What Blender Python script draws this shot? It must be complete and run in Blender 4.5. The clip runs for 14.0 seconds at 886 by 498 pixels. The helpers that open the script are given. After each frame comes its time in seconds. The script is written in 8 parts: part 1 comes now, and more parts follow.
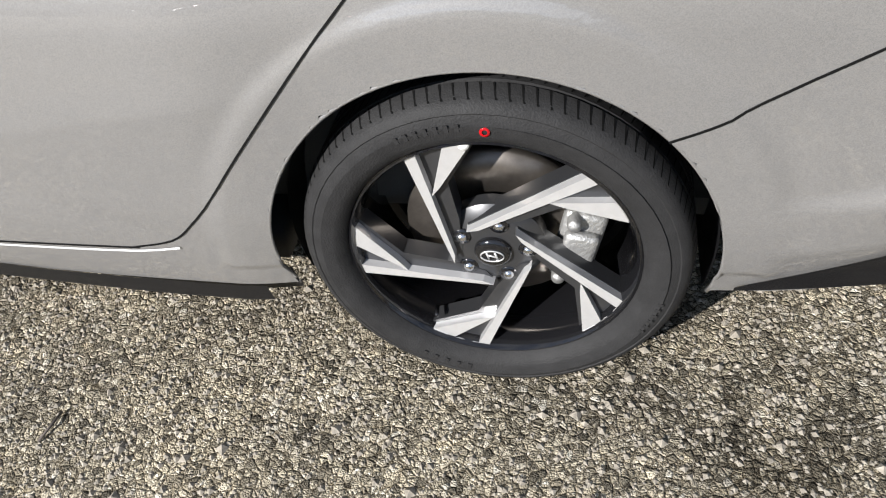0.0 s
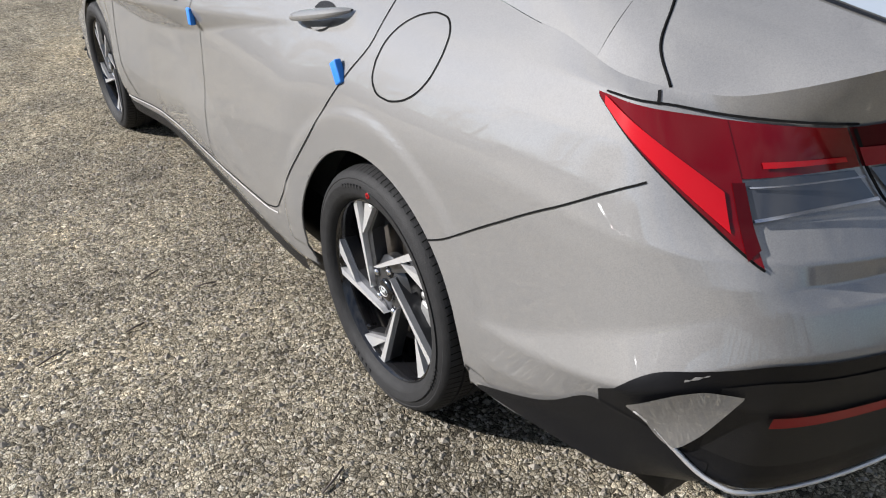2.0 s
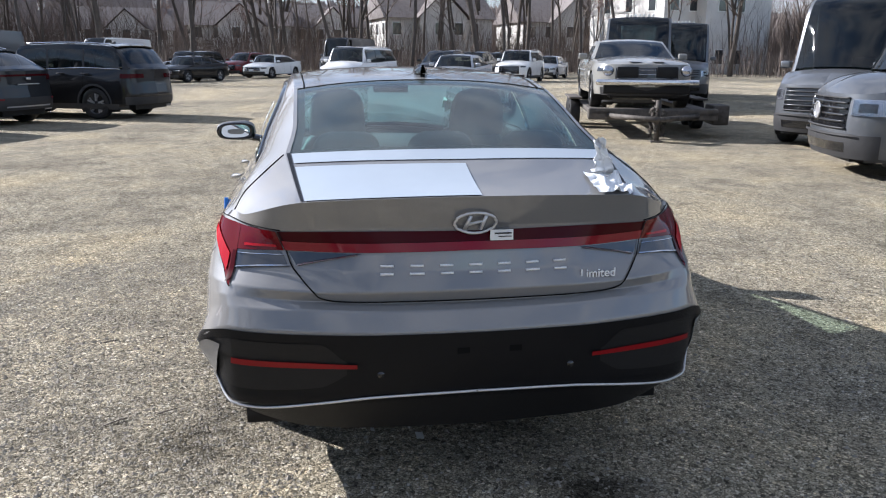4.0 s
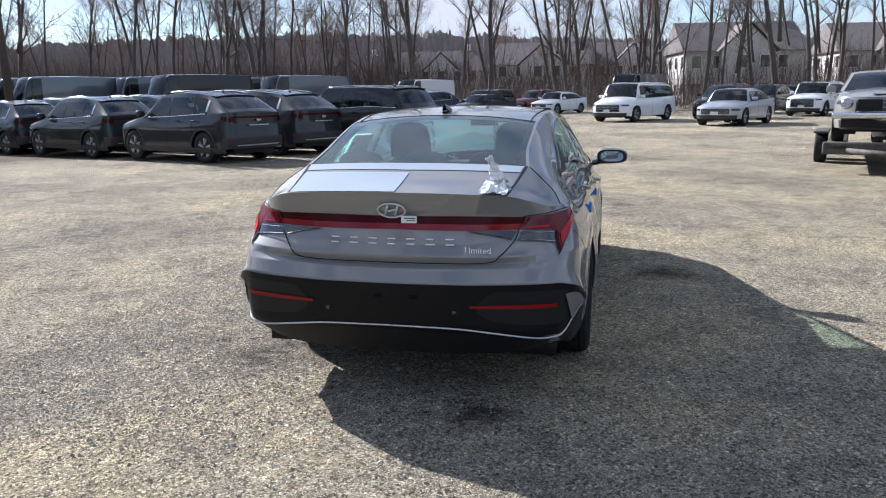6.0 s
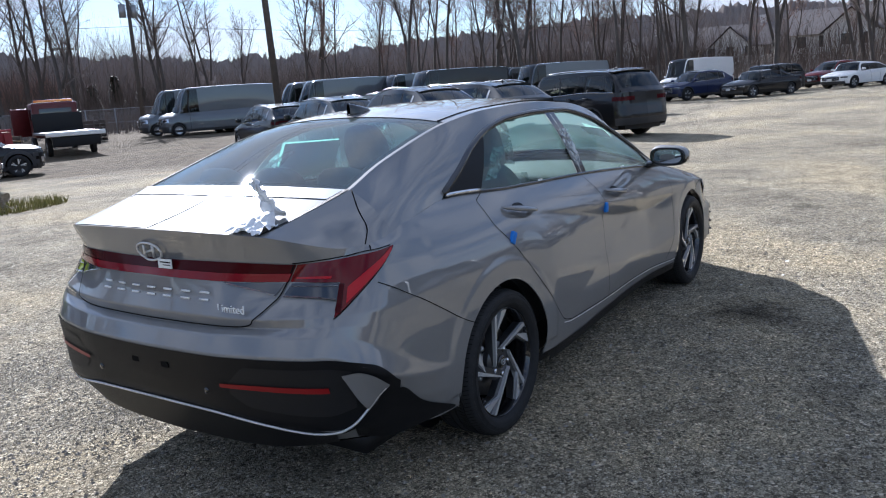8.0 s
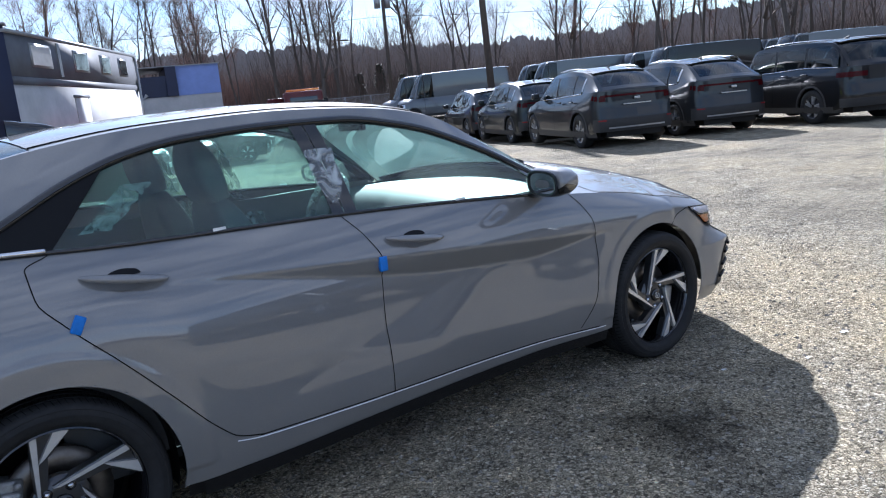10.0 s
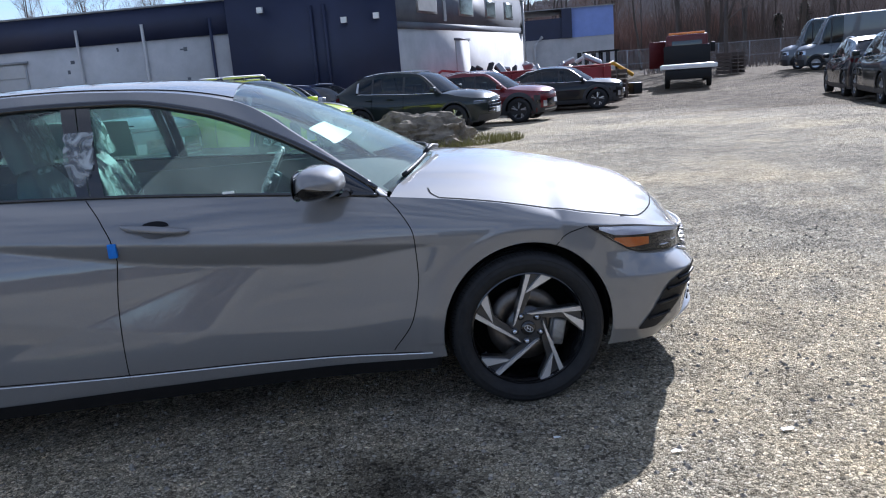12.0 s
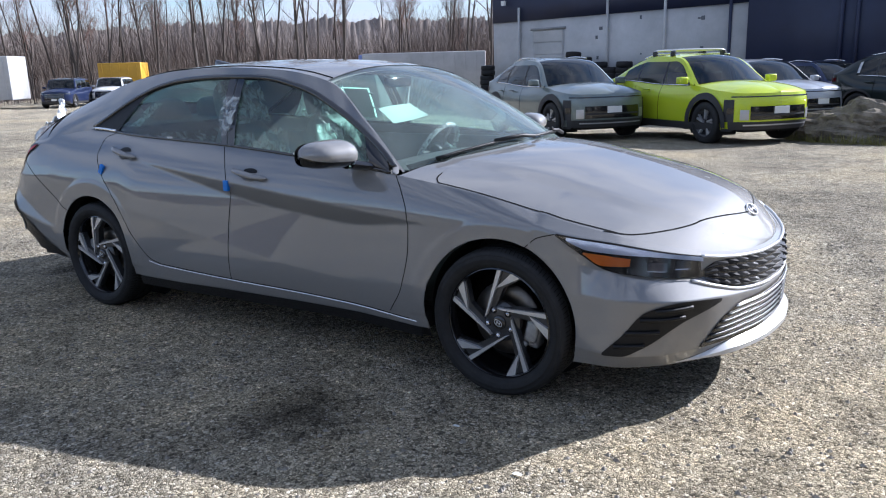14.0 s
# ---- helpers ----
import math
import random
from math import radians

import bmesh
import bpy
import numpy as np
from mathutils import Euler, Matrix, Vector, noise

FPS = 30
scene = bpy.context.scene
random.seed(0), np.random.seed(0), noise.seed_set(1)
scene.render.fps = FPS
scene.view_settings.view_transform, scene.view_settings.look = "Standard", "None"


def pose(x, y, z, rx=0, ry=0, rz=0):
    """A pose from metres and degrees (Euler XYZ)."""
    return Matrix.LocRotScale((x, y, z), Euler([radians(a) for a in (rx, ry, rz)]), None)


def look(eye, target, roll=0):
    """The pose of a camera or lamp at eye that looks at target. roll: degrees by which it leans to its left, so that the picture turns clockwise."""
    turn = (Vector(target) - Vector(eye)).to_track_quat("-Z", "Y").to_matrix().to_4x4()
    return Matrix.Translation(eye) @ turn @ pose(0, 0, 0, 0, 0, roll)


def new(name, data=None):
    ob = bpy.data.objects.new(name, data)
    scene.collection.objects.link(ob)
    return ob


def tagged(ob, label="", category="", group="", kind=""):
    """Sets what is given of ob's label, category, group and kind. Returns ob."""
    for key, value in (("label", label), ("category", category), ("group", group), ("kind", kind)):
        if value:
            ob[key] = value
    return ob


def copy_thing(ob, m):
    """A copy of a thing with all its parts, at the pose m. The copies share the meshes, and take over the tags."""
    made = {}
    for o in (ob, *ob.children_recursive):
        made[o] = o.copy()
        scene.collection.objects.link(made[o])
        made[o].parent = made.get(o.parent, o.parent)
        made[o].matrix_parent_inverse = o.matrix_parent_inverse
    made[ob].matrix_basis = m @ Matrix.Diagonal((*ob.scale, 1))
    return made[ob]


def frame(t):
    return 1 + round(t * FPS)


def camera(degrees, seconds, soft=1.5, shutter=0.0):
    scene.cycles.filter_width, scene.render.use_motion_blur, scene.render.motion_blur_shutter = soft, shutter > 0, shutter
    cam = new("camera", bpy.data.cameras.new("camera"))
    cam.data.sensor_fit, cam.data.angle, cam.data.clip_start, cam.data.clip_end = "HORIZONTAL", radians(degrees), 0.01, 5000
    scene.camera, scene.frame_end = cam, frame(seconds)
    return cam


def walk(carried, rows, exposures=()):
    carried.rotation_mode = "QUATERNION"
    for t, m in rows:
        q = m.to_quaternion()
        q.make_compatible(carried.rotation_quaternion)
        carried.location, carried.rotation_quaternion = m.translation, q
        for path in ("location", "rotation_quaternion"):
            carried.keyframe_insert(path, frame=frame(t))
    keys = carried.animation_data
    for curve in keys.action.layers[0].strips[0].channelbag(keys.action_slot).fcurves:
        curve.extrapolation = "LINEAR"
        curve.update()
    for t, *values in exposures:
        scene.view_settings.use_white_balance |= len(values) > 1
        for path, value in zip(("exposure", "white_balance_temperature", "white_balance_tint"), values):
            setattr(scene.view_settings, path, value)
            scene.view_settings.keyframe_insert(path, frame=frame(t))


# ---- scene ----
cam = camera(59.6, 14.0, soft=1.1)
PATH = [
    (0, (-0.164, 1.746, 1.202), (0.224, 0.365, -0.192), -8.3),
    (0.5, (-0.203, 1.759, 1.204), (0.25, 0.379, -0.172), -7.4),
    (1, (-0.431, 1.767, 1.197), (0.331, 0.41, -0.059), -4.8),
    (1.5, (-0.888, 1.783, 1.211), (0.298, 0.59, 0.129), -2.9),
    (2, (-1.445, 1.659, 1.3), (0.024, 0.682, 0.359), -1.5),
    (2.5, (-1.978, 1.407, 1.375), (-0.322, 0.614, 0.582), -1.0),
    (3, (-2.498, 1.131, 1.442), (-0.726, 0.485, 0.776), -0.3),
    (3.2, (-2.668, 0.999, 1.444), (-0.861, 0.406, 0.826), 0.1),
    (5.3, (-4.403, -0.384, 1.541), (-2.448, -0.221, 1.154), 0.1),
    (5.5, (-4.487, -0.557, 1.537), (-2.54, -0.318, 1.145), -0.0),
    (6, (-4.512, -1.032, 1.507), (-2.599, -0.601, 1.113), -0.7),
    (6.5, (-4.205, -1.438, 1.468), (-2.345, -0.819, 1.074), -1.7),
    (7, (-3.831, -1.859, 1.464), (-2.039, -1.063, 1.071), -2.6),
    (7.2, (-3.653, -2.01, 1.473), (-1.892, -1.147, 1.081), -2.9),
    (9.3, (-1.094, -3.003, 1.403), (0.242, -1.568, 1.004), -5.3),
    (9.5, (-0.871, -3.081, 1.382), (0.415, -1.601, 0.988), -5.4),
    (10, (-0.272, -3.268, 1.384), (0.874, -1.676, 0.994), -5.6),
    (10.5, (0.312, -3.551, 1.39), (1.293, -1.851, 1.005), -5.6),
    (11, (0.936, -3.7, 1.371), (1.709, -1.899, 0.972), -5.3),
    (11.5, (1.523, -3.842, 1.386), (2.037, -1.957, 0.957), -4.9),
    (12, (2.104, -3.816, 1.352), (2.297, -1.875, 0.908), -4.5),
    (12.5, (2.68, -3.804, 1.367), (2.516, -1.865, 0.905), -3.9),
    (13, (3.235, -3.704, 1.355), (2.711, -1.831, 0.888), -3.3),
    (13.5, (3.754, -3.625, 1.355), (2.92, -1.867, 0.893), -2.4),
    (14, (4.207, -3.55, 1.347), (3.14, -1.92, 0.893), -1.6),
]
walk(cam, [(t, look(eye, to, roll)) for t, eye, to, roll in PATH], [(0.0, 1.02, 6250, 11), (1.0, 1.0, 6250, 11), (2.0, 0.96, 6200, 12), (3.0, 1.14, 6050, 13), (5.5, 1.30, 5850, 14), (7.0, 1.16, 5750, 14), (9.5, 1.45, 5450, 14), (10.5, 1.42, 5450, 15), (11.5, 1.22, 5450, 15), (12.5, 1.20, 5500, 16), (14.0, 1.30, 5600, 15)])

# ---- world, sun ----
SUN = Vector((1.0, 1.52, 1.0)).normalized()
world = bpy.data.worlds.new("sky")
scene.world = world
world.use_nodes = True
wn = world.node_tree.nodes
sky = wn.new("ShaderNodeTexSky")
sky.sky_type, sky.sun_disc = "NISHITA", False
sky.sun_elevation, sky.sun_rotation = math.asin(SUN.z), math.atan2(SUN.x, SUN.y)
sky.air_density, sky.dust_density, sky.ozone_density = 1.0, 0.06, 2.2
wn["Background"].inputs["Strength"].default_value = 0.062
# thin broken cloud over the blue
wl = world.node_tree.links
wtc = wn.new("ShaderNodeTexCoord")
wmp = wn.new("ShaderNodeMapping")
wmp.inputs["Scale"].default_value = (2.2, 2.2, 7.0)
wno = wn.new("ShaderNodeTexNoise")
wno.inputs["Scale"].default_value, wno.inputs["Detail"].default_value, wno.inputs["Roughness"].default_value = 1.6, 7, 0.6
wra = wn.new("ShaderNodeValToRGB")
wra.color_ramp.elements[0].position, wra.color_ramp.elements[1].position = 0.38, 0.66
wmx = wn.new("ShaderNodeMix")
wmx.data_type = "RGBA"
wmx.inputs[7].default_value = (5.5, 5.7, 6.1, 1)
wl.new(wtc.outputs["Generated"], wmp.inputs["Vector"])
wl.new(wmp.outputs["Vector"], wno.inputs["Vector"])
wl.new(wno.outputs["Fac"], wra.inputs["Fac"])
wl.new(wra.outputs["Color"], wmx.inputs[0])
wl.new(sky.outputs["Color"], wmx.inputs[6])
wl.new(wmx.outputs[2], wn["Background"].inputs["Color"])

sun = new("sun", bpy.data.lights.new("sun", "SUN"))
sun.data.energy, sun.data.angle, sun.data.color = 4.4, radians(0.55), (1.0, 0.95, 0.88)
sun.matrix_world = look(SUN * 60, (0, 0, 0))


# ---- materials ----
def mat(name, color, rough=0.5, metal=0.0, coat=0.0, spec=0.5, **more):
    m = bpy.data.materials.new(name)
    m.use_nodes = True
    b = m.node_tree.nodes["Principled BSDF"]
    b.inputs["Base Color"].default_value = (*color, 1)
    b.inputs["Roughness"].default_value, b.inputs["Metallic"].default_value = rough, metal
    b.inputs["Coat Weight"].default_value, b.inputs["Specular IOR Level"].default_value = coat, spec
    b.inputs["Coat Roughness"].default_value = more.get("coat_rough", 0.03)
    if "emit" in more:
        b.inputs["Emission Color"].default_value, b.inputs["Emission Strength"].default_value = (*more["emit"], 1), 1.0
    return m


def noise_on(m, scale, amount, to="color", detail=6, bump=0.0, bump_scale=None, dark=0.6, coords="Object"):
    """Two-scale variation: colour mottling and fine bump."""
    nt = m.node_tree
    n, l = nt.nodes, nt.links
    b = n["Principled BSDF"]
    tc = n.new("ShaderNodeTexCoord")
    base = tuple(b.inputs["Base Color"].default_value)
    if amount:
        no = n.new("ShaderNodeTexNoise")
        no.inputs["Scale"].default_value, no.inputs["Detail"].default_value, no.inputs["Roughness"].default_value = scale, detail, 0.65
        l.new(tc.outputs[coords], no.inputs["Vector"])
        mx = n.new("ShaderNodeMix")
        mx.data_type = "RGBA"
        mr = n.new("ShaderNodeMapRange")
        mr.inputs["From Min"].default_value, mr.inputs["From Max"].default_value = 0.35, 0.65
        mr.inputs["To Max"].default_value = amount
        l.new(no.outputs["Fac"], mr.inputs["Value"])
        l.new(mr.outputs[0], mx.inputs[0])
        mx.inputs[6].default_value = base
        mx.inputs[7].default_value = (*[c * dark for c in base[:3]], 1)
        l.new(mx.outputs[2], b.inputs["Base Color"])
    if bump:
        n2 = n.new("ShaderNodeTexNoise")
        n2.inputs["Scale"].default_value, n2.inputs["Detail"].default_value = bump_scale or scale * 6, 4
        l.new(tc.outputs[coords], n2.inputs["Vector"])
        bp = n.new("ShaderNodeBump")
        bp.inputs["Strength"].default_value, bp.inputs["Distance"].default_value = bump, 0.01
        l.new(n2.outputs["Fac"], bp.inputs["Height"])
        l.new(bp.outputs[0], b.inputs["Normal"])
    return m


def paint(name, color, metal=0.42, rough=0.40, film=0.10, ior=1.5):
    """Clear-coated car paint with fine metal flake and a thin film of dust."""
    m = mat(name, color, rough, metal, coat=1.0, spec=0.12)
    nt = m.node_tree
    n, l = nt.nodes, nt.links
    b = n["Principled BSDF"]
    tc = n.new("ShaderNodeTexCoord")
    vo = n.new("ShaderNodeTexVoronoi")
    vo.inputs["Scale"].default_value = 900
    l.new(tc.outputs["Object"], vo.inputs["Vector"])
    hs = n.new("ShaderNodeHueSaturation")
    hs.inputs["Color"].default_value = (*color, 1)
    mr = n.new("ShaderNodeMapRange")
    mr.inputs["To Min"].default_value, mr.inputs["To Max"].default_value = 0.88, 1.12
    sp = n.new("ShaderNodeSeparateColor")
    l.new(vo.outputs["Color"], sp.inputs[0])
    l.new(sp.outputs[0], mr.inputs["Value"])
    l.new(mr.outputs[0], hs.inputs["Value"])
    l.new(hs.outputs[0], b.inputs["Base Color"])
    no = n.new("ShaderNodeTexNoise")
    no.inputs["Scale"].default_value, no.inputs["Detail"].default_value = 3.0, 8
    l.new(tc.outputs["Object"], no.inputs["Vector"])
    m2 = n.new("ShaderNodeMapRange")
    m2.inputs["To Min"].default_value, m2.inputs["To Max"].default_value = 0.01, film
    b.inputs["Coat IOR"].default_value = ior
    l.new(no.outputs["Fac"], m2.inputs["Value"])
    l.new(m2.outputs[0], b.inputs["Coat Roughness"])
    return m


def glass(name, tint, gloss=1.0, dust=0.0):
    """Thin car glass: tinted pass-through with a mirror-like sheen."""
    m = bpy.data.materials.new(name)
    m.use_nodes = True
    n, l = m.node_tree.nodes, m.node_tree.links
    n.clear()
    out, mx = n.new("ShaderNodeOutputMaterial"), n.new("ShaderNodeMixShader")
    tr, gl, fr = n.new("ShaderNodeBsdfTransparent"), n.new("ShaderNodeBsdfGlossy"), n.new("ShaderNodeFresnel")
    tr.inputs[0].default_value = (*tint, 1)
    gl.inputs["Roughness"].default_value = 0.015
    gl.inputs["Color"].default_value = (gloss, gloss, gloss, 1)
    fr.inputs["IOR"].default_value = 1.5
    l.new(fr.outputs[0], mx.inputs[0]), l.new(tr.outputs[0], mx.inputs[1]), l.new(gl.outputs[0], mx.inputs[2])
    last = mx.outputs[0]
    if dust:
        # a thin, uneven film of dust, tinted to stand in for haze and reflections
        d1, d2, df, m2 = n.new("ShaderNodeBsdfDiffuse"), n.new("ShaderNodeBsdfTranslucent"), n.new("ShaderNodeMixShader"), n.new("ShaderNodeMixShader")
        d1.inputs[0].default_value, d2.inputs[0].default_value = (0.56, 0.66, 0.65, 1), (0.56, 0.74, 0.70, 1)
        df.inputs[0].default_value = 0.5
        l.new(d1.outputs[0], df.inputs[1]), l.new(d2.outputs[0], df.inputs[2])
        tc, no, mr = n.new("ShaderNodeTexCoord"), n.new("ShaderNodeTexNoise"), n.new("ShaderNodeMapRange")
        no.inputs["Scale"].default_value, no.inputs["Detail"].default_value = 4.0, 6.0
        mr.inputs["From Min"].default_value, mr.inputs["From Max"].default_value = 0.3, 0.7
        mr.inputs["To Min"].default_value, mr.inputs["To Max"].default_value = dust * 0.5, dust * 1.5
        l.new(tc.outputs["Object"], no.inputs["Vector"]), l.new(no.outputs["Fac"], mr.inputs["Value"])
        l.new(mr.outputs[0], m2.inputs[0]), l.new(last, m2.inputs[1]), l.new(df.outputs[0], m2.inputs[2])
        last = m2.outputs[0]
    l.new(last, out.inputs[0])
    return m


def gravel_ground():
    """Worn chip-seal: pale pebbles in grey binder, patches of darker tar and fines."""
    m = mat("chip_seal", (0.2, 0.18, 0.15), 0.95, spec=0.06)
    nt = m.node_tree
    n, l = nt.nodes, nt.links
    b = n["Principled BSDF"]
    tc = n.new("ShaderNodeTexCoord")

    def tex(kind, scale, **k):
        t = n.new(kind)
        t.inputs["Scale"].default_value = scale
        for a, v in k.items():
            t.inputs[a].default_value = v
        l.new(tc.outputs["Object"], t.inputs["Vector"])
        return t

    def ramp(src, stops):
        r = n.new("ShaderNodeValToRGB")
        el = r.color_ramp.elements
        while len(el) < len(stops):
            el.new(0.5)
        for e, (p, c) in zip(el, stops):
            e.position, e.color = p, (*c, 1)
        l.new(src, r.inputs["Fac"])
        return r.outputs["Color"]

    def mix(fac, a, c, mode="MIX"):
        x = n.new("ShaderNodeMix")
        x.data_type, x.blend_type = "RGBA", mode
        for sock, v in ((0, fac), (6, a), (7, c)):
            if isinstance(v, (int, float)):
                x.inputs[sock].default_value = v
            elif isinstance(v, tuple):
                x.inputs[sock].default_value = (*v, 1)
            else:
                l.new(v, x.inputs[sock])
        return x.outputs[2]

    v1, v2 = tex("ShaderNodeTexVoronoi", 74, Randomness=1.0), tex("ShaderNodeTexVoronoi", 185, Randomness=1.0)
    sep1, sep2 = n.new("ShaderNodeSeparateColor"), n.new("ShaderNodeSeparateColor")
    l.new(v1.outputs["Color"], sep1.inputs[0]), l.new(v2.outputs["Color"], sep2.inputs[0])
    pebble = [(0.0, (0.12, 0.109, 0.087)), (0.3, (0.32, 0.288, 0.222)), (0.6, (0.50, 0.450, 0.345)), (0.88, (0.65, 0.590, 0.465)), (1.0, (0.82, 0.78, 0.67))]
    c1, c2 = ramp(sep1.outputs[0], pebble), ramp(sep2.outputs[1], pebble)
    big = mix(ramp(sep1.outputs[2], [(0.48, (0, 0, 0)), (0.52, (1, 1, 1))]), c2, c1)
    edge = tex("ShaderNodeTexVoronoi", 74, Randomness=1.0)
    edge.feature = "DISTANCE_TO_EDGE"
    edge2 = tex("ShaderNodeTexVoronoi", 185, Randomness=1.0)
    edge2.feature = "DISTANCE_TO_EDGE"
    gap = ramp(edge.outputs["Distance"], [(0.0, (0.33, 0.305, 0.265)), (0.10, (1.06, 1.06, 1.06))])
    col = mix(1.0, big, gap, "MULTIPLY")
    n_big = tex("ShaderNodeTexNoise", 0.35, Detail=6.0, Roughness=0.6)
    n_mid = tex("ShaderNodeTexNoise", 2.3, Detail=5.0, Roughness=0.65)
    patch = ramp(n_big.outputs["Fac"], [(0.38, (0.70, 0.695, 0.69)), (0.5, (0.93, 0.92, 0.90)), (0.62, (1.14, 1.08, 0.97))])
    stain = ramp(n_mid.outputs["Fac"], [(0.36, (0.72, 0.72, 0.73)), (0.5, (1, 1, 1)), (0.68, (1.08, 1.05, 1.0))])
    col = mix(1.0, mix(1.0, col, patch, "MULTIPLY"), stain, "MULTIPLY")
    n_fine = tex("ShaderNodeTexNoise", 11.0, Detail=9.0, Roughness=0.82)
    grain = ramp(n_fine.outputs["Fac"], [(0.36, (0.72, 0.72, 0.72)), (0.5, (1.0, 1.0, 1.0)), (0.64, (1.32, 1.30, 1.26))])
    col = mix(1.0, col, grain, "MULTIPLY")
    # coarser stones worn bright, and pits where stones have come out
    v3 = tex("ShaderNodeTexVoronoi", 34, Randomness=1.0)
    sep3 = n.new("ShaderNodeSeparateColor")
    l.new(v3.outputs["Color"], sep3.inputs[0])
    pick = ramp(sep3.outputs[0], [(0.12, (0.55, 0.55, 0.55)), (0.17, (1, 1, 1)), (0.80, (1, 1, 1)), (0.86, (1.5, 1.48, 1.42))])
    core = ramp(v3.outputs["Distance"], [(0.26, (1, 1, 1)), (0.40, (0, 0, 0))])
    col = mix(core, col, mix(1.0, col, pick, "MULTIPLY"))
    # bare brown dirt towards the far end of the yard
    axis = n.new("ShaderNodeVectorMath")
    axis.operation = "DOT_PRODUCT"
    axis.inputs[1].default_value = (0.089, 0.0457, 0)
    l.new(tc.outputs["Object"], axis.inputs[0])
    place = n.new("ShaderNodeSeparateXYZ")
    l.new(tc.outputs["Object"], place.inputs[0])
    def sums(op, a, c):
        x = n.new("ShaderNodeMath")
        x.operation = op
        for sock, v in zip(x.inputs, (a, c)):
            if isinstance(v, float):
                sock.default_value = v
            else:
                l.new(v, sock)
        return x.outputs[0]
    wob = sums("MULTIPLY", sums("SUBTRACT", n_big.outputs["Fac"], 0.5), 1.2)
    far_end = ramp(sums("ADD", sums("SUBTRACT", axis.outputs["Value"], 1.25), wob), [(0.40, (0, 0, 0)), (0.72, (0.85, 0.85, 0.85))])
    inner = ramp(sums("MULTIPLY", place.outputs[1], 0.05), [(0.45, (0, 0, 0)), (0.70, (1, 1, 1))])
    dirt = ramp(n_mid.outputs["Fac"], [(0.35, (0.070, 0.055, 0.040)), (0.52, (0.115, 0.092, 0.066)), (0.68, (0.170, 0.140, 0.102))])
    col = mix(mix(1.0, far_end, inner, "MULTIPLY"), col, mix(0.6, dirt, mix(1.0, dirt, grain, "MULTIPLY")))
    # old oil drips under parked cars; the third also holds the rear wheel's shadow
    for ox, oy, rad, deep in ((2.12, -1.45, 0.42, 0.28), (-1.06, -0.42, 0.26, 0.3), (-0.50, 1.0, 0.30, 0.42), (-0.15, 0.75, 0.3, 0.5), (6.2, -1.1, 0.3, 0.5)):
        mp = n.new("ShaderNodeMapping")
        mp.inputs["Location"].default_value = (-ox, -oy, 0)
        l.new(tc.outputs["Object"], mp.inputs["Vector"])
        ln = n.new("ShaderNodeVectorMath")
        ln.operation = "LENGTH"
        l.new(mp.outputs[0], ln.inputs[0])
        nz = tex("ShaderNodeTexNoise", 9.0, Detail=6.0)
        ad = n.new("ShaderNodeMath")
        ad.operation = "MULTIPLY_ADD"
        l.new(nz.outputs["Fac"], ad.inputs[0])
        ad.inputs[1].default_value = rad * 1.3
        l.new(ln.outputs["Value"], ad.inputs[2])
        mr = n.new("ShaderNodeMapRange")
        mr.inputs["From Min"].default_value, mr.inputs["From Max"].default_value = rad * 0.75, rad * 1.55
        mr.inputs["To Min"].default_value, mr.inputs["To Max"].default_value = deep, 1.0
        l.new(ad.outputs[0], mr.inputs["Value"])
        col = mix(1.0, col, mr.outputs[0], "MULTIPLY")
    l.new(col, b.inputs["Base Color"])
    up = [n.new("ShaderNodeMapRange") for _ in range(2)]
    for m_, e_, top in zip(up, (edge, edge2), (1.0, 0.35)):
        m_.interpolation_type = "SMOOTHSTEP"
        m_.inputs["From Max"].default_value, m_.inputs["To Max"].default_value = 0.22, top
        l.new(e_.outputs["Distance"], m_.inputs["Value"])
    hb = n.new("ShaderNodeMath")
    hb.operation = "MULTIPLY_ADD"
    l.new(sep1.outputs[1], hb.inputs[0])
    l.new(up[0].outputs[0], hb.inputs[1])
    l.new(up[1].outputs[0], hb.inputs[2])
    bp = n.new("ShaderNodeBump")
    bp.inputs["Strength"].default_value, bp.inputs["Distance"].default_value = 1.0, 0.009
    l.new(hb.outputs[0], bp.inputs["Height"])
    l.new(bp.outputs[0], b.inputs["Normal"])
    return m


PAINT = paint("warm_grey_metallic_paint", (0.203, 0.200, 0.195), 0.24, 0.62, 0.03, 1.82)
BLACK = noise_on(mat("black_textured_plastic", (0.009, 0.009, 0.010), 0.5, spec=0.3), 40, 0.4, bump=0.15, bump_scale=700)
GLOSSBLACK = mat("gloss_black_plastic", (0.008, 0.008, 0.009), 0.12, coat=0.6)
DARKTRIM = noise_on(mat("dark_grey_bumper_plastic", (0.0085, 0.0087, 0.0100), 0.38, spec=0.15), 25, 0.3, bump=0.12, bump_scale=900)
# near-black rubber, also laid as strips for the shade in panel gaps
SEAM = mat("panel_gap_shade_rubber", (0.006, 0.006, 0.006), 0.9, spec=0.1)
CHROME = mat("satin_chrome", (0.75, 0.75, 0.76), 0.14, 1.0)
SILVERBADGE = mat("silver_badge", (0.62, 0.62, 0.62), 0.28, 0.5)
LETTERS = mat("bright_silver_letter", (0.86, 0.86, 0.86), 0.35, 0.1)
GLASS_SIDE = glass("tinted_side_glass", (0.62, 0.88, 0.80), dust=0.10)
GLASS_FRONT = glass("green_windscreen_glass", (0.72, 0.92, 0.87), dust=0.18)
GLASS_REAR = glass("dark_rear_glass", (0.44, 0.73, 0.75), dust=0.13)
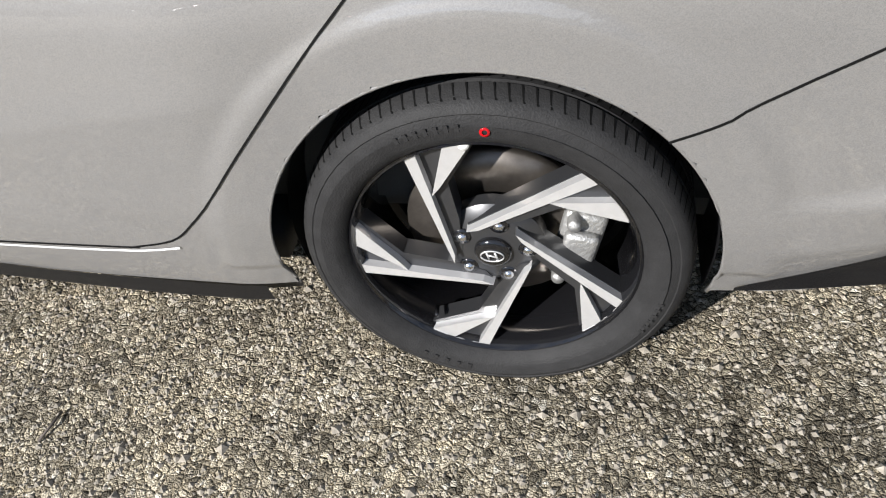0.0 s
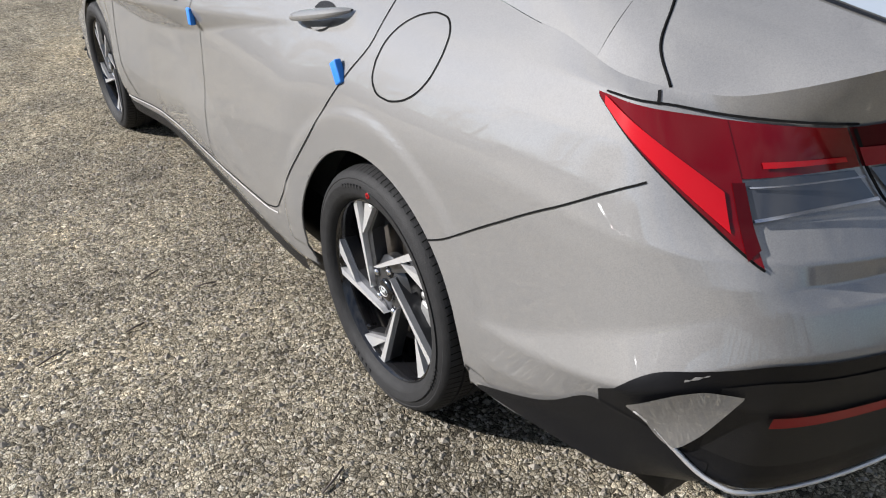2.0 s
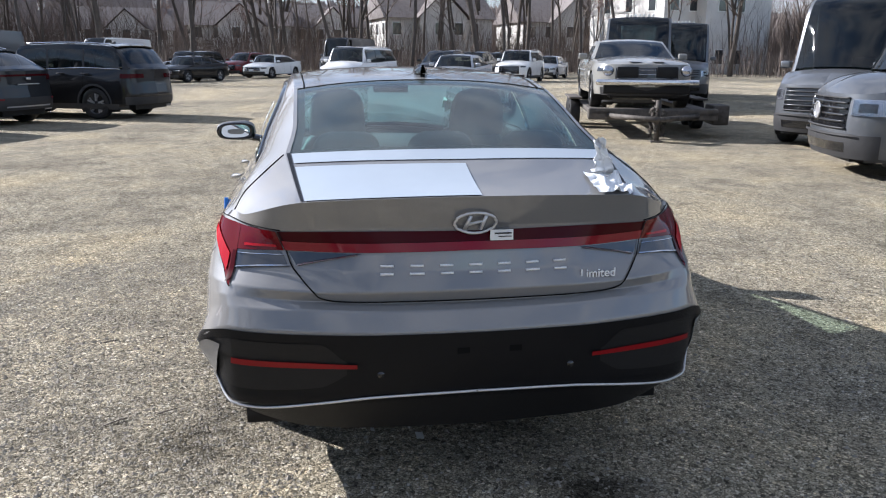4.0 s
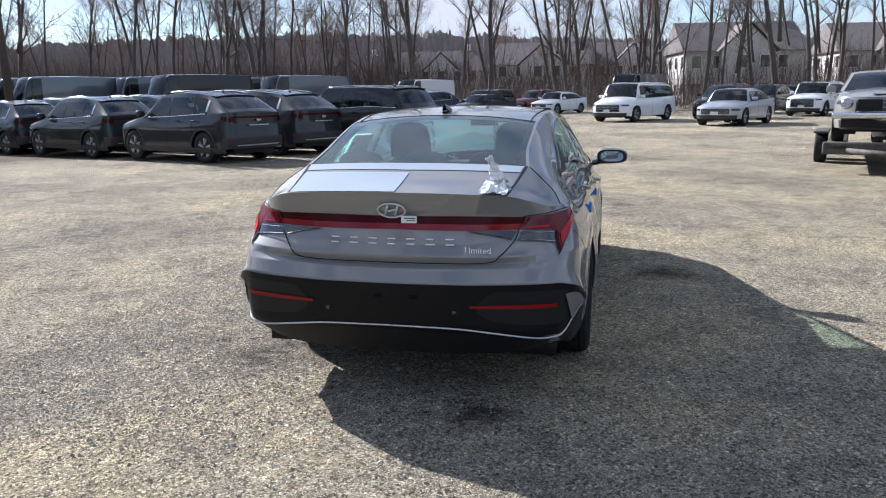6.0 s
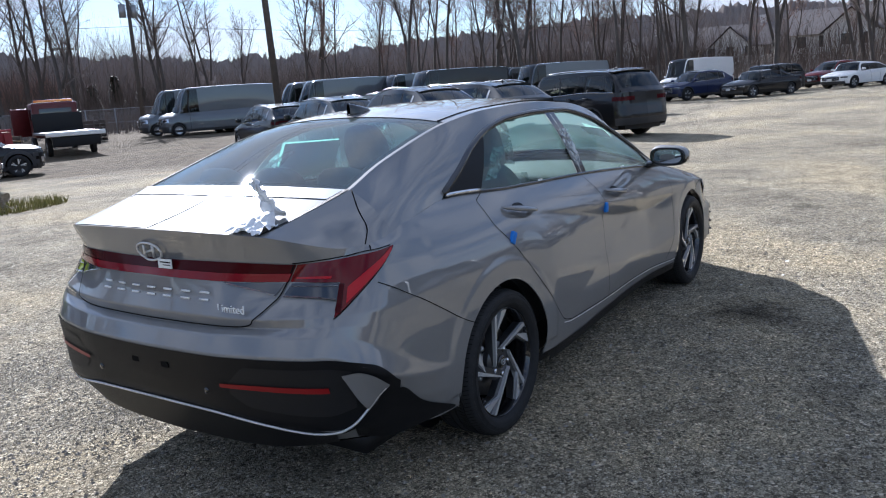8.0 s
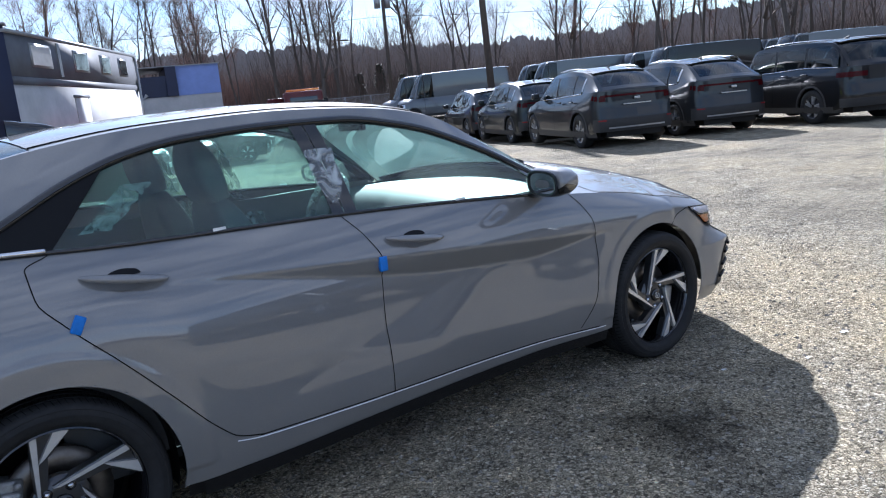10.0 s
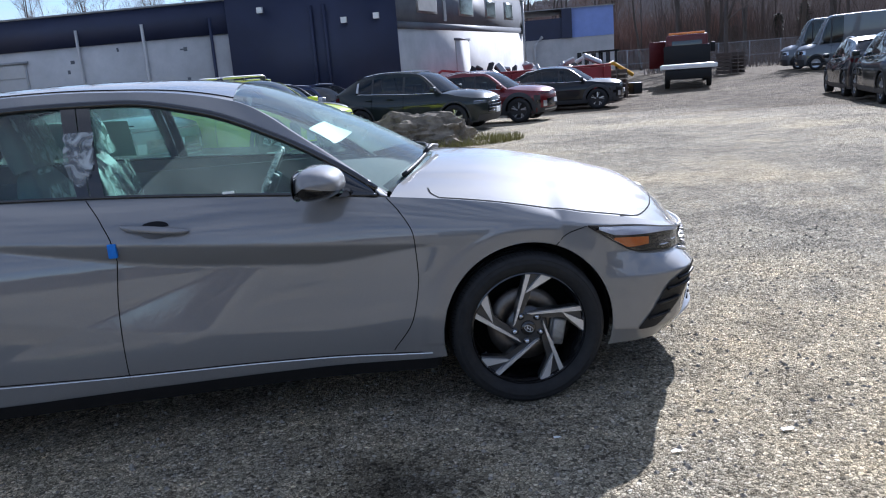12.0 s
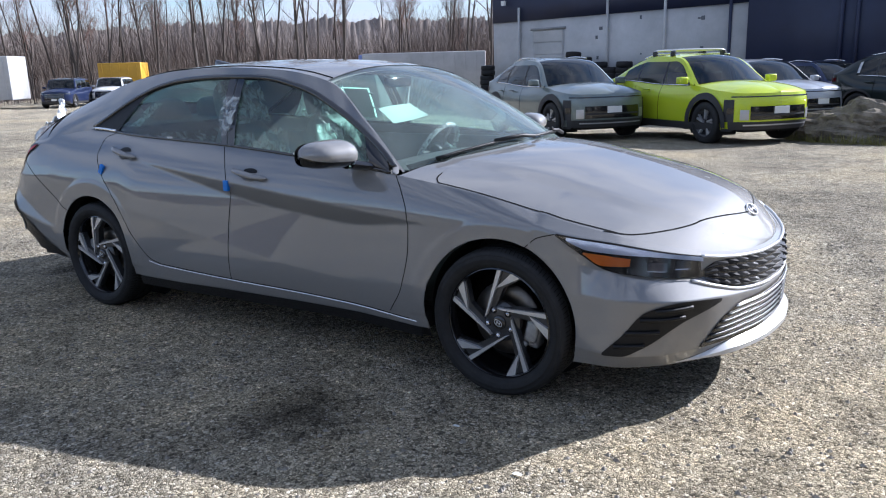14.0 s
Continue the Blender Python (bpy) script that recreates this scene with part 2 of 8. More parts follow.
LENS = glass("clear_lamp_lens", (0.92, 0.93, 0.95))
RUBBER = noise_on(mat("tyre_rubber", (0.020, 0.020, 0.0205), 0.62, spec=0.18), 30, 0.5, bump=0.2, bump_scale=300, dark=1.7)
RIMDARK = noise_on(mat("dark_painted_alloy", (0.046, 0.047, 0.050), 0.34, 0.45, coat=0.6), 50, 0.3, dark=0.75)
CALIPER = noise_on(mat("cast_aluminium", (0.42, 0.42, 0.41), 0.45, 0.6), 40, 0.6, bump=0.3, bump_scale=160, dark=0.5)
RIMFACE = noise_on(mat("machined_alloy", (0.66, 0.66, 0.66), 0.27, 0.52), 60, 0.3, dark=0.8)
STEEL = noise_on(mat("brake_steel", (0.20, 0.18, 0.16), 0.4, 0.9), 30, 0.7, dark=0.6)
LAMPRED = mat("red_lamp_lens", (0.11, 0.001, 0.003), 0.08, spec=0.4)
LAMPMID = mat("red_light_strip", (0.20, 0.006, 0.014), 0.08, spec=0.4)
LAMPRED2 = mat("bright_red_lamp_rib", (0.40, 0.003, 0.007), 0.15, spec=0.4)
LAMPDARK = mat("smoked_red_light_bar", (0.050, 0.003, 0.005), 0.12, spec=0.12)
LAMPSILVER = mat("lamp_reflector", (0.45, 0.46, 0.49), 0.2, 0.9, coat=0.6)
AMBER = mat("amber_reflector", (0.75, 0.20, 0.02), 0.2, coat=1.0)
REFLRED = mat("red_reflector", (0.22, 0.003, 0.006), 0.3, spec=0.3)
BLUETAPE = noise_on(mat("blue_protection_foam", (0.02, 0.20, 0.68), 0.6), 60, 0.4)
FILM = noise_on(mat("white_protective_film", (0.40, 0.45, 0.50), 0.28, coat=0.3), 6, 0.25, bump=0.08, bump_scale=12, dark=0.85)
TORN = noise_on(mat("torn_white_film", (0.72, 0.74, 0.76), 0.55, spec=0.3), 14, 0.3, bump=0.3, bump_scale=30, dark=0.8)
PAPER = mat("white_paper_label", (0.78, 0.79, 0.76), 0.6)
GREENPAPER = mat("pale_green_window_sheet", (0.47, 0.60, 0.53), 0.6)
INTERIOR = noise_on(mat("dark_interior_trim", (0.085, 0.088, 0.088), 0.6), 20, 0.4)
SEATCLOTH = noise_on(mat("grey_seat_leather", (0.14, 0.145, 0.148), 0.5), 15, 0.4, bump=0.2, bump_scale=90)
CLEARLAMP = mat("clear_lamp_unit", (0.035, 0.038, 0.045), 0.1, 0.0, coat=1.0)
LAMPBLADE = mat("daylight_blade", (0.52, 0.56, 0.66), 0.25, coat=0.8)
GRILLEDARK = mat("dark_grille_jewel", (0.05, 0.05, 0.052), 0.35, spec=0.4)


def clear_film(name, opacity):
    """Crinkled clear plastic: mostly see-through, with white creases and sheen."""
    m = bpy.data.materials.new(name)
    m.use_nodes = True
    n, l = m.node_tree.nodes, m.node_tree.links
    b = n["Principled BSDF"]
    b.inputs["Base Color"].default_value = (0.62, 0.66, 0.65, 1)
    b.inputs["Roughness"].default_value = 0.18
    tc, no = n.new("ShaderNodeTexCoord"), n.new("ShaderNodeTexNoise")
    no.inputs["Scale"].default_value, no.inputs["Detail"].default_value, no.inputs["Distortion"].default_value = 14, 5, 1.6
    l.new(tc.outputs["Object"], no.inputs["Vector"])
    mr = n.new("ShaderNodeMapRange")
    mr.inputs["From Min"].default_value, mr.inputs["From Max"].default_value = 0.42, 0.66
    mr.inputs["To Min"].default_value, mr.inputs["To Max"].default_value = opacity * 0.35, min(1.0, opacity * 1.9)
    l.new(no.outputs["Fac"], mr.inputs["Value"])
    l.new(mr.outputs[0], b.inputs["Alpha"])
    bp = n.new("ShaderNodeBump")
    bp.inputs["Strength"].default_value, bp.inputs["Distance"].default_value = 0.9, 0.01
    l.new(no.outputs["Fac"], bp.inputs["Height"])
    l.new(bp.outputs[0], b.inputs["Normal"])
    return m


PLASTICWRAP = clear_film("clear_crinkled_plastic_cover", 0.42)
GROUND = gravel_ground()


# ---- mesh helpers ----
def thing(name, label, category, group="", kind="", at=(0, 0, 0), rz=0.0):
    ob = new(name)
    ob.empty_display_size = 0.2
    ob.matrix_world = pose(*at, 0, 0, rz)
    return tagged(ob, label, category, group, kind)


def part(name, geo, material, parent=None, label="", smooth=True, sharp=None):
    """Links verts and faces as one mesh object under a thing or a part."""
    verts, faces = geo
    me = bpy.data.meshes.new(name)
    me.from_pydata([tuple(v) for v in verts], [], faces)
    me.materials.append(material)
    if smooth:
        me.polygons.foreach_set("use_smooth", [True] * len(me.polygons))
        if sharp:
            me.set_sharp_from_angle(angle=radians(sharp))
    ob = new(name, me)
    if parent:
        ob.parent = parent
    if label:
        ob["label"] = label
    return ob


def setting(name, geo, material, label, category, kind="structure", smooth=False):
    return tagged(part(name, geo, material, None, label, smooth), label, category, "", kind)


def grid(f, us, vs, flip=False):
    us, vs = list(us), list(vs)
    verts = [Vector(f(u, v)) for u in us for v in vs]
    n = len(vs)
    faces = []
    for i in range(len(us) - 1):
        for j in range(n - 1):
            a = i * n + j
            q = (a, a + 1, a + n + 1, a + n)
            faces.append(q[::-1] if flip else q)
    return verts, faces


def join(*geos):
    verts, faces = [], []
    for v, f in geos:
        k = len(verts)
        verts += list(v)
        faces += [tuple(i + k for i in q) for q in f]
    return verts, faces


def moved(geo, m):
    return [m @ Vector(v) for v in geo[0]], geo[1]


def mirror_y(geo):
    return [Vector((v[0], -v[1], v[2])) for v in geo[0]], [q[::-1] for q in geo[1]]


def box(x0, x1, y0, y1, z0, z1, bevel=0.0):
    if bevel <= 0:
        v = [Vector((x, y, z)) for x in (x0, x1) for y in (y0, y1) for z in (z0, z1)]
        return v, [(0, 1, 3, 2), (4, 6, 7, 5), (0, 4, 5, 1), (2, 3, 7, 6), (0, 2, 6, 4), (1, 5, 7, 3)]
    bm = bmesh.new()
    bmesh.ops.create_cube(bm, size=1)
    for v in bm.verts:
        v.co = Vector(((x0 + x1) / 2 + v.co.x * (x1 - x0), (y0 + y1) / 2 + v.co.y * (y1 - y0), (z0 + z1) / 2 + v.co.z * (z1 - z0)))
    bmesh.ops.bevel(bm, geom=bm.edges[:] + bm.verts[:], offset=bevel, segments=2, profile=0.6, affect="EDGES", clamp_overlap=True)
    return out(bm)


def out(bm):
    bm.verts.index_update()
    g = [v.co.copy() for v in bm.verts], [tuple(v.index for v in f.verts) for f in bm.faces]
    bm.free()
    return g


def tube(pts, r, n=8, closed=False, r_end=None):
    pts = [Vector(p) for p in pts]
    verts, faces = [], []
    up = Vector((0, 0, 1))
    m = len(pts)
    for i, p in enumerate(pts):
        a, b = (pts[(i - 1) % m], pts[(i + 1) % m]) if closed else (pts[max(0, i - 1)], pts[min(m - 1, i + 1)])
        d = (b - a).normalized()
        s = d.cross(up if abs(d.z) < 0.95 else Vector((1, 0, 0))).normalized()
        t = s.cross(d)
        k = r if r_end is None else r + (r_end - r) * i / max(1, m - 1)
        for j in range(n):
            q = 2 * math.pi * j / n
            verts.append(p + s * math.cos(q) * k + t * math.sin(q) * k)
    for i in range(m if closed else m - 1):
        for j in range(n):
            a, b = i * n + j, i * n + (j + 1) % n
            c, d = ((i + 1) % m) * n + (j + 1) % n, ((i + 1) % m) * n + j
            faces.append((a, b, c, d))
    if not closed:
        faces += [tuple(range(n))[::-1], tuple((m - 1) * n + j for j in range(n))]
    return verts, faces


def lathe(profile, n=48, axis="y", a0=0.0, a1=360.0):
    """Turns (radius, along) pairs round the y axis."""
    verts, faces = [], []
    full = a1 - a0 >= 359.9
    cols = n if full else n + 1
    for i in range(cols):
        a = radians(a0 + (a1 - a0) * i / n)
        for r, y in profile:
            verts.append(Vector((r * math.cos(a), y, r * math.sin(a))))
    k = len(profile)
    for i in range(n):
        j = (i + 1) % cols
        for q in range(k - 1):
            faces.append((i * k + q, i * k + q + 1, j * k + q + 1, j * k + q))
    return verts, faces


def prism(poly, y0, y1, inset=0.0):
    """A flat polygon in x, z, made thick from y0 (back) to y1 (front face)."""
    n = len(poly)
    cx, cz = sum(p[0] for p in poly) / n, sum(p[1] for p in poly) / n
    verts = [Vector((x, y0, z)) for x, z in poly]
    verts += [Vector((x + (cx - x) * inset, y1, z + (cz - z) * inset)) for x, z in poly]
    faces = [tuple(range(n)), tuple(range(2 * n - 1, n - 1, -1))]
    faces += [(i, n + i, n + (i + 1) % n, (i + 1) % n) for i in range(n)]
    return verts, faces


def smooth_keys(keys):
    """Smooth curve through (t, value, ...) rows without overshoot."""
    a = np.array(keys, float)
    t, v = a[:, 0], a[:, 1:]
    h = np.diff(t)
    d = np.diff(v, axis=0) / h[:, None]
    m = np.zeros_like(v)
    m[0], m[-1] = d[0], d[-1]
    for i in range(1, len(t) - 1):
        for c in range(v.shape[1]):
            if d[i - 1, c] * d[i, c] > 0:
                w1, w2 = 2 * h[i] + h[i - 1], h[i] + 2 * h[i - 1]
                m[i, c] = (w1 + w2) / (w1 / d[i - 1, c] + w2 / d[i, c])

    def f(x):
        i = int(min(max(np.searchsorted(t, x) - 1, 0), len(t) - 2))
        s = min(max((x - t[i]) / h[i], 0.0), 1.0)
        s2, s3 = s * s, s * s * s
        r = (2 * s3 - 3 * s2 + 1) * v[i] + (s3 - 2 * s2 + s) * h[i] * m[i] + (3 * s2 - 2 * s3) * v[i + 1] + (s3 - s2) * h[i] * m[i + 1]
        return r if len(r) > 1 else float(r[0])
    return f


def ease(t):
    t = min(max(t, 0.0), 1.0)
    return t * t * (3 - 2 * t)


def span(a, b, n):
    return [a + (b - a) * i / n for i in range(n + 1)]


class Shell:
    """Half a car body: a plan outline from rear middle to front middle, with sill and shoulder heights, and end profiles."""

    def __init__(self, rows, rear, front, side=None, mid=0.72, tuck=0.055):
        pts = [Vector(r[:2]) for r in rows]
        L = [0.0]
        for a, b in zip(pts, pts[1:]):
            L.append(L[-1] + (b - a).length)
        self.length = L[-1]
        self.f = smooth_keys([(s / L[-1], *r) for s, r in zip(L, rows)])
        self.rear, self.front, self.side = smooth_keys(rear), smooth_keys(front), side
        self.mid, self.tuck = mid, tuck
        ss = span(0, 1, 600)
        self.table = [(self.f(s)[0], s) for s in ss]

    def s_at(self, x):
        for (xa, sa), (xb, sb) in zip(self.table, self.table[1:]):
            if xb >= x:
                return sa + (sb - sa) * (x - xa) / max(1e-9, xb - xa)
        return 1.0

    def limits(self, s):
        r = self.f(s)
        return r[2], r[3]

    def at(self, s, z, off=0.0):
        s = min(max(s, 0.0), 1.0)
        x, y, zb, zs, it = self.f(s)
        x1, y1 = self.f(min(1, s + 0.004))[:2]
        x0, y0 = self.f(max(0, s - 0.004))[:2]
        tx, ty = x1 - x0, y1 - y0
        k = math.hypot(tx, ty)
        nx, ny = -ty / k, tx / k
        if s <= 0.004:
            nx, ny = -1.0, 0.0
        if s >= 0.996:
            nx, ny = 1.0, 0.0
        w = ny * ny
        inset = 0.0
        if z > self.mid:
            inset += it * ((z - self.mid) / max(0.02, zs - self.mid)) ** 2
        if z < 0.45:
            inset += self.tuck * ((0.45 - z) / 0.28) ** 2
        if self.side:
            inset += self.side(x, z)
        end = self.rear(z) if nx < 0 else self.front(z)
        d = off - (w * inset + (1 - w) * end)
        return Vector((x + nx * d, y + ny * d, z))

    def skin(self, s0, s1, lo, hi, off=0.0, ns=40, nz=14):
        """A sheet lying on the body between two heights, given as numbers or as functions of s."""
        lo_f, hi_f = (lo if callable(lo) else lambda s: lo), (hi if callable(hi) else lambda s: hi)

        def f(s, t):
            a, b = lo_f(s), hi_f(s)
            return self.at(s, a + (b - a) * t, off)
        return grid(f, span(s0, s1, ns), span(0, 1, nz))

    def seam(self, sz, width=0.005, off=0.0012, n=40):
        """A narrow strip on the body along (s, z) points."""
        f = smooth_keys([(i, *p) for i, p in enumerate(sz)])
        pts = [f(t) for t in span(0, len(sz) - 1, n)]
        verts, faces = [], []
        for i, (s, z) in enumerate(pts):
            p = self.at(s, z, off)
            a, b = self.at(*pts[max(0, i - 1)], off), self.at(*pts[min(n, i + 1)], off)
            d = (b - a).normalized()
            e1, e2 = self.at(min(1, s + 0.002), z) - p, self.at(s, z + 0.005) - p
            nn = e1.cross(e2).normalized()
            c = d.cross(nn).normalized() * width / 2
            verts += [p + c, p - c]
            if i:
                k = 2 * i
                faces.append((k - 2, k - 1, k + 1, k))
        return verts, faces


# ---- wheels ----
def polar(r, deg):
    """Place on a wheel's face, seen from outside: degrees run from the right, anticlockwise."""
    return -r * math.cos(radians(deg)), r * math.sin(radians(deg))


def tyre_geo(R, r, w, n=60, tread=True):
    """Tyre round the y axis, outer face towards +y, with tread blocks."""
    side = [(r, -w * 0.40), (r + 0.01, -w * 0.47), ((r + R) / 2, -w * 0.52), (R - 0.025, -w * 0.5), (R - 0.006, -w * 0.42)]
    tr = []
    for y in (-0.30, -0.27, -0.265, -0.1, -0.095, -0.06, -0.055, 0.055, 0.06, 0.095, 0.1, 0.265, 0.27, 0.30):
        deep = (0.265 <= abs(y) <= 0.30 and abs(y) != 0.30 and abs(y) != 0.265) or abs(y) in (0.06, 0.095)
        tr.append((R - (0.007 if deep else 0.0), y * w))
    face = [(R - 0.006, w * 0.42), (R - 0.016, w * 0.475), (R - 0.024, w * 0.49), (R - 0.026, w * 0.485), (R - 0.045, w * 0.515), (R - 0.05, w * 0.511), ((r + R) / 2, w * 0.52),
            (r + 0.022, w * 0.505), (r + 0.019, w * 0.498), (r + 0.008, w * 0.47), (r, w * 0.40)]
    return lathe(side + tr + face, n)


def sipes_geo(R, w, n=70):
    """Cross grooves of the shoulder blocks, as dark slots set into the tread."""
    geo = []
    for i in range(n):
        a = 2 * math.pi * i / n
        for y0, y1, sk in ((0.31, 0.445, 0.02), (0.12, 0.25, -0.03), (-0.25, -0.12, 0.03)):
            v = []
            for (da, y) in ((-0.004, y0), (0.004, y0), (0.004 + sk, y1), (-0.004 + sk, y1)):
                rr = R + 0.0008 - (0.0085 * max(0.0, (y - 0.36) / 0.085) if y > 0.36 else 0)
                v.append(Vector((rr * math.cos(a + da), y * w, rr * math.sin(a + da))))
            geo.append((v, [(0, 1, 2, 3)]))
    return join(*geo)


def main_wheel(parent, at, turn, spin, marks=False):
    """Seventeen-inch turbine wheel: y points outward."""
    R, r, w = 0.317, 0.236, 0.222
    m = pose(*at, 0, 0, turn) @ pose(0, 0, 0, 0, spin, 0)
    wheel = new("wheel")
    wheel.parent = parent
    wheel.matrix_local = m
    part("tyre", tyre_geo(R, r, w), RUBBER, wheel, "black road tyre", sharp=35)
    part("tread", sipes_geo(R, w, 104), SEAM, wheel, smooth=False)["kind"] = "stuff"
    yf = w * 0.40
    barrel = lathe([(r + 0.001, yf + 0.004), (r - 0.004, yf + 0.006), (r - 0.008, yf), (r - 0.014, yf - 0.03), (r - 0.02, yf - 0.10), (r - 0.008, -w * 0.42), (r, -w * 0.44)], 60)
    rim = part("rim", barrel, GLOSSBLACK, wheel, "dark alloy rim with machined blades", sharp=40)
    for k in range(5):
        b = 72 * k
        blade = [polar(0.2345, 121 + b), polar(0.2345, 116 + b), polar(0.060, 182 + b), polar(0.066, 199 + b)]
        paddle = [polar(0.2345, 93 + b), polar(0.230, 105 + b), polar(0.150, 125 + b), polar(0.158, 117 + b)]
        lip = [polar(0.2345, 121 + b), polar(0.2345, 112 + b), polar(0.2345, 103 + b), polar(0.2345, 93 + b), polar(0.228, 93 + b), polar(0.228, 103 + b), polar(0.228, 112 + b), polar(0.228, 121 + b)]
        web = [polar(0.232, 122 + b), polar(0.232, 108 + b), polar(0.232, 92 + b), polar(0.155, 113 + b), polar(0.080, 128 + b), polar(0.05, 190 + b), polar(0.07, 202 + b), polar(0.127, 137.5 + b)]
        part("blade", prism(blade, yf - 0.03, yf - 0.001, 0.02), RIMFACE, rim, smooth=False)
        part("paddle", prism(paddle, yf - 0.03, yf - 0.002, 0.03), RIMFACE, rim, smooth=False)
        part("spoke_lip", prism(lip, yf - 0.02, yf - 0.001), RIMFACE, rim, smooth=False)
        part("spoke", prism(web, yf - 0.05, yf - 0.016, 0.06), RIMDARK, rim, smooth=False)
        lx, lz = polar(0.057, 150 + b)
        nut = moved(lathe([(0.0001, yf - 0.009), (0.0075, yf - 0.010), (0.0095, yf - 0.016), (0.0095, yf - 0.05)], 10), Matrix.Translation((lx, 0, lz)))
        part("lug_nut", nut, CHROME, rim)
        cup = moved(lathe([(0.0001, yf - 0.0150), (0.0150, yf - 0.0152), (0.0165, yf - 0.018), (0.0165, yf - 0.05)], 14), Matrix.Translation((lx, 0, lz)))
        part("lug_recess", cup, GLOSSBLACK, rim)
    hub = lathe([(0.0001, yf - 0.016), (0.05, yf - 0.017), (0.066, yf - 0.02), (0.085, yf - 0.035), (0.085, yf - 0.06)], 36)
    part("hub", hub, RIMDARK, rim, sharp=40)
    cap = lathe([(0.0001, yf - 0.004), (0.02, yf - 0.005), (0.028, yf - 0.007), (0.031, yf - 0.012), (0.031, yf - 0.02)], 28)
    cap_ob = part("centre_cap", cap, GLOSSBLACK, wheel, "black centre cap with a silver oval badge")
    badge = join(tube([Vector((0.019 * math.cos(q), yf - 0.003, 0.0115 * math.sin(q))) for q in span(0, 2 * math.pi, 24)[:-1]], 0.0014, 6, True),
                 tube([(-0.009, yf - 0.003, -0.007), (-0.005, yf - 0.003, 0.007)], 0.0018, 6), tube([(0.005, yf - 0.003, -0.007), (0.009, yf - 0.003, 0.007)], 0.0018, 6),
                 tube([(-0.007, yf - 0.003, -0.002), (0.007, yf - 0.003, 0.002)], 0.0016, 6))
    part("badge", badge, SILVERBADGE, cap_ob)
    part("brake_disc", lathe([(0.07, 0.0), (0.075, 0.012), (0.155, 0.012), (0.157, 0.0), (0.155, -0.012), (0.08, -0.012)], 40), STEEL, wheel, "rusty steel brake disc")
    side_on = 258 if (at[0] < 1) == (turn == 0) else 78
    cal = part("caliper", moved(join(box(-0.075, 0.075, -0.035, 0.030, 0.100, 0.172, 0.012), box(-0.045, 0.045, 0.028, 0.050, 0.108, 0.165, 0.010)), pose(0, 0, 0, 0, side_on - spin, 0)), CALIPER, wheel, "cast aluminium brake caliper")
    for q in (-0.062, 0.062):
        part("caliper_pin", moved(lathe([(0.0001, 0.052), (0.010, 0.050), (0.012, 0.044), (0.012, 0.0)], 12), pose(0, 0, 0, 0, side_on - spin, 0) @ Matrix.Translation((q, 0, 0.118))), CALIPER, cal)
    part("valve", tube([polar3(0.205, 236, yf - 0.035), polar3(0.198, 236, yf - 0.008)], 0.004, 8), GLOSSBLACK, wheel)
    # black disc added behind the spokes as the wheel well's shade
    part("well_shade_plate", lathe([(0.0001, -0.1), (0.215, -0.1)], 24), SEAM, wheel)
    if marks:
        part("red_dot", lathe([(0.004, w * 0.522), (0.0075, w * 0.522), (0.0075, w * 0.512)], 16), LAMPRED2, wheel, "red paint dot").matrix_local = Matrix.Translation(polar3(0.268, 88, 0))
        part("yellow_dot", lathe([(0.0001, yf + 0.0012), (0.008, yf + 0.001), (0.008, yf - 0.005)], 16), PAPER, wheel, "pale yellow paint dot").matrix_local = Matrix.Translation(polar3(0.226, 97, 0))
        # raised maker's marks on the sidewall, too worn to read: short bars along the curve
        for start, count, step, rad, wid in ((240, 5, 4.6, 0.268, 0.011), (96, 7, 3.2, 0.275, 0.008), (-28, 6, 3.0, 0.275, 0.006)):
            bars = []
            for i in range(count):
                a = start + i * step
                q = pose(0, 0, 0, 0, a - 180, 0)
                bars.append(moved(box(rad - wid * 0.7, rad + wid * 0.7, w * 0.513, w * 0.5205, -0.0032, 0.0032), q))
            part("sidewall_lettering", join(*bars), RUBBER, wheel, smooth=False)
    return wheel


def polar3(r, deg, y):
    x, z = polar(r, deg)
    return Vector((x, y, z))


# ---- the sedan ----
def fold(x, z):
    """Pressed folds of the doors: an undercut band that widens forward, a rising diagonal below it, and flared wheel arches."""
    flare = 0.0
    for cx, big in ((0.0, 0.452), (2.72, 0.43)):
        r = math.hypot(x - cx, z - 0.325)
        if r < big and z > 0.3:
            flare -= (0.007 if cx < 1 else 0.004) * ease((big - r) / 0.022)
    if x < 0.2 or x > 2.5:
        return flare
    fade = ease((x - 0.2) / 0.25) * ease((2.5 - x) / 0.2)
    za = 0.905 - 0.097 * (x - 0.3)
    band = 0.085 * ease((x - 0.25) / 1.3) * ease((2.42 - x) / 0.55)
    zb = za - band
    zc = 0.40 + 0.30 * (x - 0.62)
    d = 0.0
    if z < za:
        d += min(za - z, band) * 0.62
    if z < zb:
        d -= min(0.028, (zb - z) * 0.105)
    if z < zc and z < zb:
        d -= min(0.014, (min(zc, zb) - z) * 0.065) * ease((1.75 - x) / 0.5)
    return d * fade + flare


